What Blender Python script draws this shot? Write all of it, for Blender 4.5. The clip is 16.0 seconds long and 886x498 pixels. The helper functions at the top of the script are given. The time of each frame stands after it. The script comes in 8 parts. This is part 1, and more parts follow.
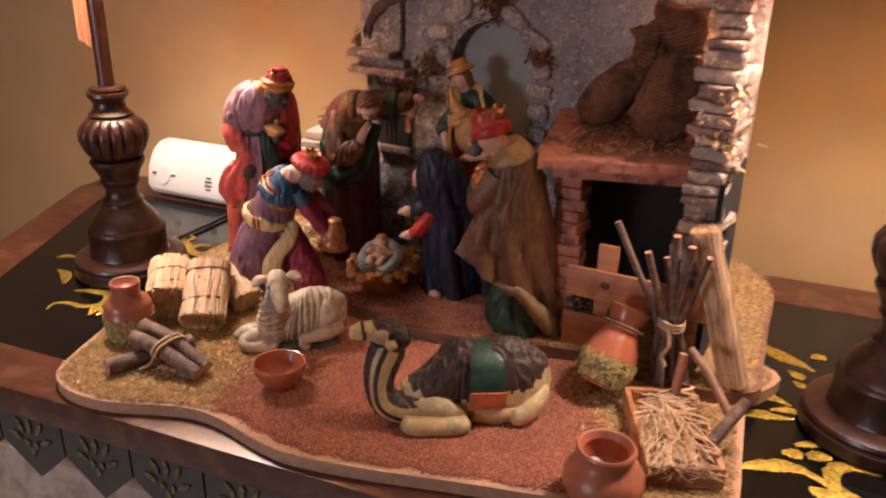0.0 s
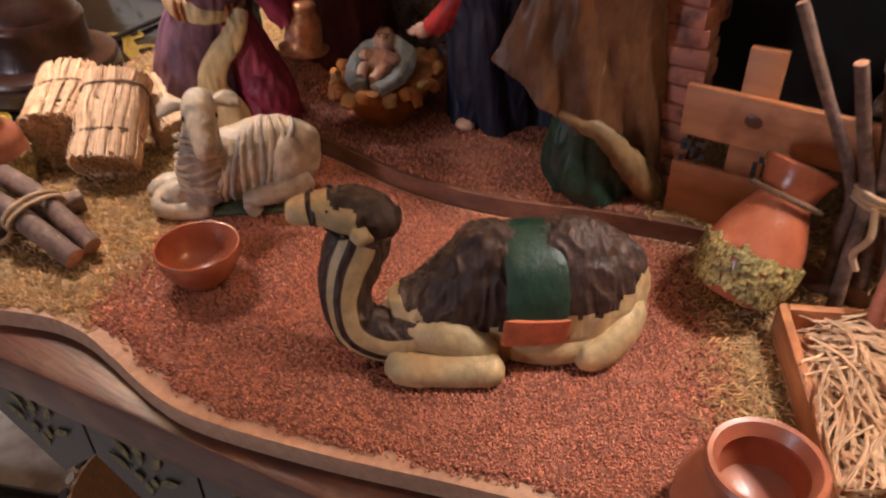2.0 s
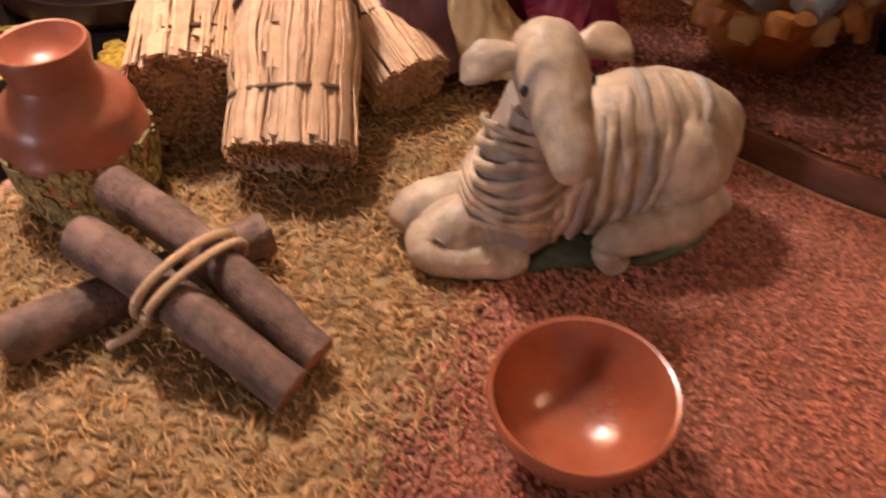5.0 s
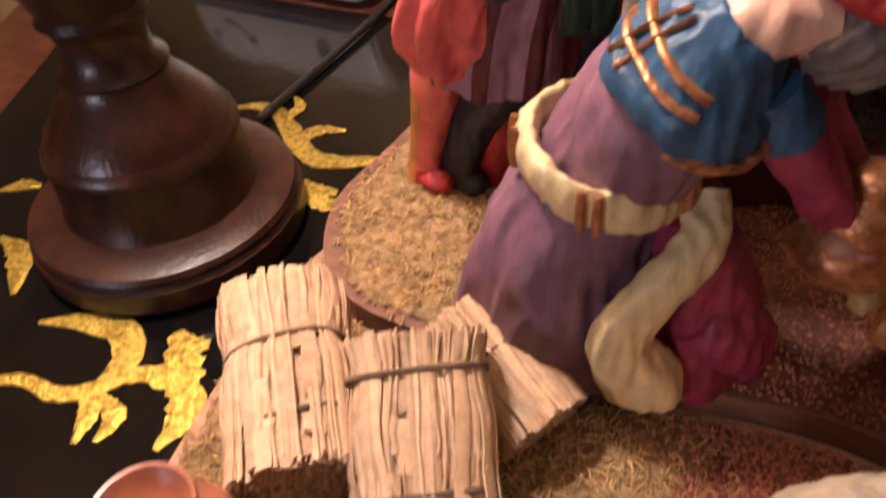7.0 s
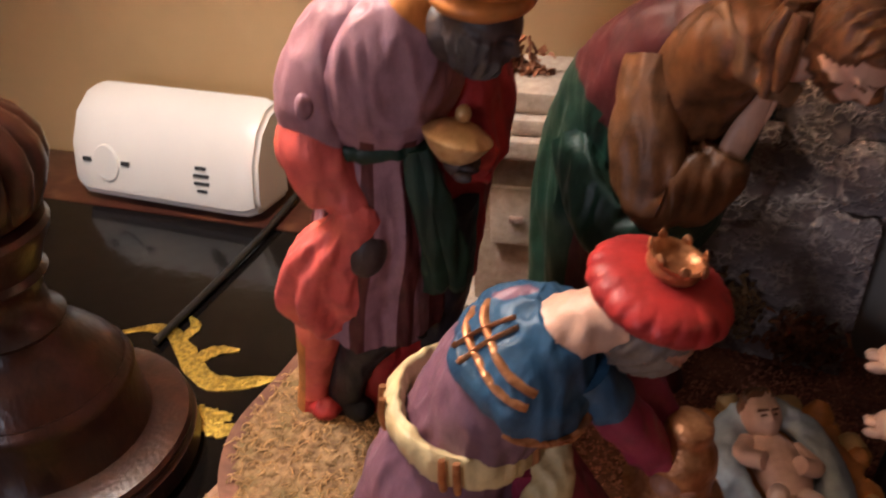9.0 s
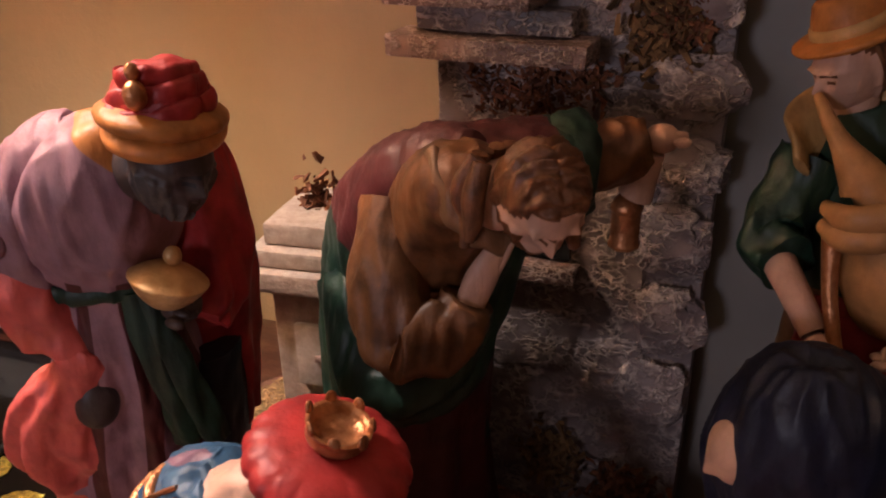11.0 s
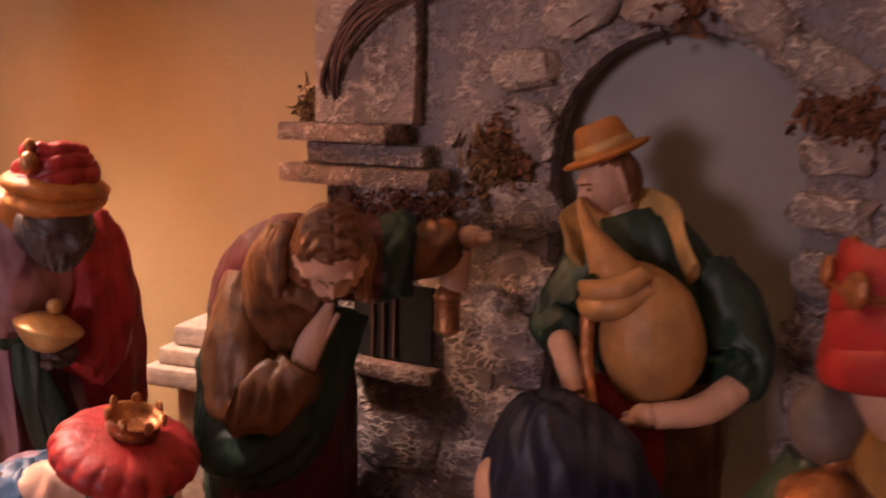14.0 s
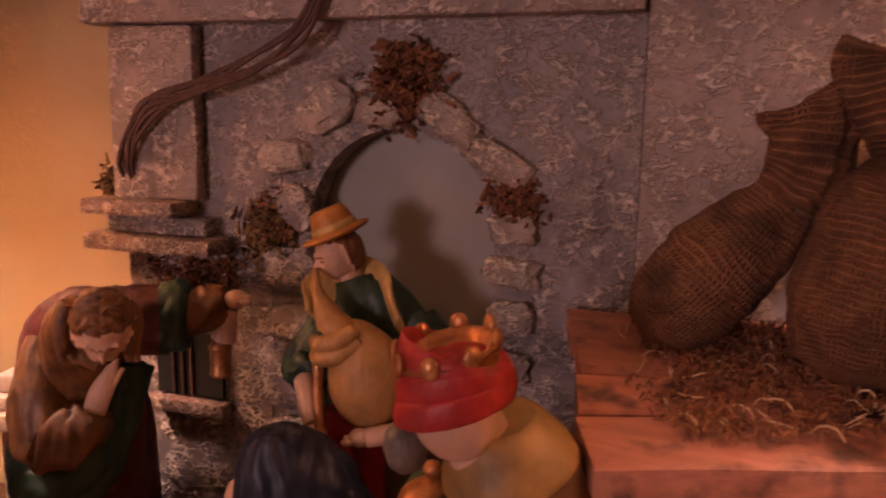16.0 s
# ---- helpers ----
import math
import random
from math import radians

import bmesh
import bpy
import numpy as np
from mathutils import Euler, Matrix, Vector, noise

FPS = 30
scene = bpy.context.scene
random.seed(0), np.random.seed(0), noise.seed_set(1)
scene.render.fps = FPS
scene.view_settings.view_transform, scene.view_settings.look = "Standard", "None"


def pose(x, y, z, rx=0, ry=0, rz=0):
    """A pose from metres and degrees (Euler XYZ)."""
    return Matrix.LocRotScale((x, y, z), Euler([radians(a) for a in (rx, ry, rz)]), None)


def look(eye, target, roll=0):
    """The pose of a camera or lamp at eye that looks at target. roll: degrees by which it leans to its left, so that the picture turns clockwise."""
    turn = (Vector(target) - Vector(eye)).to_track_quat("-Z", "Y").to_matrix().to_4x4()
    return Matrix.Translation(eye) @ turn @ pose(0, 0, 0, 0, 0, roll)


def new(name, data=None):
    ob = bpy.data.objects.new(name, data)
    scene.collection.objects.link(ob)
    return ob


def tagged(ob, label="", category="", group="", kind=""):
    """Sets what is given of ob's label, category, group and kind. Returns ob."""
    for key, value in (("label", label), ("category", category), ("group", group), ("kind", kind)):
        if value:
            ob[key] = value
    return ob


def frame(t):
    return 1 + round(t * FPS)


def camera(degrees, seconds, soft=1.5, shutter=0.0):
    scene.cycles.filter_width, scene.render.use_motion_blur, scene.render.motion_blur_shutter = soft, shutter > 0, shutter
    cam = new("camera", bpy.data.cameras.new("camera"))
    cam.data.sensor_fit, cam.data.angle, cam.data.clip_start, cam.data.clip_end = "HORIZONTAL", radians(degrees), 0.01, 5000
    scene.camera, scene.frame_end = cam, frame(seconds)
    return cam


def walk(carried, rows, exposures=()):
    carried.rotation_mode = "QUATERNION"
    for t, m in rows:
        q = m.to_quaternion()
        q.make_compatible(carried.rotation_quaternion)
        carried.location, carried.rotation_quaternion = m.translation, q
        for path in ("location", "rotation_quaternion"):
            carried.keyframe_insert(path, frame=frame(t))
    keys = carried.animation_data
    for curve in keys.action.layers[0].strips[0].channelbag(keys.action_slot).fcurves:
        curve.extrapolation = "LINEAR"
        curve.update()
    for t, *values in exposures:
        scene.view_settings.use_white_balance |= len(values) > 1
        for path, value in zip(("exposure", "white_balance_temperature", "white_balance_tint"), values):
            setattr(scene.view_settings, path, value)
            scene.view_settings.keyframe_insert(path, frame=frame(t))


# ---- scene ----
cam = camera(58.2, 16.0, soft=1.9, shutter=0.5)
PATH = [
    (0, (0.355, -0.665, 1.098), (-0.547, 0.947, 0.333), 1.0),
    (0.5, (0.323, -0.627, 1.08), (-0.606, 0.933, 0.242), 1.4),
    (1, (0.297, -0.565, 1.055), (-0.639, 0.931, 0.114), 1.1),
    (1.5, (0.271, -0.499, 1.029), (-0.649, 0.901, -0.064), 0.1),
    (2, (0.254, -0.446, 1.001), (-0.658, 0.877, -0.191), -0.9),
    (2.5, (0.229, -0.409, 0.971), (-0.681, 0.828, -0.309), -1.7),
    (3, (0.176, -0.385, 0.952), (-0.71, 0.829, -0.368), -1.5),
    (3.5, (0.12, -0.369, 0.93), (-0.67, 0.854, -0.441), 1.3),
    (4, (0.075, -0.373, 0.919), (-0.664, 0.847, -0.483), 2.6),
    (4.2, (0.067, -0.372, 0.919), (-0.74, 0.819, -0.471), 0.9),
    (6.3, (-0.052, -0.324, 0.941), (-0.877, 0.767, -0.517), -3.2),
    (6.5, (-0.056, -0.319, 0.949), (-0.885, 0.798, -0.488), -3.6),
    (7, (-0.06, -0.301, 0.968), (-0.923, 0.879, -0.397), -5.8),
    (7.5, (-0.061, -0.282, 0.979), (-0.929, 0.949, -0.336), -7.4),
    (8, (-0.061, -0.295, 0.992), (-0.877, 1.064, -0.228), -4.8),
    (8.5, (-0.057, -0.296, 1.002), (-0.839, 1.139, -0.15), -3.5),
    (9, (-0.048, -0.296, 1.013), (-0.799, 1.193, -0.091), -3.1),
    (9.5, (-0.036, -0.289, 1.026), (-0.747, 1.257, -0.024), -3.1),
    (10, (-0.023, -0.267, 1.029), (-0.723, 1.331, 0.051), -3.0),
    (10.2, (-0.016, -0.262, 1.025), (-0.708, 1.354, 0.071), -2.6),
    (12.3, (0.031, -0.248, 0.993), (-0.844, 1.447, 0.394), 1.8),
    (12.5, (0.036, -0.254, 0.989), (-0.853, 1.451, 0.441), 1.8),
    (13, (0.05, -0.265, 0.98), (-0.872, 1.457, 0.553), 1.1),
    (13.5, (0.062, -0.268, 0.975), (-0.873, 1.462, 0.613), 0.9),
    (14, (0.08, -0.274, 0.985), (-0.787, 1.496, 0.648), 1.4),
    (14.5, (0.101, -0.296, 0.996), (-0.668, 1.523, 0.675), 1.6),
    (15, (0.12, -0.31, 1.005), (-0.591, 1.532, 0.685), 1.4),
    (15.5, (0.133, -0.312, 1.011), (-0.522, 1.552, 0.696), 1.2),
    (16, (0.151, -0.312, 1.019), (-0.458, 1.565, 0.692), 0.9),
]
walk(cam, [(t, look(eye, target, roll)) for t, eye, target, roll in PATH],
     [(0.0, -0.02, 6050, 15), (2.0, -0.05, 5700, 10), (4.2, -0.2, 6200, 20), (6.3, -0.1, 6000, 18), (7.5, -0.36, 5850, 15), (8.5, -0.52, 5650, 9), (10.2, -0.85, 5700, 11), (12.3, -0.35, 6800, 34), (14.0, -0.2, 7150, 40), (16.0, -0.1, 8400, 54)])

# ---- light ----
world = bpy.data.worlds.new("room_dusk")
world.use_nodes = True
scene.world = world
bg = world.node_tree.nodes["Background"]
bg.inputs[0].default_value = (1.0, 0.78, 0.62, 1)
bg.inputs[1].default_value = 0.035


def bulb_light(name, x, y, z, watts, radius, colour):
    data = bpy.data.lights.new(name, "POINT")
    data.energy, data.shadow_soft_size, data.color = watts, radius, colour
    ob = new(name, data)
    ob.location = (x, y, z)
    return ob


WARM = (1.0, 0.86, 0.74)
LAMP_L = (-0.309, -0.152)
LAMP_R = (0.397, -0.072)
bulb_light("bulb_light", LAMP_L[0], LAMP_L[1], 1.230, 17.0, 0.03, WARM)
bulb_light("bulb_light", LAMP_R[0], LAMP_R[1], 1.230, 15.0, 0.03, WARM)
# added unseen light, low and cool across the room, set from piper's shadow
bulb_light("unseen_room_light", -0.42, -1.70, 1.06, 23.0, 0.16, (1.0, 0.90, 0.94))


# ---- materials ----
def mat(name, c1, c2=None, rough=0.6, metal=0.0, size=0.01, mix=(0.35, 0.65), bump=0.0, bsize=0.002, c3=None, size3=0.05,
        stretch=(1, 1, 1), spec=0.5, per_object=0.0, per_island=0.0, coat=0.0, bstretch=None):
    """Node material: two colours mixed by noise of one feature size in metres, a third by larger stains, and a fine relief."""
    m = bpy.data.materials.new(name)
    m.use_nodes = True
    nt = m.node_tree
    n, l = nt.nodes, nt.links
    b = n["Principled BSDF"]
    b.inputs["Roughness"].default_value = rough
    b.inputs["Metallic"].default_value = metal
    b.inputs["Specular IOR Level"].default_value = spec
    b.inputs["Coat Weight"].default_value = coat
    b.inputs["Coat Roughness"].default_value = 0.12
    tc = n.new("ShaderNodeTexCoord")
    mp = n.new("ShaderNodeMapping")
    mp.inputs["Scale"].default_value = stretch
    l.new(tc.outputs["Object"], mp.inputs["Vector"])
    no = n.new("ShaderNodeTexNoise")
    no.inputs["Scale"].default_value = 1.0 / size
    no.inputs["Detail"].default_value = 5
    no.inputs["Roughness"].default_value = 0.6
    l.new(mp.outputs[0], no.inputs["Vector"])
    ra = n.new("ShaderNodeMapRange")
    ra.inputs["From Min"].default_value, ra.inputs["From Max"].default_value = mix
    l.new(no.outputs["Fac"], ra.inputs["Value"])
    mx = n.new("ShaderNodeMix")
    mx.data_type = "RGBA"
    mx.inputs[6].default_value = (*c1, 1)
    mx.inputs[7].default_value = (*(c2 or [v * 0.7 for v in c1]), 1)
    l.new(ra.outputs[0], mx.inputs[0])
    col = mx.outputs[2]
    if c3:
        n3 = n.new("ShaderNodeTexNoise")
        n3.inputs["Scale"].default_value = 1.0 / size3
        n3.inputs["Detail"].default_value = 4
        l.new(tc.outputs["Object"], n3.inputs["Vector"])
        r3 = n.new("ShaderNodeMapRange")
        r3.inputs["From Min"].default_value, r3.inputs["From Max"].default_value = 0.5, 0.68
        l.new(n3.outputs["Fac"], r3.inputs["Value"])
        m3 = n.new("ShaderNodeMix")
        m3.data_type = "RGBA"
        l.new(r3.outputs[0], m3.inputs[0])
        l.new(col, m3.inputs[6])
        m3.inputs[7].default_value = (*c3, 1)
        col = m3.outputs[2]
    if per_object or per_island:
        hs = n.new("ShaderNodeHueSaturation")
        mr = n.new("ShaderNodeMapRange")
        amount = per_object or per_island
        mr.inputs["To Min"].default_value, mr.inputs["To Max"].default_value = 1 - amount, 1 + amount
        if per_object:
            l.new(n.new("ShaderNodeObjectInfo").outputs["Random"], mr.inputs["Value"])
        else:
            l.new(n.new("ShaderNodeNewGeometry").outputs["Random Per Island"], mr.inputs["Value"])
        l.new(mr.outputs[0], hs.inputs["Value"])
        l.new(col, hs.inputs["Color"])
        col = hs.outputs[0]
    l.new(col, b.inputs["Base Color"])
    rr = n.new("ShaderNodeMapRange")
    rr.inputs["To Min"].default_value, rr.inputs["To Max"].default_value = max(0.02, rough - 0.08), min(1, rough + 0.08)
    l.new(no.outputs["Fac"], rr.inputs["Value"])
    l.new(rr.outputs[0], b.inputs["Roughness"])
    if bump:
        nb = n.new("ShaderNodeTexNoise")
        nb.inputs["Scale"].default_value = 1.0 / bsize
        nb.inputs["Detail"].default_value = 4
        if bstretch:
            mb = n.new("ShaderNodeMapping")
            mb.inputs["Scale"].default_value = bstretch
            l.new(tc.outputs["Object"], mb.inputs["Vector"])
            l.new(mb.outputs[0], nb.inputs["Vector"])
        else:
            l.new(mp.outputs[0], nb.inputs["Vector"])
        bp = n.new("ShaderNodeBump")
        bp.inputs["Strength"].default_value = min(1.0, bump)
        bp.inputs["Distance"].default_value = bsize * 0.6
        l.new(nb.outputs["Fac"], bp.inputs["Height"])
        l.new(bp.outputs[0], b.inputs["Normal"])
    return m


WALL = mat("ochre_wall_paint", (0.45, 0.305, 0.150), (0.41, 0.275, 0.130), 0.55, size=0.12, bump=0.15, bsize=0.004, c3=(0.45, 0.29, 0.13), size3=0.4)
FLOOR = mat("pale_stone_floor", (0.74, 0.68, 0.60), (0.62, 0.55, 0.48), 0.35, size=0.03, bump=0.05, bsize=0.01, c3=(0.44, 0.37, 0.31), size3=0.06)
LACQUER = mat("black_lacquer", (0.004, 0.0035, 0.0035), (0.008, 0.006, 0.005), 0.13, size=0.03, bump=0.03, bsize=0.01, spec=0.4)
GOLD = mat("gold_leaf", (0.78, 0.56, 0.10), (0.34, 0.22, 0.03), 0.30, metal=0.8, size=0.0025, bump=1.0, bsize=0.0016, mix=(0.42, 0.6))
OLDGOLD = mat("faded_gold_paint", (0.24, 0.20, 0.085), (0.07, 0.06, 0.03), 0.5, metal=0.4, size=0.004, bump=0.4, bsize=0.002)
TRIM = mat("dark_red_wood", (0.085, 0.026, 0.014), (0.05, 0.015, 0.009), 0.32, size=0.008, stretch=(0.15, 1, 1), bump=0.15, bsize=0.002, c3=(0.13, 0.055, 0.026), size3=0.02, coat=0.1)
APRON = mat("dark_green_black_panel", (0.040, 0.038, 0.033), (0.060, 0.054, 0.046), 0.38, size=0.02, bump=0.1, bsize=0.004)
LAMPWOOD = mat("turned_dark_wood", (0.042, 0.013, 0.008), (0.020, 0.007, 0.005), 0.33, size=0.006, stretch=(1, 1, 0.3), bump=0.25, bsize=0.002, c3=(0.058, 0.020, 0.011), size3=0.012, coat=0.08)
MDF = mat("board_edge_fibre", (0.48, 0.29, 0.185), (0.38, 0.215, 0.13), 0.8, size=0.004, bump=0.4, bsize=0.0008)
SAND = mat("red_sand", (0.24, 0.088, 0.052), (0.15, 0.052, 0.030), 0.85, size=0.002, bump=0.5, bsize=0.0012, c3=(0.34, 0.135, 0.08), size3=0.02)
GRAIN = mat("red_grains", (0.50, 0.190, 0.112), (0.36, 0.125, 0.072), 0.75, size=0.002, per_island=0.28)
MOSSBED = mat("dry_moss_bed", (0.44, 0.275, 0.125), (0.17, 0.095, 0.042), 0.9, size=0.004, bump=1.0, bsize=0.0022, c3=(0.24, 0.165, 0.065), size3=0.012)
MOSS = mat("dry_moss_fibres", (0.58, 0.37, 0.165), (0.42, 0.25, 0.10), 0.85, size=0.006, per_island=0.4)
STEPWOOD = mat("brown_board_edge", (0.24, 0.11, 0.065), (0.15, 0.065, 0.04), 0.7, size=0.006, stretch=(0.3, 1, 1), bump=0.3, bsize=0.001)
STRAW = mat("straw", (0.66, 0.45, 0.28), (0.52, 0.33, 0.19), 0.7, size=0.004, per_island=0.22, stretch=(1, 1, 0.2))
STRAWCORE = mat("straw_end", (0.62, 0.42, 0.26), (0.42, 0.26, 0.15), 0.85, size=0.0015, bump=1.0, bsize=0.0012)
TWINE = mat("dark_twine", (0.17, 0.10, 0.055), (0.10, 0.055, 0.03), 0.85, size=0.001, bump=0.6, bsize=0.0006)
PALETWINE = mat("pale_twine", (0.52, 0.36, 0.22), (0.40, 0.26, 0.15), 0.85, size=0.001, bump=0.6, bsize=0.0006)
BARK = mat("twig_bark", (0.155, 0.088, 0.064), (0.085, 0.047, 0.034), 0.75, size=0.003, bump=0.6, bsize=0.0012, c3=(0.22, 0.135, 0.10), size3=0.01)
CUT = mat("cut_twig_wood", (0.42, 0.21, 0.13), (0.30, 0.14, 0.085), 0.8, size=0.002, bump=0.3, bsize=0.0008)
PLANKWOOD = mat("stained_pine_plank", (0.50, 0.22, 0.095), (0.36, 0.14, 0.055), 0.5, size=0.008, stretch=(0.12, 1, 1), bump=0.25, bsize=0.0012, c3=(0.28, 0.10, 0.04), size3=0.02, per_object=0.12)
SHELFWOOD = mat("red_brown_shelf_wood", (0.50, 0.20, 0.13), (0.36, 0.13, 0.085), 0.65, size=0.006, stretch=(0.15, 1, 1), bump=0.4, bsize=0.001, c3=(0.10, 0.04, 0.03), size3=0.014, per_object=0.12)
CLAY = mat("terracotta", (0.37, 0.125, 0.068), (0.31, 0.10, 0.053), 0.34, size=0.012, bump=0.08, bsize=0.003, c3=(0.45, 0.16, 0.08), size3=0.03)
CLAYRED = mat("polished_terracotta", (0.37, 0.115, 0.055), (0.30, 0.085, 0.040), 0.25, size=0.01, bump=0.1, bsize=0.003)
GREENGRIT = mat("green_gold_grit", (0.42, 0.33, 0.12), (0.20, 0.16, 0.055), 0.6, size=0.0015, bump=1.0, bsize=0.0014, per_island=0.5)


def plaster(name, c1, c2, pale, size=0.010, streak=0.55):
    """Cast plaster stone: mottled base with thin pale raised wrinkles in random clusters."""
    m = mat(name, c1, c2, 0.50, size=size * 2.2, mix=(0.35, 0.68), c3=[v * 0.6 for v in c1], size3=size * 4)
    n, l = m.node_tree.nodes, m.node_tree.links
    b = n["Principled BSDF"]
    old = b.inputs["Base Color"].links[0].from_socket
    tc = n.new("ShaderNodeTexCoord")
    mp = n.new("ShaderNodeMapping")
    mp.inputs["Scale"].default_value = (1.0, 1.0, 1.5)
    l.new(tc.outputs["Object"], mp.inputs["Vector"])
    masks = []
    for k in (1.7, 3.4):
        no = n.new("ShaderNodeTexNoise")
        no.inputs["Scale"].default_value = k / size
        no.inputs["Detail"].default_value = 2.5
        no.inputs["Distortion"].default_value = 0.25
        l.new(mp.outputs[0], no.inputs["Vector"])
        sub = n.new("ShaderNodeMath")
        sub.operation = "SUBTRACT"
        sub.inputs[1].default_value = 0.5
        l.new(no.outputs["Fac"], sub.inputs[0])
        ab = n.new("ShaderNodeMath")
        ab.operation = "ABSOLUTE"
        l.new(sub.outputs[0], ab.inputs[0])
        ra = n.new("ShaderNodeMapRange")
        ra.inputs["From Min"].default_value, ra.inputs["From Max"].default_value = 0.004, 0.060
        ra.inputs["To Min"].default_value, ra.inputs["To Max"].default_value = 1.0, 0.0
        l.new(ab.outputs[0], ra.inputs["Value"])
        masks.append(ra.outputs[0])
    ridge = n.new("ShaderNodeMath")
    ridge.operation = "MAXIMUM"
    l.new(masks[0], ridge.inputs[0])
    l.new(masks[1], ridge.inputs[1])
    where = n.new("ShaderNodeTexNoise")
    where.inputs["Scale"].default_value = 1.5 / size
    where.inputs["Detail"].default_value = 3
    l.new(tc.outputs["Object"], where.inputs["Vector"])
    rw = n.new("ShaderNodeMapRange")
    rw.inputs["From Min"].default_value, rw.inputs["From Max"].default_value = 0.40, 0.60
    l.new(where.outputs["Fac"], rw.inputs["Value"])
    mul = n.new("ShaderNodeMath")
    mul.operation = "MULTIPLY"
    l.new(ridge.outputs[0], mul.inputs[0])
    l.new(rw.outputs[0], mul.inputs[1])
    amt = n.new("ShaderNodeMath")
    amt.operation = "MULTIPLY"
    amt.inputs[1].default_value = streak
    l.new(mul.outputs[0], amt.inputs[0])
    mx = n.new("ShaderNodeMix")
    mx.data_type = "RGBA"
    l.new(amt.outputs[0], mx.inputs[0])
    l.new(old, mx.inputs[6])
    mx.inputs[7].default_value = (*pale, 1)
    l.new(mx.outputs[2], b.inputs["Base Color"])
    bp = n.new("ShaderNodeBump")
    bp.inputs["Strength"].default_value = 0.9
    bp.inputs["Distance"].default_value = 0.0012
    ad = n.new("ShaderNodeMath")
    ad.operation = "ADD"
    l.new(mul.outputs[0], ad.inputs[0])
    l.new(where.outputs["Fac"], ad.inputs[1])
    l.new(ad.outputs[0], bp.inputs["Height"])
    l.new(bp.outputs[0], b.inputs["Normal"])
    return m


STONE = plaster("grey_plaster_stone", (0.155, 0.120, 0.118), (0.31, 0.235, 0.220), (0.80, 0.66, 0.58), size=0.015, streak=0.75)
STONEPINK = plaster("pinkish_plaster_stone", (0.25, 0.172, 0.150), (0.42, 0.30, 0.255), (0.85, 0.69, 0.60), size=0.014, streak=0.8)
ROCK = plaster("pale_edged_rock", (0.20, 0.15, 0.135), (0.46, 0.34, 0.28), (0.85, 0.70, 0.57), size=0.014, streak=1.0)
LEDGE = plaster("brown_plaster_ledge", (0.19, 0.105, 0.08), (0.31, 0.19, 0.15), (0.72, 0.54, 0.45), size=0.009, streak=0.9)
GREYBACK = mat("grey_backing_paint", (0.275, 0.25, 0.22), (0.235, 0.21, 0.185), 0.5, size=0.05, bump=0.05, bsize=0.004)
# near-black colour that holds the shade of the stable's hollows
HOLLOW_SHADE = mat("painted_hollow_shade", (0.006, 0.005, 0.004), (0.010, 0.008, 0.006), 0.9, size=0.02, bump=0.2, bsize=0.003)
VINE = mat("dry_vine", (0.12, 0.055, 0.04), (0.07, 0.03, 0.025), 0.7, size=0.003, bump=0.3, bsize=0.001)
LICHEN = mat("red_brown_lichen", (0.27, 0.105, 0.045), (0.14, 0.05, 0.025), 0.9, size=0.004, per_island=0.4)
DRYGREEN = mat("olive_lichen", (0.24, 0.13, 0.05), (0.13, 0.07, 0.03), 0.9, size=0.004, per_island=0.4)
PLASTIC = mat("white_plastic", (0.78, 0.75, 0.70), (0.75, 0.72, 0.67), 0.35, size=0.05, bump=0.02, bsize=0.002)
SLOT = mat("dark_slot", (0.03, 0.03, 0.03), (0.02, 0.02, 0.02), 0.6)
CORD = mat("black_cord", (0.012, 0.011, 0.010), (0.02, 0.018, 0.016), 0.4, bump=0.05)
FRINGE = mat("peach_fringe", (0.62, 0.33, 0.19), (0.48, 0.23, 0.12), 0.7, size=0.004, per_island=0.25)
SHADE = mat("cream_shade", (0.70, 0.52, 0.34), (0.66, 0.48, 0.30), 0.8, size=0.01, bump=0.2, bsize=0.001)


def burlap(name):
    m = mat(name, (0.36, 0.15, 0.07), (0.24, 0.09, 0.042), 0.9, size=0.006, c3=(0.13, 0.055, 0.025), size3=0.02)
    n, l = m.node_tree.nodes, m.node_tree.links
    uv = n.new("ShaderNodeUVMap")
    heights = []
    for axis in (0, 1):
        sep = n.new("ShaderNodeSeparateXYZ")
        l.new(uv.outputs[0], sep.inputs[0])
        mul = n.new("ShaderNodeMath")
        mul.operation = "MULTIPLY"
        mul.inputs[1].default_value = 6.2832
        l.new(sep.outputs[axis], mul.inputs[0])
        si = n.new("ShaderNodeMath")
        si.operation = "SINE"
        l.new(mul.outputs[0], si.inputs[0])
        heights.append(si)
    mx = n.new("ShaderNodeMath")
    mx.operation = "MAXIMUM"
    l.new(heights[0].outputs[0], mx.inputs[0])
    l.new(heights[1].outputs[0], mx.inputs[1])
    bp = n.new("ShaderNodeBump")
    bp.inputs["Strength"].default_value = 1.0
    bp.inputs["Distance"].default_value = 0.0012
    l.new(mx.outputs[0], bp.inputs["Height"])
    l.new(bp.outputs[0], n["Principled BSDF"].inputs["Normal"])
    return m


BURLAP = burlap("burlap_weave")


def paint(name, c, dark=0.55, rough=0.5, size=0.008, bump=0.28, third=None):
    """Hand-painted resin: two tones of one colour, brushed, with a slight relief."""
    return mat("painted_" + name, c, [v * dark for v in c], rough, size=size, mix=(0.40, 0.72), bump=bump, bsize=0.005, c3=third, size3=0.02, bstretch=(1, 1, 0.28))


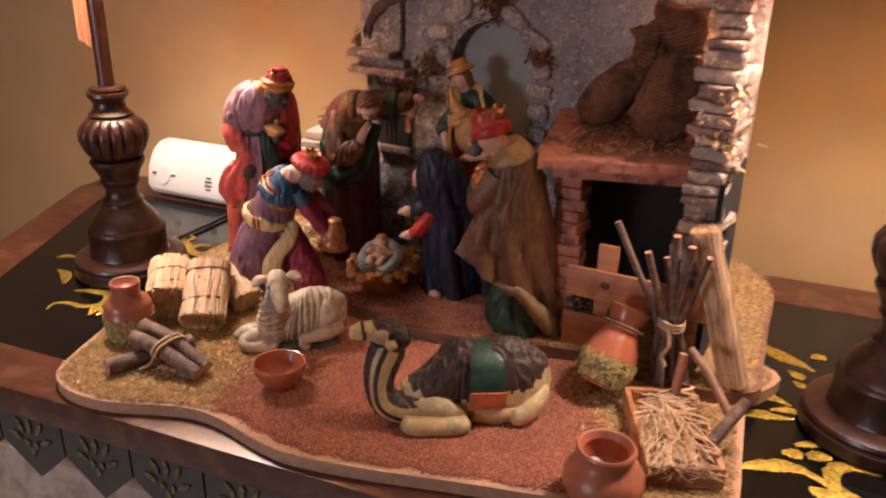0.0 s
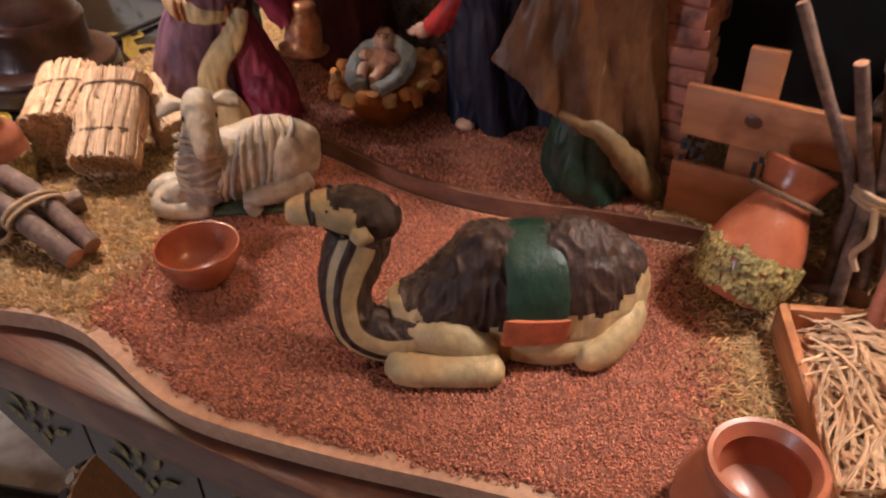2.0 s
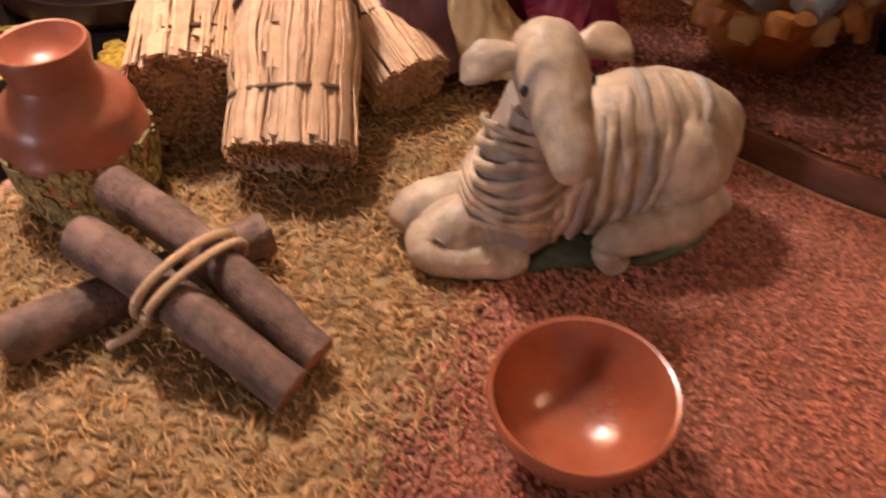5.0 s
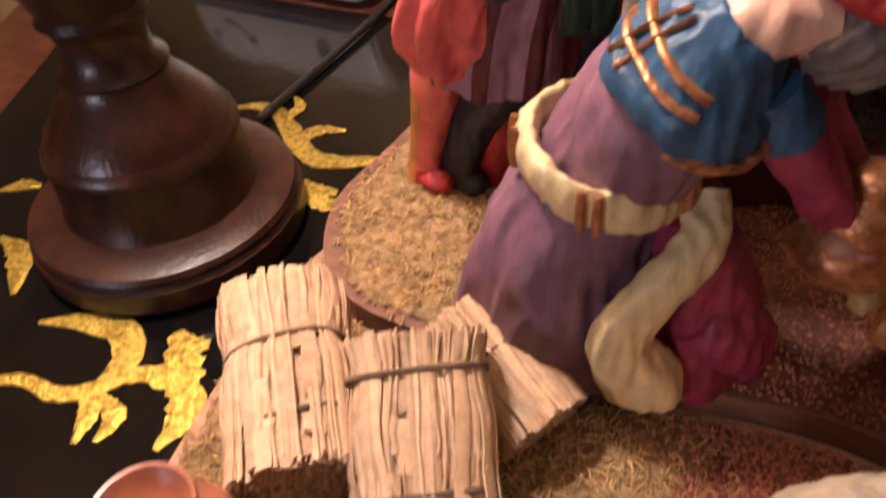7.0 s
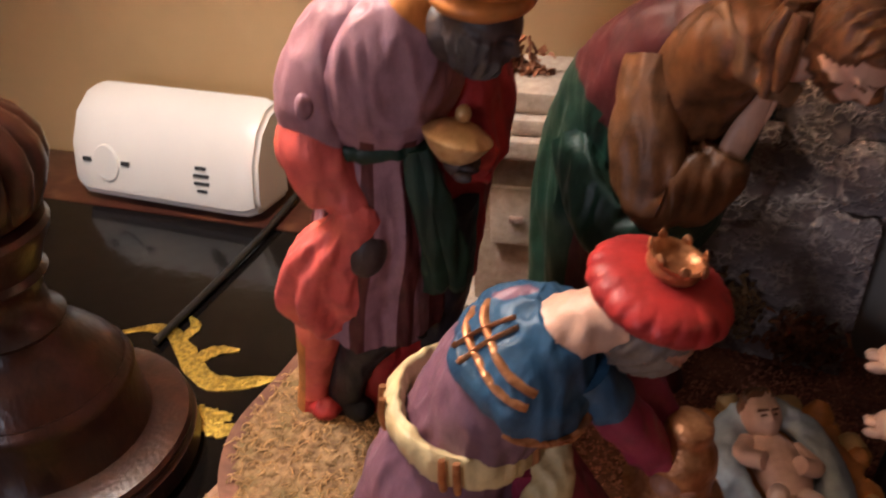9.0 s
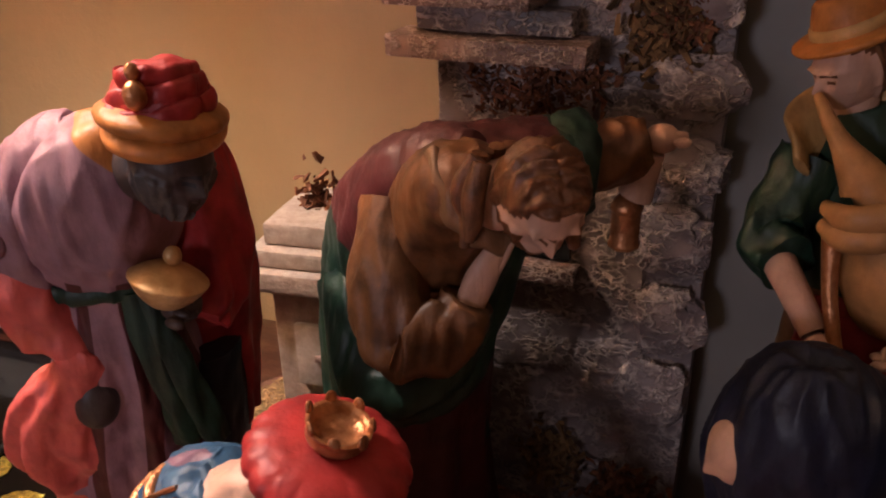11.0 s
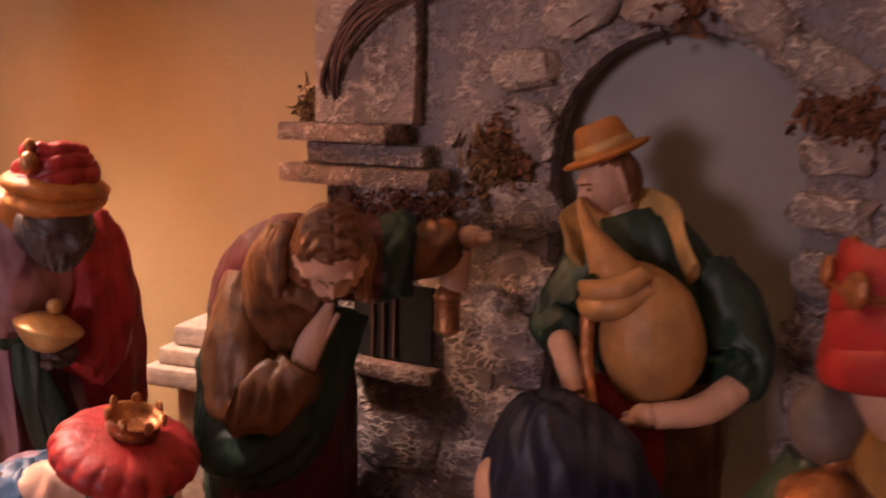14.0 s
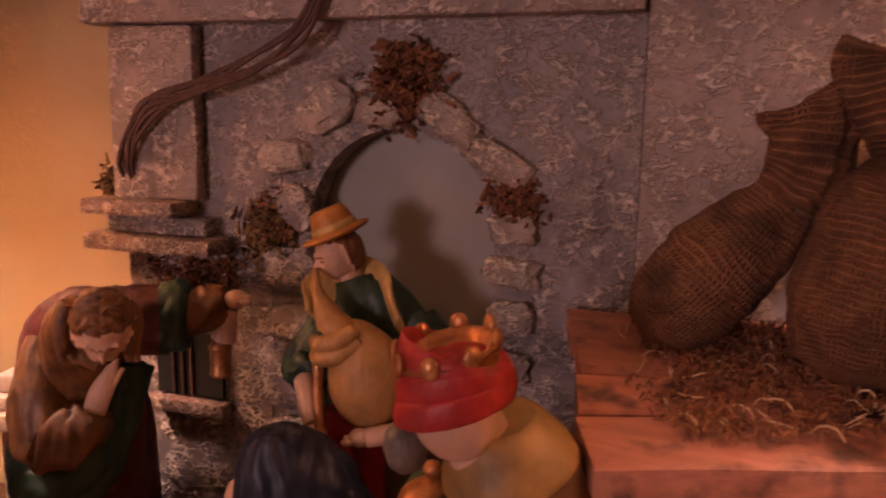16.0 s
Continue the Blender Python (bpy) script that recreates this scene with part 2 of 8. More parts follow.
P_RED = paint("red", (0.43, 0.028, 0.026))
P_CORAL = paint("coral", (0.70, 0.125, 0.105), 0.7, third=(0.72, 0.17, 0.10))
P_ORANGE = paint("ochre_orange", (0.55, 0.20, 0.04))
P_MUSTARD = paint("mustard", (0.58, 0.34, 0.12))
P_LILAC = paint("lilac", (0.35, 0.185, 0.225), 0.7)
P_PURPLE = paint("purple", (0.19, 0.09, 0.13), 0.7, third=(0.25, 0.125, 0.165))
P_MAGENTA = paint("magenta", (0.30, 0.028, 0.07))
P_BLUE = paint("blue", (0.035, 0.10, 0.19), 0.5)
P_NAVY = paint("navy", (0.012, 0.016, 0.040), 0.45)
P_CREAM = paint("cream", (0.72, 0.56, 0.29), 0.72)
P_GREEN = paint("green", (0.014, 0.046, 0.026), 0.45)
P_OLIVE = paint("olive_green", (0.06, 0.075, 0.035), 0.5)
P_BROWN = paint("brown", (0.20, 0.10, 0.045), 0.6)
P_CAPE = paint("cape_brown", (0.15, 0.066, 0.029), 0.6)
P_RUST = paint("rust_brown", (0.19, 0.072, 0.022), 0.35)
P_MAROON = paint("maroon", (0.105, 0.02, 0.02), 0.5)
P_DARKSKIN = paint("dark_skin", (0.062, 0.042, 0.038), 0.6)
P_SKIN = paint("skin", (0.47, 0.225, 0.145), 0.7)
P_PALESKIN = paint("pale_skin", (0.64, 0.38, 0.27), 0.8)
P_HAIR = paint("brown_hair", (0.20, 0.078, 0.030), 0.4, bump=0.5, size=0.004)
P_GREY = paint("grey_beard", (0.17, 0.135, 0.115), 0.55, bump=0.4)
P_BLACK = paint("black", (0.02, 0.02, 0.025))
P_COPPER = mat("copper_paint", (0.55, 0.24, 0.10), (0.30, 0.11, 0.04), 0.34, metal=0.55, size=0.005, bump=0.4, bsize=0.002)
P_TAN = paint("tan_leather", (0.46, 0.225, 0.08), 0.68)
P_OLIVETAN = paint("olive_tan", (0.27, 0.165, 0.07), 0.6)
P_CAMEL = paint("camel_cream", (0.52, 0.38, 0.19), 0.62, third=(0.40, 0.25, 0.11))
P_CAMELDARK = paint("camel_dark_brown", (0.052, 0.025, 0.016), 0.45, bump=0.6, rough=0.6, size=0.004)
P_SHEEP = paint("sheep_cream", (0.54, 0.42, 0.29), 0.52, third=(0.34, 0.255, 0.185))
P_SHEEPGREY = paint("sheep_grey", (0.34, 0.28, 0.23), 0.7)
P_FRINGE = paint("orange_fringe", (0.60, 0.17, 0.07), 0.6)
P_SWADDLE = paint("grey_swaddle", (0.36, 0.38, 0.38), 0.7)


# ---- mesh helpers ----
def obj(name, bm, materials, parent=None, label="", smooth=True, sharp=38):
    me = bpy.data.meshes.new(name)
    bm.normal_update()
    bm.to_mesh(me)
    bm.free()
    for m in materials if isinstance(materials, (list, tuple)) else [materials]:
        me.materials.append(m)
    if smooth:
        me.polygons.foreach_set("use_smooth", [True] * len(me.polygons))
        me.set_sharp_from_angle(angle=radians(sharp))
    ob = new(name, me)
    if parent:
        ob.parent = parent
    if label:
        ob["label"] = label
    return ob


def part(name, bm, material, parent, label="", smooth=True):
    return obj(name, bm, material, parent, label, smooth)


def empty(name, m=None):
    ob = new(name)
    ob.empty_display_size = 0.02
    if m:
        ob.matrix_world = m
    return ob


def catmull(pts, n):
    """n+1 points on a smooth line through the given ones (tuples of any length)."""
    p = [np.array(q, float) for q in pts]
    p = [2 * p[0] - p[1]] + p + [2 * p[-1] - p[-2]]
    out, k = [], len(p) - 3
    for i in range(n + 1):
        s = i / n * k
        j = min(int(s), k - 1)
        t = s - j
        a, b, c, d = p[j:j + 4]
        out.append(0.5 * (2 * b + (c - a) * t + (2 * a - 5 * b + 4 * c - d) * t * t + (3 * b - a - 3 * c + d) * t ** 3))
    return out


def sweep(bm, rows, seg=20, steps=24, mi=0, side=(1, 0, 0), folds=(), cap=True, uv=None, rough=0.0):
    """A skin round a smooth line. rows: (x, y, z, ra, rb), ra the half width along side, rb across it.
    folds: (count, depth, phase, twist, start, end) ripples whose depth grows from start to end of the line.
    mi: one material index or a function of (s, angle)."""
    line = catmull(rows, steps)
    rings = []
    side = Vector(side)
    lay = bm.loops.layers.uv.verify() if uv else None
    for i, r in enumerate(line):
        a, b = line[max(i - 1, 0)], line[min(i + 1, steps)]
        tan = Vector(b[:3] - a[:3]).normalized()
        u = (side - tan * side.dot(tan)).normalized()
        v = tan.cross(u)
        ring, s = [], i / steps
        for k in range(seg):
            th = 2 * math.pi * k / seg
            f = 1.0
            for cnt, dep, ph, tw, s0, s1 in folds:
                g = (s - s0) / (s1 - s0)
                f += dep * max(0, min(1, g)) * math.sin(cnt * th + ph + tw * s + 0.9 * math.sin(th * 2 + ph))
            co = Vector(r[:3]) + (u * math.cos(th) * max(r[3], 1e-5) + v * math.sin(th) * max(r[4], 1e-5)) * f
            if rough:
                co += noise.noise_vector(co * 160) * rough
            ring.append(bm.verts.new(co))
        rings.append(ring)
    for i in range(steps):
        for k in range(seg):
            k2 = (k + 1) % seg
            f = bm.faces.new((rings[i][k], rings[i][k2], rings[i + 1][k2], rings[i + 1][k]))
            f.material_index = mi((i + 0.5) / steps, 2 * math.pi * (k + 0.5) / seg) if callable(mi) else mi
            if uv:
                for lp, (a, b) in zip(f.loops, ((k, i), (k + 1, i), (k + 1, i + 1), (k, i + 1))):
                    lp[lay].uv = (a / seg * uv[0], b / steps * uv[1])
    if cap:
        for ring, s in ((rings[0][::-1], 0.0), (rings[-1], 1.0)):
            f = bm.faces.new(ring)
            f.material_index = mi(s, 0) if callable(mi) else mi
    return rings


def ball(bm, c, r, mi=0, rot=(0, 0, 0), seg=18, rings=12, rough=0.0, fsize=0.01):
    """An ellipsoid with half axes r, optionally lumpy."""
    m = pose(c[0], c[1], c[2], *rot)
    new_v = bmesh.ops.create_uvsphere(bm, u_segments=seg, v_segments=rings, radius=1.0)["verts"]
    for v in new_v:
        co = Vector((v.co.x * r[0], v.co.y * r[1], v.co.z * r[2]))
        if rough:
            co += noise.noise_vector((co + Vector(c)) / fsize) * rough
        v.co = m @ co
    for f in {f for v in new_v for f in v.link_faces}:
        f.material_index = mi


def lathe(bm, profile, seg=40, mi=0, c=(0, 0, 0), flute=None, m=None, cap=True):
    """A turned form from (radius, height) pairs. flute: (count, depth, z0, z1)."""
    rings = []
    for r, z in profile:
        ring = []
        for k in range(seg):
            th = 2 * math.pi * k / seg
            rr = r
            if flute and flute[2] < z < flute[3]:
                w = math.sin(math.pi * (z - flute[2]) / (flute[3] - flute[2]))
                rr *= 1 - flute[1] * w * (1 - abs(math.sin(flute[0] * th / 2))) ** 2
            co = Vector((c[0] + rr * math.cos(th), c[1] + rr * math.sin(th), c[2] + z))
            ring.append(bm.verts.new(m @ co if m else co))
        rings.append(ring)
    for a, b in zip(rings, rings[1:]):
        for k in range(seg):
            f = bm.faces.new((a[k], a[(k + 1) % seg], b[(k + 1) % seg], b[k]))
            f.material_index = mi(a[k].co) if callable(mi) else mi
    for ring in (rings[0][::-1], rings[-1]) if cap else ():
        if (ring[0].co - ring[seg // 2].co).length > 1e-6:
            bm.faces.new(ring).material_index = 0 if callable(mi) else mi


def box(bm, x0, x1, y0, y1, z0, z1, bevel=0.0, mi=0, m=None, rough=0.0, cuts=0):
    start = set(bm.verts)
    made = bmesh.ops.create_cube(bm, size=1.0)["verts"]
    for v in made:
        v.co = Vector((x0 + (v.co.x + 0.5) * (x1 - x0), y0 + (v.co.y + 0.5) * (y1 - y0), z0 + (v.co.z + 0.5) * (z1 - z0)))
    faces = {f for v in made for f in v.link_faces}
    for f in faces:
        f.material_index = mi
    edges = list({e for v in made for e in v.link_edges})
    if bevel:
        bmesh.ops.bevel(bm, geom=edges, offset=bevel, segments=2, affect="EDGES", profile=0.6)
    made = [v for v in bm.verts if v not in start]
    if cuts:
        bmesh.ops.subdivide_edges(bm, edges=list({e for v in made for e in v.link_edges}), cuts=cuts, use_grid_fill=True)
        made = [v for v in bm.verts if v not in start]
    for v in made:
        if rough:
            v.co += noise.noise_vector(v.co * 90) * rough
        if m:
            v.co = m @ v.co
    return made


def smooth_outline(pts, n):
    """A closed smooth outline through a few corners."""
    k = len(pts)
    ring = []
    for i in range(k):
        a, b, c, d = (np.array(pts[(i + j) % k], float) for j in (-1, 0, 1, 2))
        for s in range(n):
            t = s / n
            ring.append(tuple(0.5 * (2 * b + (c - a) * t + (2 * a - 5 * b + 4 * c - d) * t * t + (3 * b - a - 3 * c + d) * t ** 3)))
    return ring


def slab(bm, outline, z0, z1, mi_top=0, mi_side=0):
    top = [bm.verts.new((x, y, z1)) for x, y in outline]
    low = [bm.verts.new((x, y, z0)) for x, y in outline]
    f = bm.faces.new(top)
    f.material_index = mi_top
    f.normal_update()
    if f.normal.z < 0:
        f.normal_flip()
    bm.faces.new(low).material_index = mi_side
    k = len(outline)
    for i in range(k):
        bm.faces.new((low[i], low[(i + 1) % k], top[(i + 1) % k], top[i])).material_index = mi_side
    bmesh.ops.recalc_face_normals(bm, faces=bm.faces)


MASKS = {}


def inside(x, y, ring):
    """Whether a spot lies in an outline, from a half-millimetre raster made once for each outline."""
    key = id(ring)
    if key not in MASKS:
        p = np.array(ring)
        lo, hi = p.min(0) - 0.002, p.max(0) + 0.002
        gx, gy = np.meshgrid(np.arange(lo[0], hi[0], 0.0005), np.arange(lo[1], hi[1], 0.0005), indexing="ij")
        hit = np.zeros(gx.shape, bool)
        for (x0, y0), (x1, y1) in zip(p, np.roll(p, -1, 0)):
            if y0 != y1:
                hit ^= ((y0 > gy) != (y1 > gy)) & (gx < (x1 - x0) * (gy - y0) / (y1 - y0) + x0)
        MASKS[key] = (lo, hit, ring)
    lo, hit, _ = MASKS[key]
    i, j = int((x - lo[0]) / 0.0005), int((y - lo[1]) / 0.0005)
    return 0 <= i < hit.shape[0] and 0 <= j < hit.shape[1] and bool(hit[i, j])

# ---- room and table ----
TOP = 0.75                                     # table top
LOW = 0.761                                    # lower board
UP = 0.772                                     # upper platform
ANG = radians(7.5)                             # the table's turn against the stable


def tw(u, v):
    """Table coordinates (along the wall, towards the wall) to the world."""
    return (u * math.cos(ANG) - v * math.sin(ANG), u * math.sin(ANG) + v * math.cos(ANG))


def wall_box(name, u0, u1, v0, v1, z0, z1, material, label, category="wall"):
    bm = bmesh.new()
    box(bm, u0, u1, v0, v1, z0, z1, m=Matrix.Rotation(ANG, 4, "Z"))
    return tagged(obj(name, bm, material, smooth=False), label, category, kind="structure")


wall_box("wall_back", -3.2, 3.0, 0.152, 0.27, 0, 2.5, WALL, "ochre painted wall behind the table", "wall")
# added strip, no known skirting: stands in for pale floor below the table
wall_box("baseboard", -3.2, 2.9, 0.140, 0.1515, 0.0, 0.17, FLOOR, "pale stone strip added along the wall, standing in for floor", "baseboard")
wall_box("wall_right", 2.9, 3.0, -3.2, 0.15, 0, 2.5, WALL, "ochre painted side wall", "wall")
wall_box("wall_front", -3.2, 3.0, -3.3, -3.2, 0, 2.5, WALL, "ochre painted wall across the room", "wall")
wall_box("ceiling", -3.3, 3.1, -3.3, 0.28, 2.5, 2.6, mat("ceiling_paint", (0.62, 0.56, 0.48), (0.58, 0.52, 0.44), 0.8, size=0.2), "off-white painted ceiling", "ceiling")
wall_box("floor", -3.3, 3.1, -3.3, 0.28, -0.1, 0.0, FLOOR, "pale speckled stone floor", "floor")

LEFT_A, LEFT_B = Vector((-0.60, 0.078)), Vector((-0.400, -0.384))   # left rim of the table
bm = bmesh.new()
d = (LEFT_B - LEFT_A).normalized()
out = Vector((d.y, -d.x))
corner = LEFT_A - d * 0.21 + out * 0.45
ring = [corner, corner + d * 0.62, corner + d * 0.62 + out * 0.1, corner + out * 0.1]
slab(bm, [tuple(p) for p in ring], 0.0, 2.5)
tagged(obj("wall_left", bm, WALL, smooth=False), "ochre painted wall end beside the table", "wall", kind="structure")
wall_box("wall_far_left", -3.3, -3.2, -3.2, 0.15, 0, 2.5, WALL, "ochre painted far side wall", "wall")

table = empty("console_table", pose(0, 0, 0))
tagged(table, "black lacquer console table with gold ornament and brown rim", "table")
RIGHT_U = 0.75


def rim_strip(p, q, width, inward, name):
    """One length of the brown rim, 14 mm thick and rounded, from p to q."""
    p, q = Vector(p), Vector(q)
    bm = bmesh.new()
    ln = (q - p).length
    box(bm, 0, ln, 0, width, TOP - 0.024, TOP + 0.0015, bevel=0.003,
        m=Matrix.Translation((p.x, p.y, 0)) @ Matrix.Rotation(math.atan2(q.y - p.y, q.x - p.x), 4, "Z"))
    return part(name, bm, TRIM, table, "reddish brown wooden rim")


def u_of(x, y):
    return x * math.cos(ANG) + y * math.sin(ANG)


VF, VB, RIMW = -0.335, 0.149, 0.052
uf = u_of(*LEFT_B)
ub = u_of(*LEFT_A)
rim_strip(tw(uf, VF), tw(RIGHT_U, VF), RIMW, 1, "rim")
rim_strip(tw(RIGHT_U, VB), tw(ub, VB), 0.066, 1, "rim")
rim_strip(tw(ub - 0.004, VB - 0.068), tw(uf - 0.004, VF + RIMW + 0.002), RIMW, 1, "rim")
rim_strip(tw(RIGHT_U, VF), tw(RIGHT_U, VB), RIMW, 1, "rim")
bm = bmesh.new()
slab(bm, [tw(uf + 0.004, VF + 0.004), tw(RIGHT_U - 0.004, VF + 0.004), tw(RIGHT_U - 0.004, VB - 0.002), tw(ub + 0.004, VB - 0.002)], TOP - 0.022, TOP)
part("tabletop", bm, LACQUER, table, "glossy black lacquered top", smooth=False)


def leaf(bm, pts, widths, z, n=14, jag=0.0, seed=0):
    """A flat brush stroke of gold through pts with half widths, its rim slightly raised and ragged."""
    rnd = random.Random(seed)
    line = catmull([(*p, w) for p, w in zip(pts, widths)], n)
    left, right = [], []
    for i, (x, y, w) in enumerate(line):
        a, b = line[max(i - 1, 0)], line[min(i + 1, n)]
        t = Vector((b[0] - a[0], b[1] - a[1])).normalized()
        w = max(w, 0.0002)
        left.append((x - t.y * w * (1 + jag * rnd.uniform(-1, 1)), y + t.x * w * (1 + jag * rnd.uniform(-1, 1))))
        right.append((x + t.y * w * (1 + jag * rnd.uniform(-1, 1)), y - t.x * w * (1 + jag * rnd.uniform(-1, 1))))
    rows = []
    for (lx, ly), (rx, ry) in zip(left, right):
        rows.append([bm.verts.new((lx, ly, z)), bm.verts.new((lx, ly, z + 0.0006)), bm.verts.new(((lx + rx) / 2, (ly + ry) / 2, z + 0.0011)),
                     bm.verts.new((rx, ry, z + 0.0006)), bm.verts.new((rx, ry, z))])
    for a, b in zip(rows, rows[1:]):
        for k in range(4):
            bm.faces.new((a[k], a[k + 1], b[k + 1], b[k]))


def scroll(name, strokes, seed=1):
    """A gold ornament on the table top, each leaf of it a part."""
    for i, (pts, widths) in enumerate(strokes):
        bm = bmesh.new()
        leaf(bm, pts, widths, TOP + 0.00015 * i, jag=0.22, seed=seed * 31 + i, n=22)
        bmesh.ops.recalc_face_normals(bm, faces=bm.faces)
        part(name, bm, GOLD, table, "gold leaf scroll ornament")


# ---- boards under the scene ----
LOWER_RING = smooth_outline([(-0.190, -0.315), (-0.176, -0.340), (-0.148, -0.351), (-0.111, -0.347), (-0.074, -0.3305), (-0.050, -0.3215), (-0.028, -0.3195), (-0.004, -0.3225), (0.024, -0.3265), (0.052, -0.3255), (0.103, -0.3125),
                             (0.153, -0.296), (0.205, -0.280), (0.260, -0.263), (0.308, -0.248), (0.323, -0.228), (0.316, -0.17), (0.306, -0.10), (0.30, -0.03), (0.0, -0.02), (-0.19, -0.03),
                             (-0.222, -0.10), (-0.233, -0.155), (-0.227, -0.195), (-0.208, -0.265)], 6)
bm = bmesh.new()
slab(bm, LOWER_RING, TOP, LOW, 0, 0)
lower_board = tagged(obj("lower_board", bm, [MDF], smooth=False), "wavy-edged fibreboard base strewn with red sand and dry moss", "base board")

UPPER_RING = smooth_outline([(-0.235, -0.132), (-0.205, -0.166), (-0.15, -0.166), (-0.10, -0.152), (-0.045, -0.140), (0.02, -0.146), (0.075, -0.140), (0.13, -0.121),
                             (0.185, -0.108), (0.235, -0.113), (0.275, -0.116), (0.311, -0.098), (0.310, -0.06), (0.302, 0.02), (0.291, 0.108), (0.246, 0.160),
                             (0.17, 0.14), (0.0, 0.06), (-0.18, 0.05), (-0.222, 0.03), (-0.238, -0.03), (-0.238, -0.085)], 6)
bm = bmesh.new()
slab(bm, UPPER_RING, LOW, UP, 0, 0)
upper_board = tagged(obj("upper_board", bm, [STEPWOOD], smooth=False), "raised brown platform board with a curved front step", "base board")


def grains(name, count, ring, z, keep, size, material, label, seed):
    """Small irregular grains lying on a board: each a squashed octahedron."""
    rnd = random.Random(seed)
    xs, ys = [p[0] for p in ring], [p[1] for p in ring]
    verts, faces = [], []
    while len(faces) < count * 8:
        x, y = rnd.uniform(min(xs), max(xs)), rnd.uniform(min(ys), max(ys))
        if not inside(x, y, ring) or rnd.random() > keep(x, y):
            continue
        r = size * rnd.uniform(0.7, 1.5)
        m = pose(x, y, z + r * 0.35, rnd.uniform(0, 360), rnd.uniform(0, 360), rnd.uniform(0, 360))
        k = len(verts)
        for p in ((r, 0, 0), (-r, 0, 0), (0, r * 0.7, 0), (0, -r * 0.7, 0), (0, 0, r * 0.6), (0, 0, -r * 0.6)):
            verts.append(tuple(m @ Vector(p)))
        for a, b, c in ((0, 2, 4), (2, 1, 4), (1, 3, 4), (3, 0, 4), (2, 0, 5), (1, 2, 5), (3, 1, 5), (0, 3, 5)):
            faces.append((k + a, k + b, k + c))
    me = bpy.data.meshes.new(name)
    me.from_pydata(verts, [], faces)
    me.materials.append(material)
    return tagged(new(name, me), label, "sand", kind="stuff")


def fibres(name, count, ring, z, keep, length, width, material, label, seed, lift=0.004, category="moss"):
    """Short curled fibres strewn on a board: each a bent strip with a little thickness."""
    rnd = random.Random(seed)
    xs, ys = [p[0] for p in ring], [p[1] for p in ring]
    verts, faces, made = [], [], 0
    while made < count:
        x, y = rnd.uniform(min(xs), max(xs)), rnd.uniform(min(ys), max(ys))
        if not inside(x, y, ring) or rnd.random() > keep(x, y):
            continue
        made += 1
        ln, a = length * rnd.uniform(0.4, 1.4), rnd.uniform(0, 6.3)
        curl, h = rnd.uniform(-2.6, 2.6), rnd.uniform(0.1, 1) * lift
        k, px, py = len(verts), x, y
        w = width * rnd.uniform(0.6, 1.3)
        for i in range(5):
            s = i / 4
            zz = z + 0.0003 + h * math.sin(math.pi * s) * (0.6 + 0.4 * rnd.random())
            nx, ny = -math.sin(a), math.cos(a)
            verts += [(px + nx * w, py + ny * w, zz), (px - nx * w, py - ny * w, zz), (px, py, zz + w * 1.3)]
            px, py = px + math.cos(a) * ln / 4, py + math.sin(a) * ln / 4
            a += curl / 4
        for i in range(4):
            p, q = k + i * 3, k + i * 3 + 3
            for e, f in ((0, 1), (1, 2), (2, 0)):
                faces.append((p + e, p + f, q + f, q + e))
    me = bpy.data.meshes.new(name)
    me.from_pydata(verts, [], faces)
    me.materials.append(material)
    return tagged(new(name, me), label, category, kind="stuff")


def soft(x, a, b):
    t = max(0.0, min(1.0, (x - a) / (b - a)))
    return t * t * (3 - 2 * t)


def wob(x, y):
    return 0.012 * noise.noise(Vector((x * 28, y * 28, 0.3)))


def moss_low(x, y):
    """Share of moss on the lower board: both ends, with sand between."""
    w = wob(x, y)
    left = soft(-(x + 0.9 * (y + 0.27) * 0.35) + w, 0.030, 0.062)
    right = soft(x + 0.55 * (y + 0.20) + w, 0.195, 0.235)
    return max(left, right)


def rim_free(x, y):
    """Bare fibreboard along the front edge."""
    if y < -0.22 and x > -0.08:
        edge = np.interp(x, [-0.08, -0.047, -0.017, 0.012, 0.04, 0.066, 0.107, 0.153, 0.205, 0.30], [-0.334, -0.3155, -0.3130, -0.3165, -0.3200, -0.3180, -0.3060, -0.2900, -0.2745, -0.245])
        return soft(y - edge + wob(x * 2.5, y * 2.5) * 0.35, -0.003, 0.005)
    return 1.0


def in_upper(x, y):
    return inside(x, y, UPPER_RING)


def moss_up(x, y):
    w = wob(x, y)
    return max(soft(-x + w, 0.125, 0.165), soft(x + w, 0.135, 0.16))


def inset(ring, k):
    cx, cy = sum(p[0] for p in ring) / len(ring), sum(p[1] for p in ring) / len(ring)
    return [(cx + (x - cx) * k, cy + (y - cy) * k) for x, y in ring]


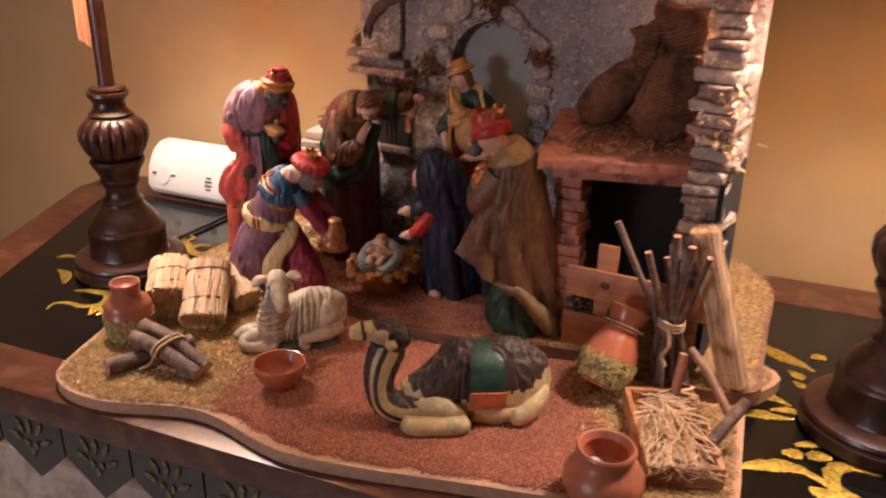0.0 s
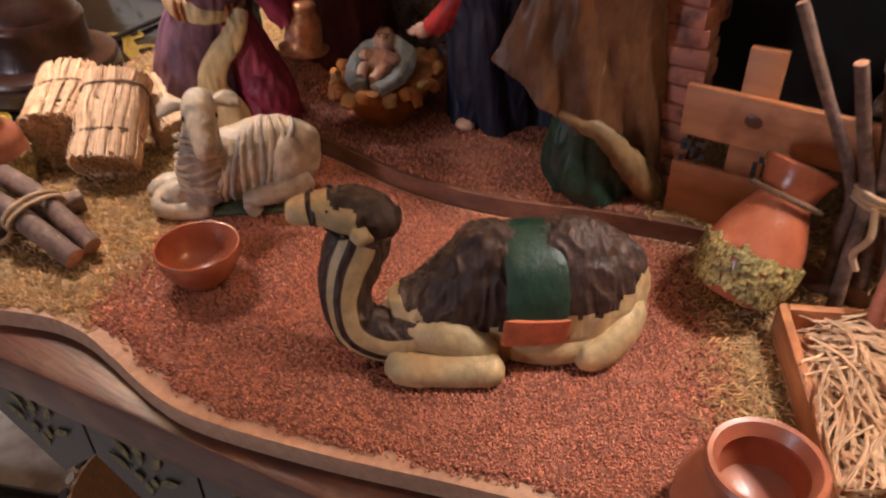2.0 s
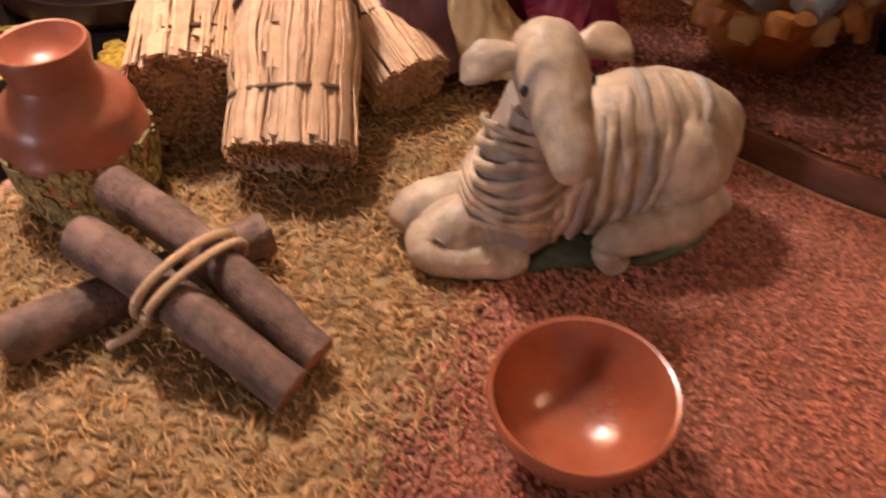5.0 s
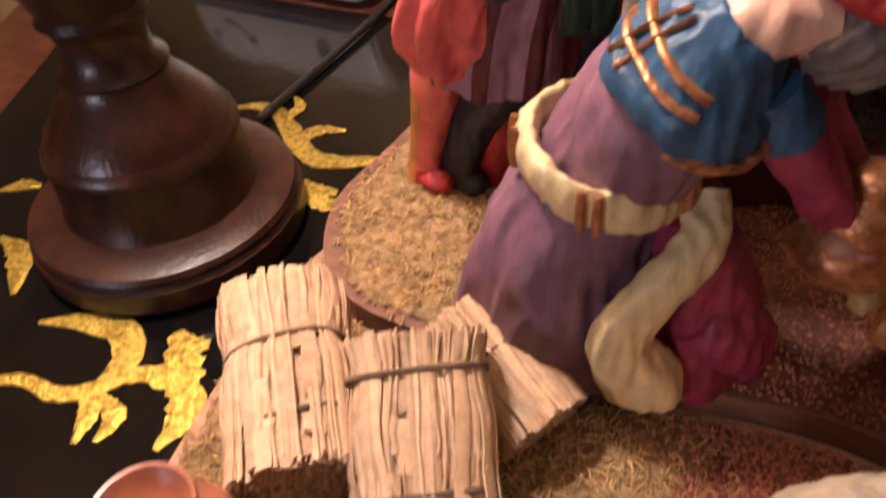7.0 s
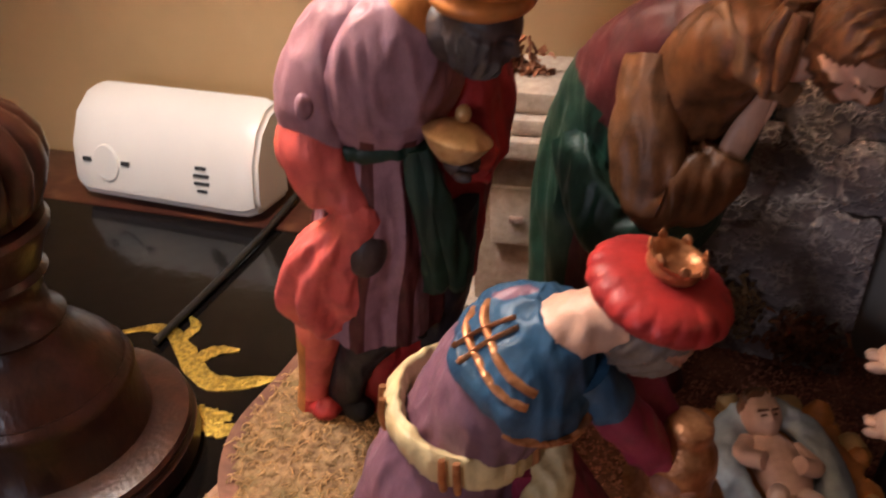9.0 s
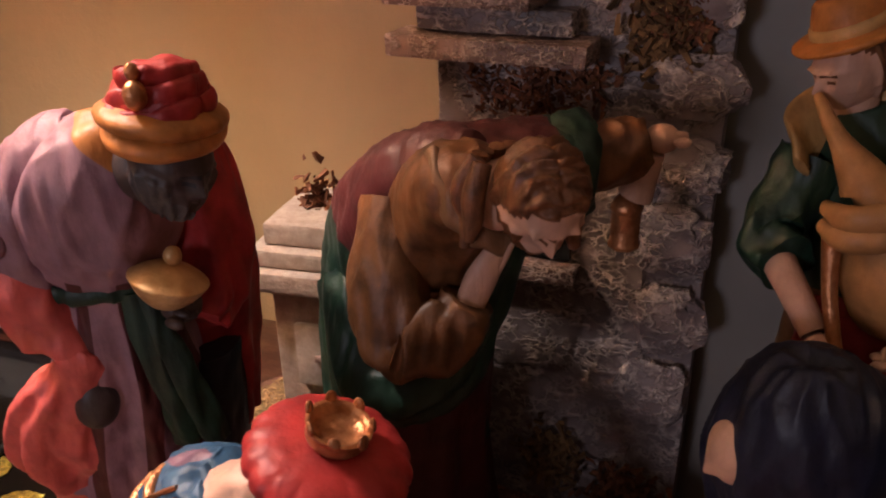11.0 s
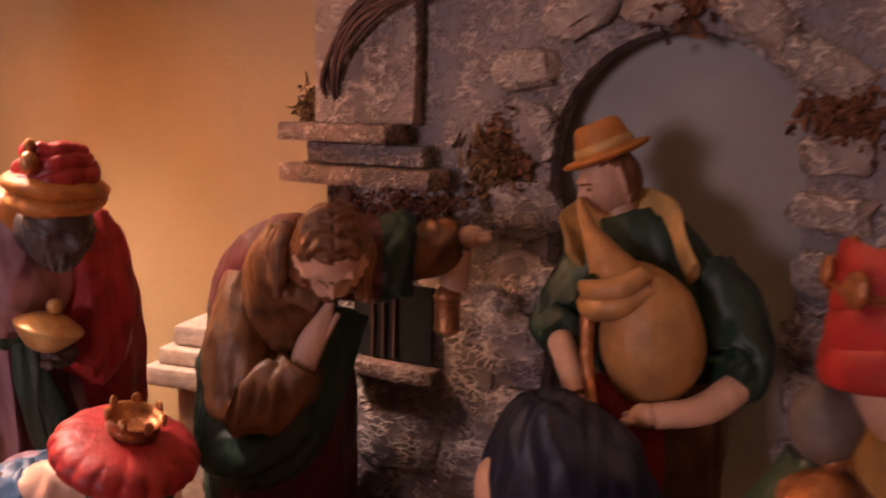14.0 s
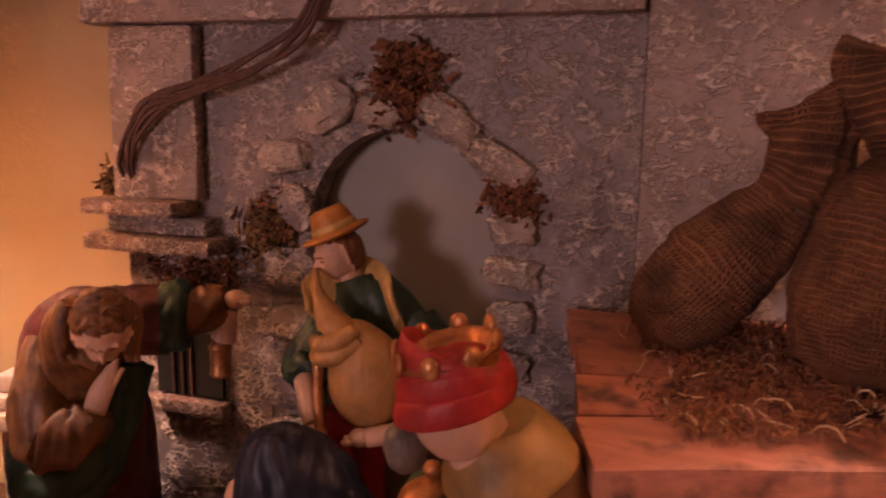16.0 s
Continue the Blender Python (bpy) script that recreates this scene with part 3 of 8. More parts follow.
def sheet(name, ring, z, keep, material, parent, label, step=0.003):
    """A thin bed of sand or moss glued on a board, with an uneven surface and border."""
    xs, ys = [p[0] for p in ring], [p[1] for p in ring]
    grid = {}
    bm = bmesh.new()
    nx, ny = int((max(xs) - min(xs)) / step) + 2, int((max(ys) - min(ys)) / step) + 2

    def at(i, j):
        if (i, j) not in grid:
            x, y = min(xs) + i * step, min(ys) + j * step
            k = keep(x, y)
            grid[i, j] = bm.verts.new((x, y, z - 0.0006 + 0.0016 * k + 0.0006 * noise.noise(Vector((x * 150, y * 150, 0)))))
        return grid[i, j]

    for i in range(nx):
        for j in range(ny):
            x, y = min(xs) + (i + 0.5) * step, min(ys) + (j + 0.5) * step
            h = step * 0.5
            if keep(x, y) > 0.15 and all(inside(x + a, y + b, ring) for a in (-h, h) for b in (-h, h)):
                bm.faces.new((at(i, j), at(i + 1, j), at(i + 1, j + 1), at(i, j + 1)))
    return part(name, bm, material, parent, label)


LR, UR = inset(LOWER_RING, 0.985), inset(UPPER_RING, 0.985)
def sand_low_keep(x, y):
    return 0.0 if in_upper(x, y + 0.003) else (1 - moss_low(x, y)) * rim_free(x, y)


def moss_low_keep(x, y):
    return 0.0 if in_upper(x, y + 0.003) else moss_low(x, y)


def sand_up_keep(x, y):
    return (1 - moss_up(x, y)) * soft(-y, -0.05, -0.01)


def moss_up_keep(x, y):
    return moss_up(x, y)


sheet("sand_bed", LR, LOW, sand_low_keep, SAND, lower_board, "bed of red sand")
for side in (-1, 1):
    sheet("moss_bed", LR, LOW, lambda x, y: moss_low_keep(x, y) if (x - 0.08) * side > 0 else 0.0, MOSSBED, lower_board, "bed of dry tan moss")
sheet("sand_bed", UR, UP, sand_up_keep, SAND, upper_board, "bed of red sand")
for side in (-1, 1):
    sheet("moss_bed", UR, UP, lambda x, y: moss_up_keep(x, y) if x * side > 0 else 0.0, MOSSBED, upper_board, "bed of dry tan moss")

# ---- stable ----
stable = empty("stable", pose(0, 0, UP))
tagged(stable, "toy stable of grey plaster stone with arch and wooden shelf", "stable")


def sp(name, bm, material, label="", smooth=True):
    """A part of the stable, modelled in world coordinates."""
    for v in bm.verts:
        v.co.z -= UP
    return part(name, bm, material, stable, label, smooth)


AX, AR, AZ = 0.030, 0.042, 0.970               # arch: middle, half width, spring line
bm = bmesh.new()
outline = [(-0.104, UP), (AX - AR, UP)]
outline += [(AX - AR * math.cos(a), AZ + 0.044 * math.sin(a)) for a in np.linspace(0, math.pi, 17)]
outline += [(AX + AR, UP), (0.128, UP), (0.128, 1.062), (-0.110, 1.062)]
front = [bm.verts.new((x, 0.0, z)) for x, z in outline]
back = [bm.verts.new((x, 0.014, z)) for x, z in outline]
bm.faces.new(front)
bm.faces.new(back[::-1])
for i in range(len(outline)):
    j = (i + 1) % len(outline)
    bm.faces.new((front[j], front[i], back[i], back[j]))
bmesh.ops.recalc_face_normals(bm, faces=bm.faces)
sp("arch_wall", bm, STONE, "rough grey plaster wall with an arched opening", smooth=False)
bm = bmesh.new()
box(bm, AX - 0.075, AX + 0.085, 0.016, 0.020, UP, 1.055)
sp("arch_backing", bm, GREYBACK, "plain grey backing panel", smooth=False)
bm = bmesh.new()
box(bm, 0.1285, 0.262, -0.006, 0.014, UP, 1.13, bevel=0.002)
sp("side_wall", bm, STONEPINK, "rough grey plaster wall")
bm = bmesh.new()
box(bm, -0.120, 0.1275, -0.012, 0.016, 1.058, 1.071, bevel=0.0012, rough=0.0006, cuts=2)
sp("beam", bm, STONEPINK, "pinkish plaster lintel beam")
bm = bmesh.new()
box(bm, -0.124, 0.0, -0.016, 0.0, 1.071, 1.079, bevel=0.0012, rough=0.0006, cuts=2)
sp("beam_cap", bm, LEDGE)
bm = bmesh.new()
box(bm, -0.109, -0.064, -0.008, -0.001, 0.980, 1.057, bevel=0.0015, rough=0.001, cuts=3)
sp("pilaster", bm, STONEPINK, "pinkish plaster pilaster")
for name, x0, x1, y0, z0, z1 in (("ledge", -0.118, -0.069, -0.020, 0.973, 0.980), ("ledge", -0.118, -0.051, -0.020, 0.957, 0.964)):
    bm = bmesh.new()
    box(bm, x0, x1, y0, -0.001, z0, z1, bevel=0.001, rough=0.0005, cuts=2)
    sp(name, bm, LEDGE, "brown plaster ledge")
bm = bmesh.new()
box(bm, -0.110, -0.058, -0.012, -0.001, 0.9645, 0.9725, bevel=0.001, rough=0.0006, cuts=2)
sp("ledge_band", bm, STONE)
bm = bmesh.new()
box(bm, -0.106, -0.052, -0.004, -0.0005, 0.93, 0.9565, bevel=0.001, rough=0.0008, cuts=2)
sp("frieze", bm, STONE)
# flat slab on the wall; the hollow's shade is put into its colour
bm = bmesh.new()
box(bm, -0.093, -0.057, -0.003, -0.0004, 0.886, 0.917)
sp("niche", bm, HOLLOW_SHADE, "flat slab painted near-black as a hollow's shade", smooth=False)
bm = bmesh.new()
box(bm, -0.096, -0.053, -0.010, -0.0005, 0.879, 0.885, bevel=0.001, rough=0.0008, cuts=2)
sp("niche_sill", bm, LEDGE)
for x in (-0.084, -0.079, -0.074):
    bm = bmesh.new()
    box(bm, x, x + 0.0010, -0.0042, -0.0032, 0.886, 0.917)
    sp("niche_bar", bm, VINE)


def stone(name, x, y, z, sx, sy, sz, seed, material=ROCK, parts=stable, turn=0):
    """One rough rock set into the wall."""
    bm = bmesh.new()
    bmesh.ops.create_icosphere(bm, subdivisions=3, radius=1.0)
    for v in bm.verts:
        p = v.co.copy()
        q = Vector([math.copysign(abs(c) ** 0.6, c) for c in p])
        q += noise.noise_vector(p * 1.3 + Vector((seed, seed * 2, 0))) * 0.32 + noise.noise_vector(p * 3.4 + Vector((seed, 0, 0))) * 0.22 + noise.noise_vector(p * 8 + Vector((0, seed, 0))) * 0.08
        v.co = Matrix.Rotation(radians(turn), 3, "Y") @ Vector((q.x * sx, q.y * sy, q.z * sz))
        v.co += Vector((x, y, z - UP))
    return part(name, bm, material, parts)


for i, (x, z, sx, sz, turn) in enumerate(((-0.003, 1.022, 0.013, 0.009, -35), (-0.023, 1.001, 0.012, 0.007, -10), (0.022, 1.021, 0.011, 0.006, 5), (0.053, 1.018, 0.015, 0.007, 38),
                                          (0.073, 1.002, 0.015, 0.006, 25), (0.079, 0.975, 0.010, 0.007, 0), (0.080, 0.957, 0.011, 0.006, 5), (0.080, 0.938, 0.009, 0.007, 0), (0.079, 0.917, 0.010, 0.007, 4),
                                          (0.080, 0.897, 0.009, 0.008, 0), (-0.018, 0.979, 0.008, 0.010, 0), (-0.022, 0.952, 0.013, 0.010, 0), (-0.021, 0.926, 0.012, 0.008, 8), (-0.024, 0.90, 0.013, 0.012, 0),
                                          (-0.022, 0.87, 0.012, 0.012, 0), (-0.024, 0.84, 0.013, 0.013, 0), (0.081, 0.87, 0.010, 0.013, 0))):
    stone("rock", x, -0.001, z, sx, 0.005, sz, i * 3.7, ROCK if i < 8 else STONE, turn=turn)
for i, (x, z, sx, sz) in enumerate(((-0.036, 0.99, 0.010, 0.02), (-0.04, 0.93, 0.012, 0.022), (-0.04, 0.87, 0.012, 0.03), (0.10, 0.99, 0.02, 0.02), (0.105, 0.94, 0.016, 0.02), (-0.075, 0.855, 0.022, 0.02), (-0.08, 0.81, 0.02, 0.025))):
    stone("plaster_patch", x, 0.002, z, sx, 0.004, sz, 50 + i * 2.3, STONE)


def tuft(name, x, y, z, r, count, material, parent, seed, flat=0.4, label=""):
    """A tuft of dry lichen: short bent stalks that fan out of one spot."""
    rnd = random.Random(seed)
    verts, faces = [], []
    for _ in range(count):
        d = Vector((rnd.gauss(0, 1), -abs(rnd.gauss(0, flat)), rnd.gauss(0, 1))).normalized()
        e = Vector((rnd.gauss(0, 1), rnd.gauss(0, 1), rnd.gauss(0, 1))).normalized()
        p = Vector((x, y, z)) + Vector((rnd.gauss(0, 0.4), 0, rnd.gauss(0, 0.4))) * r
        k, w, ln = len(verts), r * rnd.uniform(0.06, 0.13), r * rnd.uniform(0.12, 0.42)
        for i in range(4):
            s = i / 3
            q = p + d * ln * s + e * ln * 0.4 * s * s
            o = d.cross(e).normalized() * w * (1 - 0.5 * s)
            verts += [tuple(q + o), tuple(q - o), tuple(q + d.cross(o) * 1.2)]
        for i in range(3):
            a, b = k + i * 3, k + i * 3 + 3
            for g, h in ((0, 1), (1, 2), (2, 0)):
                faces.append((a + g, a + h, b + h, b + g))
    me = bpy.data.meshes.new(name)
    me.from_pydata([(a, b, c - UP) if parent is stable else (a, b, c) for a, b, c in verts], [], faces)
    me.materials.append(material)
    ob = new(name, me)
    ob.parent = parent
    ob["kind"] = "stuff"
    if label:
        ob["label"] = label
    return ob


for i, (x, z, r, m) in enumerate(((0.034, 1.035, 0.014, LICHEN), (0.030, 1.026, 0.012, LICHEN), (0.081, 0.987, 0.011, LICHEN), (-0.031, 0.966, 0.013, DRYGREEN), (-0.028, 0.972, 0.010, LICHEN),
                                  (-0.112, 0.986, 0.009, DRYGREEN), (-0.104, 0.985, 0.008, LICHEN), (-0.07, 0.948, 0.012, LICHEN), (-0.085, 0.946, 0.010, LICHEN), (-0.058, 0.95, 0.010, LICHEN), (-0.06, 0.80, 0.013, DRYGREEN), (-0.03, 0.79, 0.014, LICHEN))):
    tuft("lichen", x, -0.003, z, r * 1.1, 260, m, stable, i, flat=0.7)


def strand(bm, pts, r, seg=6, steps=20, mi=0):
    sweep(bm, [(*p, r, r) for p in pts], seg, steps, mi, side=(0.3, 0.5, 0.8))


rnd = random.Random(5)
for i in range(6):
    o = [rnd.uniform(-0.004, 0.004) for _ in range(8)]
    bm = bmesh.new()
    strand(bm, [(-0.100 + o[0] * 0.4, -0.004, 0.985), (-0.099 + o[0], -0.011, 1.000 + o[1]), (-0.085 + o[2], -0.012, 1.020 + o[3]), (-0.060, -0.013, 1.030 + o[4]),
                (-0.028, -0.013, 1.041 + o[5]), (-0.006 + o[6], -0.016, 1.054 + o[7]), (0.008, -0.019, 1.078)], 0.0011, steps=28)
    sp("vine", bm, VINE)
# shelf with its post, and the pillar at the end
LINES = [((0.1290, -0.1150, 0.9300), (0.2560, -0.0720, 0.9320)), ((0.1205, -0.0880, 0.9345), (0.2560, -0.0530, 0.9360)), ((0.1162, -0.0627, 0.9385), (0.2560, -0.0420, 0.9395)),
         ((0.1100, -0.0330, 0.9430), (0.2560, -0.0230, 0.9435)), ((0.1050, -0.0070, 0.9470), (0.2560, -0.0070, 0.9470))]
rnd = random.Random(61)
for (a0, a1), (b0, b1) in zip(LINES, LINES[1:]):
    bm = bmesh.new()
    near0, near1 = Vector(a0), Vector(a1)
    far0, far1 = Vector(b0) - Vector((0, 0.0034, 0)), Vector(b1) - Vector((0, 0.0020, 0))
    out = rnd.uniform(-0.0025, 0.0025)
    n = 14
    cols = []
    for q in range(n + 1):
        t = q / n
        p, r = near0.lerp(near1, t) + Vector((out, 0, 0)), far0.lerp(far1, t) + Vector((out, 0, 0))
        wave = 0.0004 * math.sin(9 * t + out * 3000)
        cols.append([bm.verts.new(v) for v in (p + Vector((0, 0.0008, wave)), r + Vector((0, -0.0008, wave)), r + Vector((0, 0, wave - 0.0010)), r + Vector((0, 0, -0.0085)), p + Vector((0, 0, -0.0085)), p + Vector((0, 0, wave - 0.0010)))])
    for c0, c1 in zip(cols, cols[1:]):
        for q in range(6):
            bm.faces.new((c0[q], c0[(q + 1) % 6], c1[(q + 1) % 6], c1[q]))
    bm.faces.new(cols[0][::-1])
    bm.faces.new(cols[-1])
    bmesh.ops.recalc_face_normals(bm, faces=bm.faces)
    sp("shelf_plank", bm, SHELFWOOD, "red-brown shelf plank", smooth=False)
bm = bmesh.new()
box(bm, 0.0, 0.118, -0.004, 0.005, 0.913, 0.9212, bevel=0.001, m=Matrix.Translation((0.136, -0.098, 0)) @ Matrix.Rotation(radians(17), 4, "Z"))
sp("shelf_bearer", bm, SHELFWOOD)
# added panels: the deep shade under the shelf, painted near-black
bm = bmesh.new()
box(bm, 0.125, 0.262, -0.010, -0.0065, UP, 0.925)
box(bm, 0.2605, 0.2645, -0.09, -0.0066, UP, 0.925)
sp("cave_shade", bm, HOLLOW_SHADE, "near-black panels painted as the shade under the shelf", smooth=False)
rnd = random.Random(9)
for i in range(15):
    bm = bmesh.new()
    z = UP + i * 0.0099
    w = 0.0115 + rnd.uniform(-0.001, 0.001)
    box(bm, -w, w, -w, w, z, z + 0.0096, bevel=0.0022, m=Matrix.Translation((0.145 + rnd.uniform(-0.001, 0.001), -0.072, 0)) @ Matrix.Rotation(rnd.uniform(-0.25, 0.25), 4, "Z"))
    sp("post_block", bm, SHELFWOOD)
rnd = random.Random(12)
z = 0.84
i = 0
while z < 1.10:
    h = rnd.uniform(0.007, 0.014)
    bm = bmesh.new()
    w = 0.014 + rnd.uniform(-0.003, 0.004)
    box(bm, -w, w, -0.022, 0.022, z, z + h - 0.001, bevel=0.002, rough=0.0022, cuts=2, m=Matrix.Translation((0.250 + rnd.uniform(-0.003, 0.003), -0.066 + rnd.uniform(-0.004, 0.004), 0)) @ Matrix.Rotation(rnd.uniform(-0.2, 0.2), 4, "Z"))
    sp("pillar_stone", bm, ROCK if i % 3 else LEDGE, "rough stacked pillar stone")
    z += h
    i += 1
bm = bmesh.new()
box(bm, 0.238, 0.262, -0.09, -0.011, UP, 0.84, bevel=0.002, rough=0.001, cuts=2)
sp("pillar_foot", bm, STONE)
tuft("raffia", 0.262, -0.09, 0.955, 0.02, 26, STRAW, stable, 77, flat=0.6, label="loose raffia ends")
tuft("raffia", 0.262, -0.09, 0.985, 0.018, 18, STRAW, stable, 78, flat=0.6)

# ---- figurines: each one plain painted mesh ----
def figure(name, build, origin, yaw, mats, label, category, scale=1.0, spine=(), crease=0.0009, plain=()):
    """spine: rows (height, x, y, shift x, shift y, girth): the body's line, its move and how slim it is at that height."""
    bm = bmesh.new()
    build(bm)
    if spine:
        t = np.array(spine).T
        for v in bm.verts:
            x, y, dx, dy, k = (np.interp(v.co.z, t[0], t[i]) for i in range(1, 6))
            v.co.x, v.co.y = x + dx + (v.co.x - x) * k, y + dy + (v.co.y - y) * k
    bmesh.ops.subdivide_edges(bm, edges=bm.edges[:], cuts=1, use_grid_fill=True)
    bmesh.ops.smooth_vert(bm, verts=bm.verts[:], factor=0.5, use_axis_x=True, use_axis_y=True, use_axis_z=True)
    bm.normal_update()
    moves = []
    for v in bm.verts:                                  # soft sculpted creases
        q = v.co
        a = noise.noise(Vector((q.x / 0.0055, q.y / 0.0055, q.z / 0.021)))
        b = noise.noise(Vector((q.x / 0.012 + 7, q.y / 0.012, q.z / 0.030)))
        k = 0.12 if any(f.material_index in plain for f in v.link_faces) else 1.0
        moves.append((v, v.normal * crease * k * (0.5 - 2.4 * abs(a) + 0.8 * b)))
    for v, move in moves:
        v.co += move
    bmesh.ops.scale(bm, vec=scale if isinstance(scale, tuple) else (scale,) * 3, verts=bm.verts)
    ob = obj(name, bm, mats, sharp=70)
    ob.matrix_world = pose(*origin, 0, 0, yaw)
    return tagged(ob, label, category)


def fist(bm, c, r, mi, way=(1, 0, 0)):
    w = Vector(way).normalized() * r
    ball(bm, c, (r, r, r * 0.8), mi, seg=10, rings=8)
    for k in (-0.5, 0, 0.5):
        ball(bm, Vector(c) + w * 0.9 + Vector((0, k * r, -abs(k) * r * 0.4)), (r * 0.55, r * 0.3, r * 0.3), mi, seg=8, rings=6)


def crown(bm, c, r, h, mi, points=7, tilt=(0, 0, 0)):
    m = pose(*c, *tilt)
    lathe(bm, [(r * 0.2, -h * 0.2), (r * 0.9, -h * 0.3), (r, 0), (r * 0.95, h * 0.3), (r * 1.1, h * 0.6), (r * 0.9, h * 0.62), (r * 0.75, h * 0.1), (0.0001, h * 0.05)], 24, mi, m=m)
    for k in range(points):
        a = 2 * math.pi * k / points
        ball(bm, m @ Vector((r * 1.04 * math.cos(a), r * 1.04 * math.sin(a), h * 0.68)), (r * 0.20, r * 0.11, h * 0.36), mi, rot=(0, 0, math.degrees(a) + 90), seg=12, rings=8)


def drape_mi(back, front, edge=1.1, shift=0.0):
    """Material by side: front where the angle is near shift, back elsewhere."""
    return lambda s, th: front if abs((th - shift + math.pi) % (2 * math.pi) - math.pi) < edge else back


def trim(bm, rings, cells, r, mi):
    """A raised painted band along cells (ring, step) of a swept skin."""
    pts = []
    for i, k in cells:
        ring = rings[max(0, min(i, len(rings) - 1))]
        mid = sum((v.co for v in ring), Vector()) / len(ring)
        co = ring[k % len(ring)].co
        pts.append((*(co + (co - mid).normalized() * r * 0.05), r, r * 0.5))
    sweep(bm, pts, 6, len(pts) * 2, mi)


def head(bm, c, r, fwd, skin, hair=None, beard=None, dark=None, cover=0.25, wave=0.07, seg=48, rings=36):
    """A small sculpted head that looks along fwd: brow, eyes, nose, lips and chin, with hair and beard in relief on the same skin."""
    f = Vector(fwd).normalized()
    w = f.cross(Vector((0, 0, 1))).normalized()
    u = w.cross(f)
    grid, kinds = [], []
    for i in range(rings + 1):
        row, kind = [], []
        ph = math.pi * i / rings
        for k in range(seg):
            th = 2 * math.pi * k / seg
            x, y, z = math.sin(ph) * math.cos(th), math.sin(ph) * math.sin(th), math.cos(ph)
            ax = abs(x)
            what = skin
            if hair is not None and (0.95 * z - 0.75 * y + 0.08 * math.sin(9 * x) > cover or (y < -0.12 and z > -0.75)):
                what = hair
            elif beard is not None and ((z < -0.30 and y > -0.5 and not (ax < 0.2 and -0.50 < z < -0.40)) or (ax > 0.66 and z < 0.05 and y > -0.2)):
                what = beard
            elif dark is not None and y > 0.3 and (((ax - 0.33) / 0.15) ** 2 + ((z - 0.06) / 0.06) ** 2 < 1 or (0.12 < ax < 0.55 and abs(z - 0.26) < 0.035)):
                what = dark
            px, py, pz = 0.80 * x * (1 - 0.26 * max(0, -z) ** 1.3), 0.94 * y, 1.08 * z
            if y > 0:
                py += 0.29 * math.exp(-(x / 0.15) ** 2) * max(0, min(1, (0.30 - z) / 0.42)) * max(0, min(1, (z + 0.30) / 0.10))
                py -= 0.10 * math.exp(-((ax - 0.33) / 0.17) ** 2 - ((z - 0.08) / 0.14) ** 2)
                py += 0.05 * math.exp(-((z - 0.27) / 0.09) ** 2)
                py += 0.07 * math.exp(-((z + 0.45) / 0.07) ** 2 - (x / 0.22) ** 2) + 0.10 * math.exp(-((z + 0.74) / 0.15) ** 2 - (x / 0.3) ** 2)
            g = 1.0
            if hair is not None and what == hair:
                g = 1.10 + 0.7 * wave * math.sin(21 * y + 2.5 * math.sin(4 * ax) + 3 * z) + 0.4 * wave * math.sin(37 * y + 6 * ax) - 0.05 * math.exp(-(x / 0.07) ** 2) * (z > 0.3)
            elif beard is not None and what == beard:
                g = 1.10 + 0.06 * math.sin(17 * th + 4 * z)
                pz *= 1.18
            row.append(bm.verts.new(Vector(c) + (w * px + f * py + u * pz) * r * g))
            kind.append(what)
        grid.append(row)
        kinds.append(kind)
    for i in range(rings):
        for k in range(seg):
            k2 = (k + 1) % seg
            bm.faces.new((grid[i][k], grid[i + 1][k], grid[i + 1][k2], grid[i][k2])).material_index = kinds[i][k]
    bmesh.ops.remove_doubles(bm, verts=grid[0] + grid[-1], dist=1e-7)


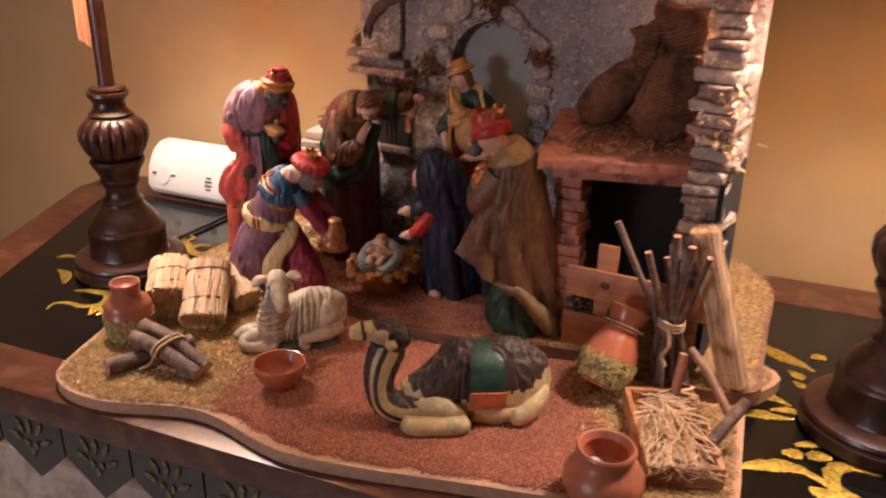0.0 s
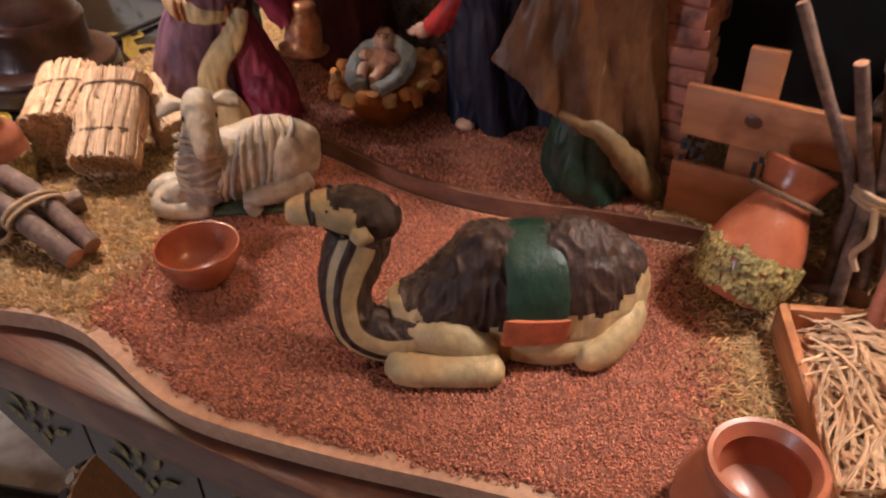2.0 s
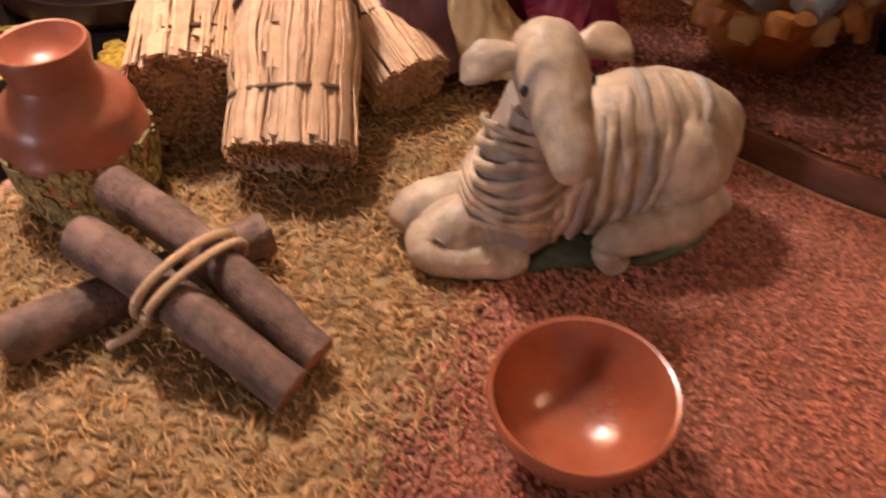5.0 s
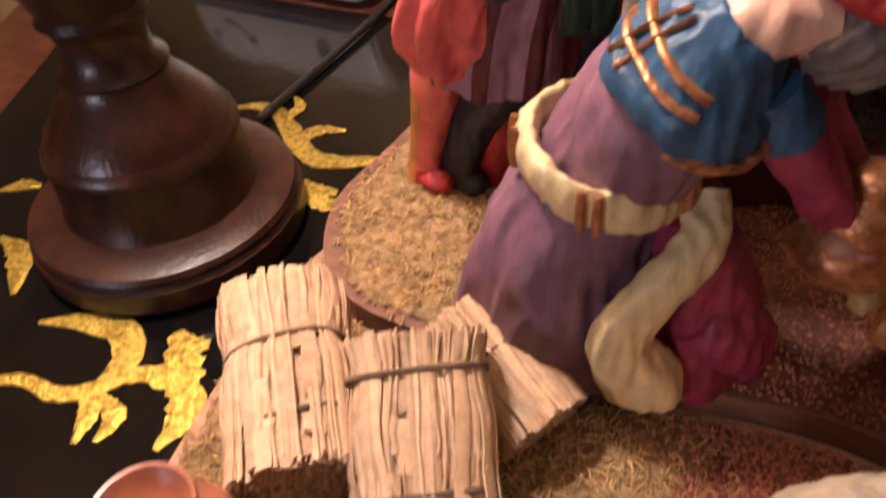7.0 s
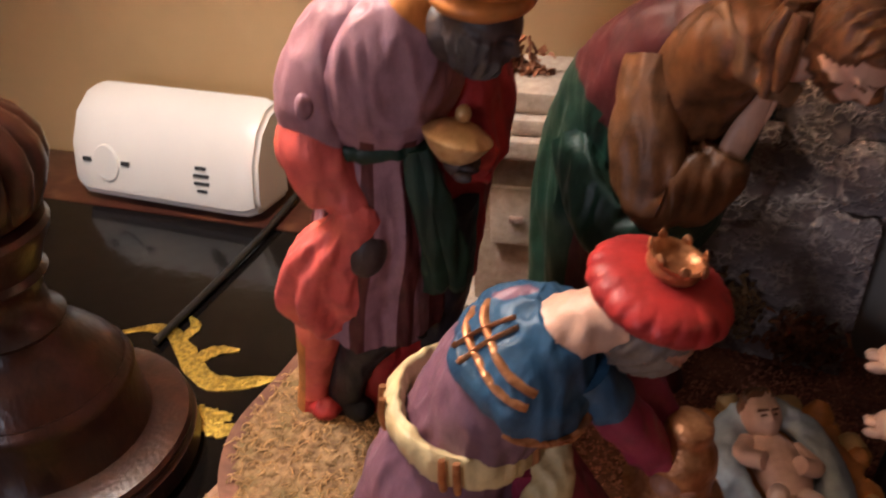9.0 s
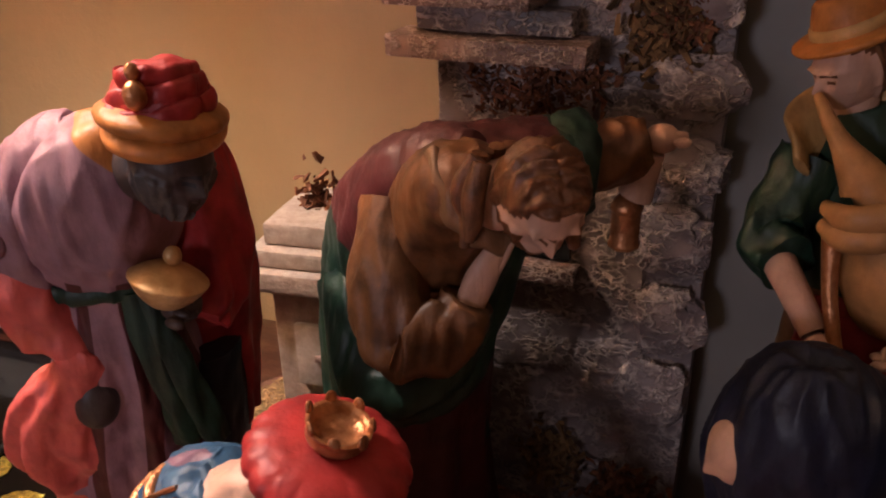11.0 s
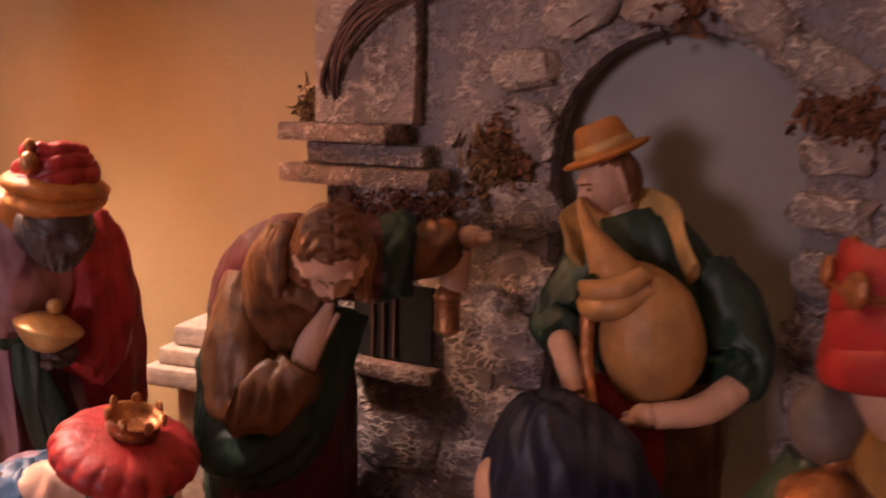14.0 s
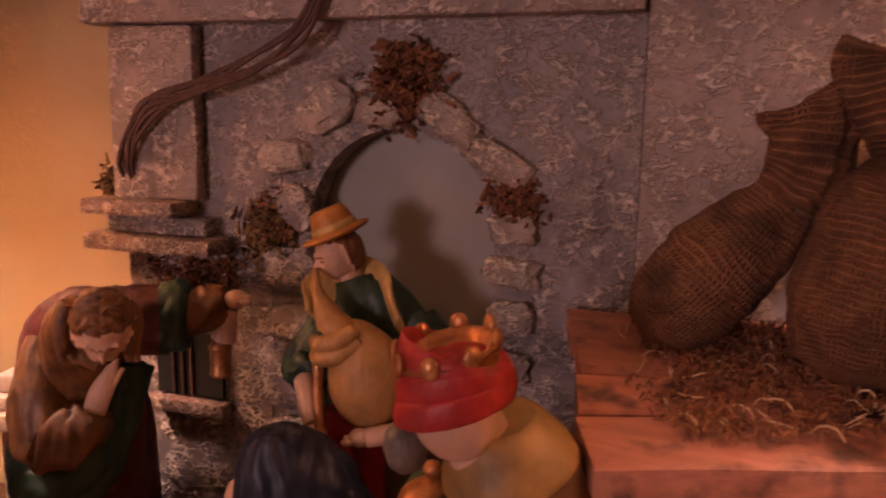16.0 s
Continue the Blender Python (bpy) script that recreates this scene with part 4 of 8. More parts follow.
def standing_king(bm):
    CORAL, LIL, RED, MUS, DARK, GREY, GRN, COP, BLK, MAR, GOLD = range(11)
    side, front = Vector((0.777, 0.629, 0)), Vector((0.629, -0.777, 0))
    at = lambda l, k, z: tuple(side * l + front * k + Vector((0, 0, z)))
    row = lambda l, k, z, ra, rb=None: (*at(l, k, z), ra, rb or ra)
    # boots and legs: the coral one straight, the black one bent, the red robe behind
    sweep(bm, [row(-0.0385, -0.0265, 0.001, 0.0085, 0.0080), row(-0.0370, -0.0240, 0.018, 0.0072), row(-0.0335, -0.0170, 0.042, 0.0088), row(-0.0290, -0.0100, 0.068, 0.0105)], 24, 18,
          lambda s, th: MUS if abs(th - math.pi) < 0.9 and s < 0.72 else (RED if s < 0.14 else CORAL), side=side)
    ball(bm, at(-0.0350, -0.0205, 0.0050), (0.0095, 0.0075, 0.0052), RED, rot=(0, 0, -40))
    sweep(bm, [row(0.002, 0.000, 0.060, 0.0105, 0.009), row(-0.010, -0.004, 0.053, 0.0105), row(-0.0190, -0.0120, 0.036, 0.0088), row(-0.0240, -0.0190, 0.016, 0.0080), row(-0.0255, -0.0215, 0.001, 0.0088)], 24, 24, BLK, folds=((4, 0.10, 0, 6, 0.2, 0.8),))
    ball(bm, at(-0.0225, -0.0160, 0.0050), (0.0095, 0.0070, 0.0052), BLK, rot=(0, 0, -40))
    sweep(bm, [row(0.000, -0.0150, 0.066, 0.018, 0.013), row(-0.004, -0.0190, 0.034, 0.0175, 0.012), row(-0.009, -0.0240, 0.0, 0.0165, 0.011)], 36, 18, RED, side=side, folds=((7, 0.13, 0, 2, 0, 1),))
    sweep(bm, [row(0.016, 0.000, 0.108, 0.012), row(0.015, -0.008, 0.075, 0.0125), row(0.010, -0.018, 0.035, 0.012), row(0.007, -0.024, 0.0, 0.012)], 28, 18, BLK, side=side, folds=((5, 0.12, 0, 2, 0, 1),))
    # long tunic, mauve, its skirt in swirling mauve and dark red pleats
    def tunic(s, th):
        if s > 0.90:
            return MUS
        return MAR if s < 0.56 and math.sin(9 * th + 0.8) > 0.5 else LIL
    sweep(bm, [row(-0.011, -0.008, 0.056, 0.0240, 0.019), row(-0.009, -0.005, 0.080, 0.0235, 0.0195), row(-0.006, 0.000, 0.102, 0.0225, 0.0195), row(-0.005, 0.005, 0.122, 0.0195, 0.0180), row(-0.005, 0.009, 0.139, 0.0165, 0.0155), row(-0.003, 0.016, 0.156, 0.0205, 0.0175), row(0.000, 0.021, 0.169, 0.0195, 0.0160), row(0.005, 0.026, 0.179, 0.012, 0.012), row(0.009, 0.029, 0.184, 0.006, 0.006)],
          80, 60, tunic, side=side, folds=((9, 0.075, 0.4, 0.0, 0.56, 0.05), (13, 0.030, 1.0, 2, 0.6, 0.3), (6, 0.045, 1, 4, 0.52, 0.72)))
    # coral cloak: bunched under the arm, drawn in, then flaring over the leg
    sweep(bm, [row(-0.0255, 0.012, 0.150, 0.007, 0.009), row(-0.0260, 0.012, 0.139, 0.0105, 0.012), row(-0.0215, 0.011, 0.127, 0.0110, 0.0120), row(-0.0145, 0.011, 0.118, 0.0095, 0.0100), row(-0.0100, 0.011, 0.112, 0.005, 0.006)],
          44, 36, CORAL, side=side, folds=((3, 0.10, 0.7, 13, 0.1, 0.6), (5, 0.06, 0, -9, 0, 0.4)))
    sweep(bm, [row(-0.0120, 0.0180, 0.1200, 0.004, 0.005), row(-0.0145, 0.0175, 0.1170, 0.0080, 0.0065), row(-0.0200, 0.0140, 0.1070, 0.0085, 0.0080), row(-0.0260, 0.0085, 0.0950, 0.0140, 0.0100), row(-0.0275, 0.0030, 0.0810, 0.0170, 0.0120), row(-0.0240, -0.0020, 0.0670, 0.0150, 0.0115)],
          52, 40, CORAL, side=side, folds=((6, 0.16, 0.9, 1.5, 0.25, 1), (9, 0.05, 0, 3, 0.1, 0.7)))
    sweep(bm, [row(-0.014, -0.002, 0.150, 0.012, 0.009), row(-0.012, -0.006, 0.118, 0.012, 0.009), row(-0.016, -0.010, 0.085, 0.015, 0.009), row(-0.018, -0.014, 0.062, 0.014, 0.009)], 40, 22, CORAL, side=side, folds=((7, 0.13, 0.3, 2, 0, 1),))
    # hand resting in the cloak
    ball(bm, at(-0.0145, 0.0165, 0.1010), (0.0068, 0.0068, 0.0100), DARK, rot=(0, 12, 0), seg=20, rings=16)
    # sleeves: mauve with a button, red on the other side
    sweep(bm, [row(-0.002, 0.020, 0.180, 0.008), row(-0.0130, 0.0165, 0.1735, 0.0105), row(-0.0220, 0.0150, 0.1600, 0.0112), row(-0.0235, 0.0125, 0.1460, 0.0105), row(-0.0190, 0.0105, 0.1350, 0.008)], 32, 28, LIL, folds=((4, 0.08, 0, 6, 0.3, 1),))
    ball(bm, at(-0.0275, 0.0245, 0.1560), (0.0030, 0.0030, 0.0042), LIL, seg=14, rings=10)
    sweep(bm, [row(0.012, 0.019, 0.180, 0.008), row(0.0205, 0.014, 0.169, 0.0105), row(0.0235, 0.012, 0.152, 0.0112), row(0.0215, 0.015, 0.134, 0.0110), row(0.0165, 0.021, 0.1265, 0.009)], 36, 32, RED, folds=((5, 0.12, 0, 6, 0.1, 1), (3, 0.08, 1, -8, 0, 0.5)))
    sweep(bm, [row(0.012, 0.006, 0.176, 0.014, 0.009), row(0.016, 0.000, 0.145, 0.018, 0.010), row(0.016, -0.006, 0.110, 0.018, 0.010), row(0.012, -0.012, 0.070, 0.017, 0.010)], 40, 24, RED, side=side, folds=((7, 0.15, 0.5, 2, 0.1, 1),))
    trim_pts = [row(0.0300, 0.014, 0.165, 0.0022), row(0.0330, 0.013, 0.150, 0.0026), row(0.0310, 0.015, 0.134, 0.0024)]
    sweep(bm, trim_pts, 10, 14, MUS)
    # green sash: a thin belt and a broad pleated end across the skirt
    sweep(bm, [row(-0.005 + 0.0178 * math.cos(a), 0.0085 - 0.0166 * math.sin(a), 0.1385 + 0.0012 * math.cos(a), 0.0032, 0.0016) for a in np.linspace(2.9, 6.5, 12)], 10, 30, GRN, side=(0, 0, 1))
    for da in (0.0, 0.0048):
        sweep(bm, [row(0.002 + da * 0.4, 0.0245, 0.1385, 0.0030, 0.0022), row(0.0035 + da * 0.7, 0.0240, 0.124, 0.0042, 0.0024), row(0.0060 + da, 0.0215, 0.106, 0.0048, 0.0028), row(0.0085 + da * 1.3, 0.0170, 0.088, 0.0052, 0.0030), row(0.0085 + da * 1.4, 0.0130, 0.078, 0.0046, 0.0026)], 20, 24, GRN, side=side, folds=((4, 0.16, 0, 2, 0, 1),))
    # gold collar folded over the shoulder and down the breast
    sweep(bm, [row(0.012, 0.019, 0.1850, 0.0035, 0.0020), row(0.002, 0.0200, 0.1835, 0.0050, 0.0024), row(-0.0045, 0.0255, 0.1785, 0.0055, 0.0026), row(-0.0030, 0.0310, 0.1730, 0.0040, 0.0022), row(0.0010, 0.0330, 0.1700, 0.0020, 0.0015)], 18, 34, MUS, side=tuple(side * 0.9 + Vector((0, 0, 0.45))))
    # head, low turban of two slanting folds, red cap with its jewel
    c = Vector(at(0.0185, 0.0400, 0.1785))
    ball(bm, at(0.0120, 0.0320, 0.1750), (0.0085, 0.0085, 0.0090), DARK)
    head(bm, c, 0.0114, tuple(side * 0.50 + front * 0.66 + Vector((0, 0, -0.38))), DARK, None, GREY, BLK)
    for dz, r, h, tilt in ((0.0072, 0.0142, 0.0050, 6), (0.0108, 0.0150, 0.0048, -3)):
        ball(bm, (c.x, c.y, c.z + dz), (r, r, h), MUS, rot=(tilt, 8, 0), seg=40, rings=14, rough=0.0004, fsize=0.006)
    ball(bm, (c.x, c.y, c.z + 0.0145), (0.0112, 0.0112, 0.0092), RED, rot=(4, 6, 0), seg=36, rings=18, rough=0.0004, fsize=0.008)
    for k in range(3):
        sweep(bm, [(c.x + (0.0115 - 0.0014 * k) * math.cos(a), c.y + (0.0115 - 0.0014 * k) * math.sin(a), c.z + 0.0138 + 0.0030 * k + 0.0014 * math.sin(a + 1.3 * k), 0.0024, 0.0012) for a in np.linspace(0, 6.3, 16)], 8, 40, RED, side=(0, 0, 1))
    jewel = Vector(at(0.0145, 0.0510, 0.1965))
    ball(bm, jewel, (0.0026, 0.0026, 0.0034), COP, seg=14, rings=10)
    ball(bm, jewel + Vector((-0.0006, 0.0008, 0.0048)), (0.0016, 0.0016, 0.0020), COP, seg=12, rings=8)
    # covered golden dish held up in a dark hand
    m = Matrix.Translation(at(0.0125, 0.0340, 0.1440)) @ Matrix.Rotation(math.radians(-17), 4, front) @ Matrix.Scale(0.84, 4)
    lathe(bm, [(0.0001, -0.0085), (0.0050, -0.0076), (0.0090, -0.0040), (0.0118, 0.0002), (0.0124, 0.0014), (0.0112, 0.0022), (0.0080, 0.0044), (0.0035, 0.0060), (0.0001, 0.0064)], 36, GOLD, m=m)
    ball(bm, m @ Vector((0, 0, 0.0090)), (0.0024, 0.0024, 0.0027), GOLD, seg=14, rings=10)
    fist(bm, at(0.0145, 0.0305, 0.1350), 0.0058, DARK, tuple(front))


figure("king_figurine", standing_king, (-0.165, -0.095, UP), 0, [P_CORAL, P_LILAC, P_RED, P_ORANGE, P_DARKSKIN, paint("slate_beard", (0.085, 0.080, 0.082), 0.55, bump=0.4), P_GREEN, P_COPPER, P_BLACK, P_MAROON, mat("gilt_paint", (0.72, 0.46, 0.20), (0.55, 0.30, 0.11), 0.36, metal=0.25, size=0.006, bump=0.3, bsize=0.002)],
       "painted resin king standing in coral cloak and red turban", "figurine", 1.0, plain=(3, 4, 5, 7, 10))


def kneeling_king(bm):
    PUR, BLU, CRM, MAG, RED, COP, SKIN, GREY, LIL = range(9)
    sweep(bm, [(-0.001, -0.006, 0.0, 0.034, 0.029), (-0.001, -0.007, 0.018, 0.0305, 0.026), (0.001, -0.009, 0.044, 0.0250, 0.0230), (0.009, -0.013, 0.068, 0.0195, 0.020), (0.018, -0.019, 0.090, 0.0185, 0.020), (0.025, -0.026, 0.108, 0.0150, 0.016), (0.031, -0.031, 0.117, 0.009, 0.010)],
          72, 48, lambda s, th: PUR, folds=((6, 0.085, 0.3, 1.4, 0.5, 0), (11, 0.03, 2, 2.2, 0.45, 0), (4, 0.04, 1, 5, 0.5, 0.8)))
    # blue cape with gold bands
    cape = sweep(bm, [(0.0215, -0.0225, 0.0955, 0.0160, 0.0175), (0.0225, -0.0230, 0.0975, 0.0203, 0.0217), (0.0245, -0.0250, 0.1030, 0.0200, 0.0214), (0.0265, -0.027, 0.109, 0.0165, 0.0180), (0.032, -0.031, 0.1185, 0.009, 0.010)], 60, 30,
                 BLU, folds=((4, 0.05, 0, 4.5, 0.9, 0.2), (7, 0.03, 1, 7, 0.2, 1)))
    for i in (7, 10):
        trim(bm, cape, [(i + (k - 43) // 3, k) for k in range(40, 60)], 0.0016, COP)
    for i in (20, 23):
        trim(bm, cape, [(i, k) for k in range(24, 42)], 0.0014, COP)
    for k in (29, 31):
        trim(bm, cape, [(i, k) for i in range(14, 28)], 0.0013, COP)
    # cream belt, tied, with a long tail
    belt = [(0.0085 + 0.0202 * math.cos(a), -0.0125 + 0.0208 * math.sin(a), 0.0735 - 0.004 * math.cos(a + 0.6)) for a in np.linspace(0.3, 6.5, 17)]
    sweep(bm, [(*p, 0.0062, 0.0030) for p in belt], 14, 60, CRM, side=(0, 0, 1), folds=((3, 0.12, 0, 9, 0, 0.01),))
    for a in (2.9, 3.1, 4.25, 4.42, 5.5, 5.67):
        p = Vector((0.0085 + 0.0232 * math.cos(a), -0.0125 + 0.0238 * math.sin(a), 0.0735 - 0.004 * math.cos(a + 0.6)))
        sweep(bm, [(p.x, p.y, p.z + 0.006, 0.0011, 0.0010), (p.x + 0.0006 * math.cos(a), p.y + 0.0006 * math.sin(a), p.z, 0.0013, 0.0010), (p.x, p.y, p.z - 0.006, 0.0011, 0.001)], 8, 8, COP)
    sweep(bm, [(0.031, -0.025, 0.069, 0.0055, 0.004), (0.0285, -0.0335, 0.060, 0.0065, 0.004), (0.0200, -0.0370, 0.0485, 0.0072, 0.0045), (0.0115, -0.0370, 0.0350, 0.0080, 0.005), (0.0105, -0.0360, 0.0220, 0.0092, 0.006), (0.0190, -0.0360, 0.0070, 0.0115, 0.008), (0.0200, -0.0360, 0.0015, 0.0100, 0.006)], 30, 36, CRM, side=(1, 0, 0), folds=((3, 0.14, 0, 4, 0, 1),))
    # magenta robe and knee in front
    sweep(bm, [(0.026, -0.020, 0.064, 0.010, 0.012), (0.033, -0.020, 0.042, 0.0135, 0.0145), (0.038, -0.019, 0.020, 0.017, 0.0175), (0.039, -0.018, 0.0, 0.0195, 0.020)], 48, 26, MAG, folds=((7, 0.1, 0, 2, 0, 1),))
    sweep(bm, [(0.032, -0.028, 0.028, 0.009, 0.010), (0.042, -0.029, 0.020, 0.0115, 0.012), (0.049, -0.026, 0.011, 0.0105, 0.010), (0.054, -0.023, 0.003, 0.007, 0.005)], 28, 16, MAG, folds=((4, 0.12, 0, 3, 0, 1),))
    # arms holding the copper jar
    sweep(bm, [(0.036, -0.033, 0.102, 0.0075, 0.0075), (0.045, -0.034, 0.088, 0.0075, 0.0075), (0.055, -0.034, 0.072, 0.0068, 0.0065), (0.060, -0.034, 0.064, 0.005, 0.005)], 22, 18, lambda s, th: BLU if s < 0.3 else MAG, folds=((4, 0.12, 0, 4, 0, 1),))
    sweep(bm, [(0.040, -0.020, 0.104, 0.0085, 0.0085), (0.054, -0.018, 0.084, 0.009, 0.009), (0.064, -0.024, 0.068, 0.007, 0.007)], 22, 16, MAG, folds=((4, 0.12, 0, 4, 0, 1),))
    fist(bm, (0.062, -0.037, 0.058), 0.0052, SKIN, (0.8, -0.3, 0))
    lathe(bm, [(0.0001, 0), (0.0125, 0.0005), (0.0150, 0.003), (0.0130, 0.0035), (0.0105, 0.0045), (0.0108, 0.014), (0.0095, 0.020), (0.0065, 0.0235), (0.0070, 0.026), (0.0066, 0.029), (0.0001, 0.030)], 30, COP, m=pose(0.0665, -0.0315, 0.046, 0, 6, 0))
    # neck, head and red hat with its crown
    sweep(bm, [(0.028, -0.030, 0.113, 0.010, 0.010), (0.037, -0.034, 0.119, 0.0080, 0.0080), (0.045, -0.037, 0.120, 0.0072, 0.0072)], 22, 10, LIL, side=(0, 1, 0))
    head(bm, (0.0510, -0.0385, 0.1165), 0.0112, (0.72, -0.15, -0.66), SKIN, GREY, GREY, None, cover=0.05)
    m = pose(0.0510, -0.0385, 0.1285, 8, 16, 0)
    prof = [(0.0001, -0.004), (0.010, -0.0046), (0.0155, -0.0036), (0.0178, -0.0010), (0.0180, 0.0014), (0.0160, 0.0042), (0.011, 0.0060), (0.0001, 0.0068)]
    lathe(bm, prof, 72, RED, m=m, flute=(18, 0.06, -0.005, 0.0062))
    crown(bm, m @ Vector((0, 0, 0.0078)), 0.0066, 0.0050, COP, 7, (8, 16, 0))


figure("kneeling_king_figurine", kneeling_king, (-0.134, -0.140, UP), 35.2, [P_PURPLE, P_BLUE, P_CREAM, P_MAGENTA, P_RED, P_COPPER, P_SKIN, P_GREY, P_PALESKIN],
       "painted resin king kneeling in purple robe, blue cape and red hat", "figurine", plain=(4, 5, 6, 7))


def bowing_man(bm):
    RUST, GRN, MAR, HAIR, SKIN, COP, BRN = range(7)
    # dark red robe
    sweep(bm, [(-0.008, 0.0, 0.0, 0.032, 0.030), (-0.007, -0.002, 0.045, 0.0265, 0.025), (-0.005, -0.008, 0.085, 0.0250, 0.024), (-0.003, -0.016, 0.118, 0.0235, 0.022), (0.002, -0.024, 0.135, 0.016, 0.016)],
          60, 36, MAR, folds=((9, 0.085, 0.3, 1.4, 0.9, 0), (15, 0.02, 1, 3, 0.9, 0)))
    # brown tunic, bent forward
    sweep(bm, [(-0.004, -0.015, 0.092, 0.0165, 0.0195), (-0.004, -0.021, 0.115, 0.0175, 0.0200), (-0.002, -0.033, 0.140, 0.0172, 0.0195), (0.002, -0.047, 0.159, 0.0155, 0.0165), (0.006, -0.061, 0.168, 0.0125, 0.012), (0.012, -0.072, 0.171, 0.007, 0.008)],
          52, 34, RUST, folds=((6, 0.06, 1.0, 3.0, 0.7, 0), (9, 0.025, 0, 5, 0.8, 0.2)))
    # cloak over the back: dark red outside, green at the edge
    sweep(bm, [(-0.009, 0.001, 0.050, 0.0300, 0.023), (-0.0125, -0.002, 0.092, 0.0265, 0.0240), (-0.0120, -0.012, 0.128, 0.0232, 0.0225), (-0.0085, -0.027, 0.152, 0.0190, 0.0175), (0.001, -0.043, 0.1685, 0.0128, 0.0115), (0.008, -0.056, 0.1745, 0.005, 0.006)],
          56, 36, lambda s, th: MAR if s > 0.47 - 0.06 * math.cos(th) else GRN, folds=((7, 0.06, 0, 2, 1, 0), (4, 0.05, 2, 2, 0.9, 0.1)))
    # green drape, from the side low across the front and up to the arm
    sweep(bm, [(-0.029, -0.016, 0.122, 0.012, 0.008), (-0.025, -0.034, 0.106, 0.0115, 0.008), (-0.018, -0.045, 0.099, 0.0125, 0.007), (0.000, -0.047, 0.106, 0.0110, 0.006), (0.011, -0.044, 0.125, 0.0085, 0.005), (0.019, -0.041, 0.148, 0.007, 0.005)],
          32, 44, GRN, side=(0, 0, 1), folds=((4, 0.20, 0, 3, 0, 0.4), (7, 0.06, 0, 5, 0, 0.4)))
    # sleeve and hand at the chest
    sweep(bm, [(-0.011, -0.040, 0.158, 0.010, 0.010), (-0.014, -0.047, 0.140, 0.0112, 0.0110), (-0.012, -0.052, 0.123, 0.0118, 0.0115), (-0.006, -0.055, 0.121, 0.0115, 0.011), (0.004, -0.056, 0.129, 0.0095, 0.0095), (0.007, -0.056, 0.134, 0.0075, 0.0075)], 32, 36, RUST, folds=((4, 0.10, 0, 8, 0, 0.5), (7, 0.05, 1, 10, 0.3, 1)))
    sweep(bm, [(0.007, -0.057, 0.133, 0.0042, 0.0030), (0.010, -0.0575, 0.141, 0.0046, 0.0024), (0.0135, -0.057, 0.148, 0.0032, 0.0018), (0.0160, -0.056, 0.1545, 0.0012, 0.0010)], 14, 12, SKIN)
    sweep(bm, [(0.0115, -0.0575, 0.139, 0.0018, 0.0014), (0.0150, -0.0575, 0.145, 0.0015, 0.0012), (0.0185, -0.0565, 0.1505, 0.0008, 0.0008)], 8, 8, SKIN)
    # collar
    sweep(bm, [(-0.002, -0.058, 0.176, 0.0040, 0.0018), (-0.001, -0.068, 0.169, 0.0045, 0.0018), (0.006, -0.074, 0.162, 0.0040, 0.0018), (0.014, -0.074, 0.158, 0.003, 0.0015)], 12, 18, BRN, side=(0, 0, 1))
    # raised arm with the lantern
    sweep(bm, [(0.004, -0.046, 0.166, 0.0135, 0.0135), (0.020, -0.044, 0.166, 0.0140, 0.0140), (0.033, -0.042, 0.166, 0.0135, 0.0135)], 34, 16, lambda s, th: MAR if s < 0.85 else GRN, side=(0, 1, 0), folds=((5, 0.09, 0, 3, 0, 1),))
    sweep(bm, [(0.031, -0.042, 0.166, 0.0125, 0.0125), (0.036, -0.042, 0.1665, 0.0145, 0.0145), (0.041, -0.042, 0.167, 0.0135, 0.0135), (0.042, -0.042, 0.167, 0.009, 0.009)], 34, 10, GRN, side=(0, 1, 0), folds=((5, 0.05, 0, 1, 0, 1),))
    sweep(bm, [(0.038, -0.042, 0.167, 0.0095, 0.0095), (0.050, -0.043, 0.170, 0.0085, 0.0085), (0.057, -0.044, 0.1725, 0.0060, 0.0062)], 26, 14, RUST, side=(0, 1, 0), folds=((4, 0.10, 0, 4, 0, 1),))
    fist(bm, (0.0600, -0.0445, 0.1735), 0.0050, SKIN, (0.7, -0.4, 0.2))
    sweep(bm, [(0.0575, -0.0450, 0.170, 0.0034, 0.0034), (0.0560, -0.0440, 0.162, 0.0040, 0.0038), (0.0545, -0.0430, 0.157, 0.0052, 0.0050)], 14, 10, SKIN)
    lathe(bm, [(0.0001, 0), (0.0044, 0), (0.0050, 0.0016), (0.0044, 0.0022), (0.0044, 0.0115), (0.0052, 0.0125), (0.0030, 0.0160), (0.0001, 0.0170)], 8, COP, c=(0.0530, -0.0415, 0.1405))
    # bent head with long wavy hair
    ball(bm, (0.012, -0.074, 0.171), (0.0075, 0.0085, 0.0085), SKIN)
    head(bm, (0.0190, -0.0865, 0.1755), 0.0118, (0.12, -0.66, -0.74), SKIN, HAIR, HAIR, HAIR, cover=0.06, wave=0.10)
    for k in range(12):                                 # locks over the nape and the temples
        a = -0.5 + k * 0.36
        c = Vector((0.0160, -0.0800, 0.1760))
        way = Vector((math.cos(a), math.sin(a), 0))
        q = [c + way * 0.0095 + Vector((0, 0, 0.006)), c + way * 0.0125 + Vector((0.0008 * math.sin(3 * k), 0, -0.001)), c + way * 0.0118 + Vector((0, 0, -0.008)), c + way * 0.0128 + Vector((0, 0, -0.014 - 0.002 * math.sin(k * 2.1)))]
        sweep(bm, [(*p, w, w * 0.7) for p, w in zip(q, (0.0022, 0.0028, 0.0024, 0.0012))], 8, 14, HAIR)


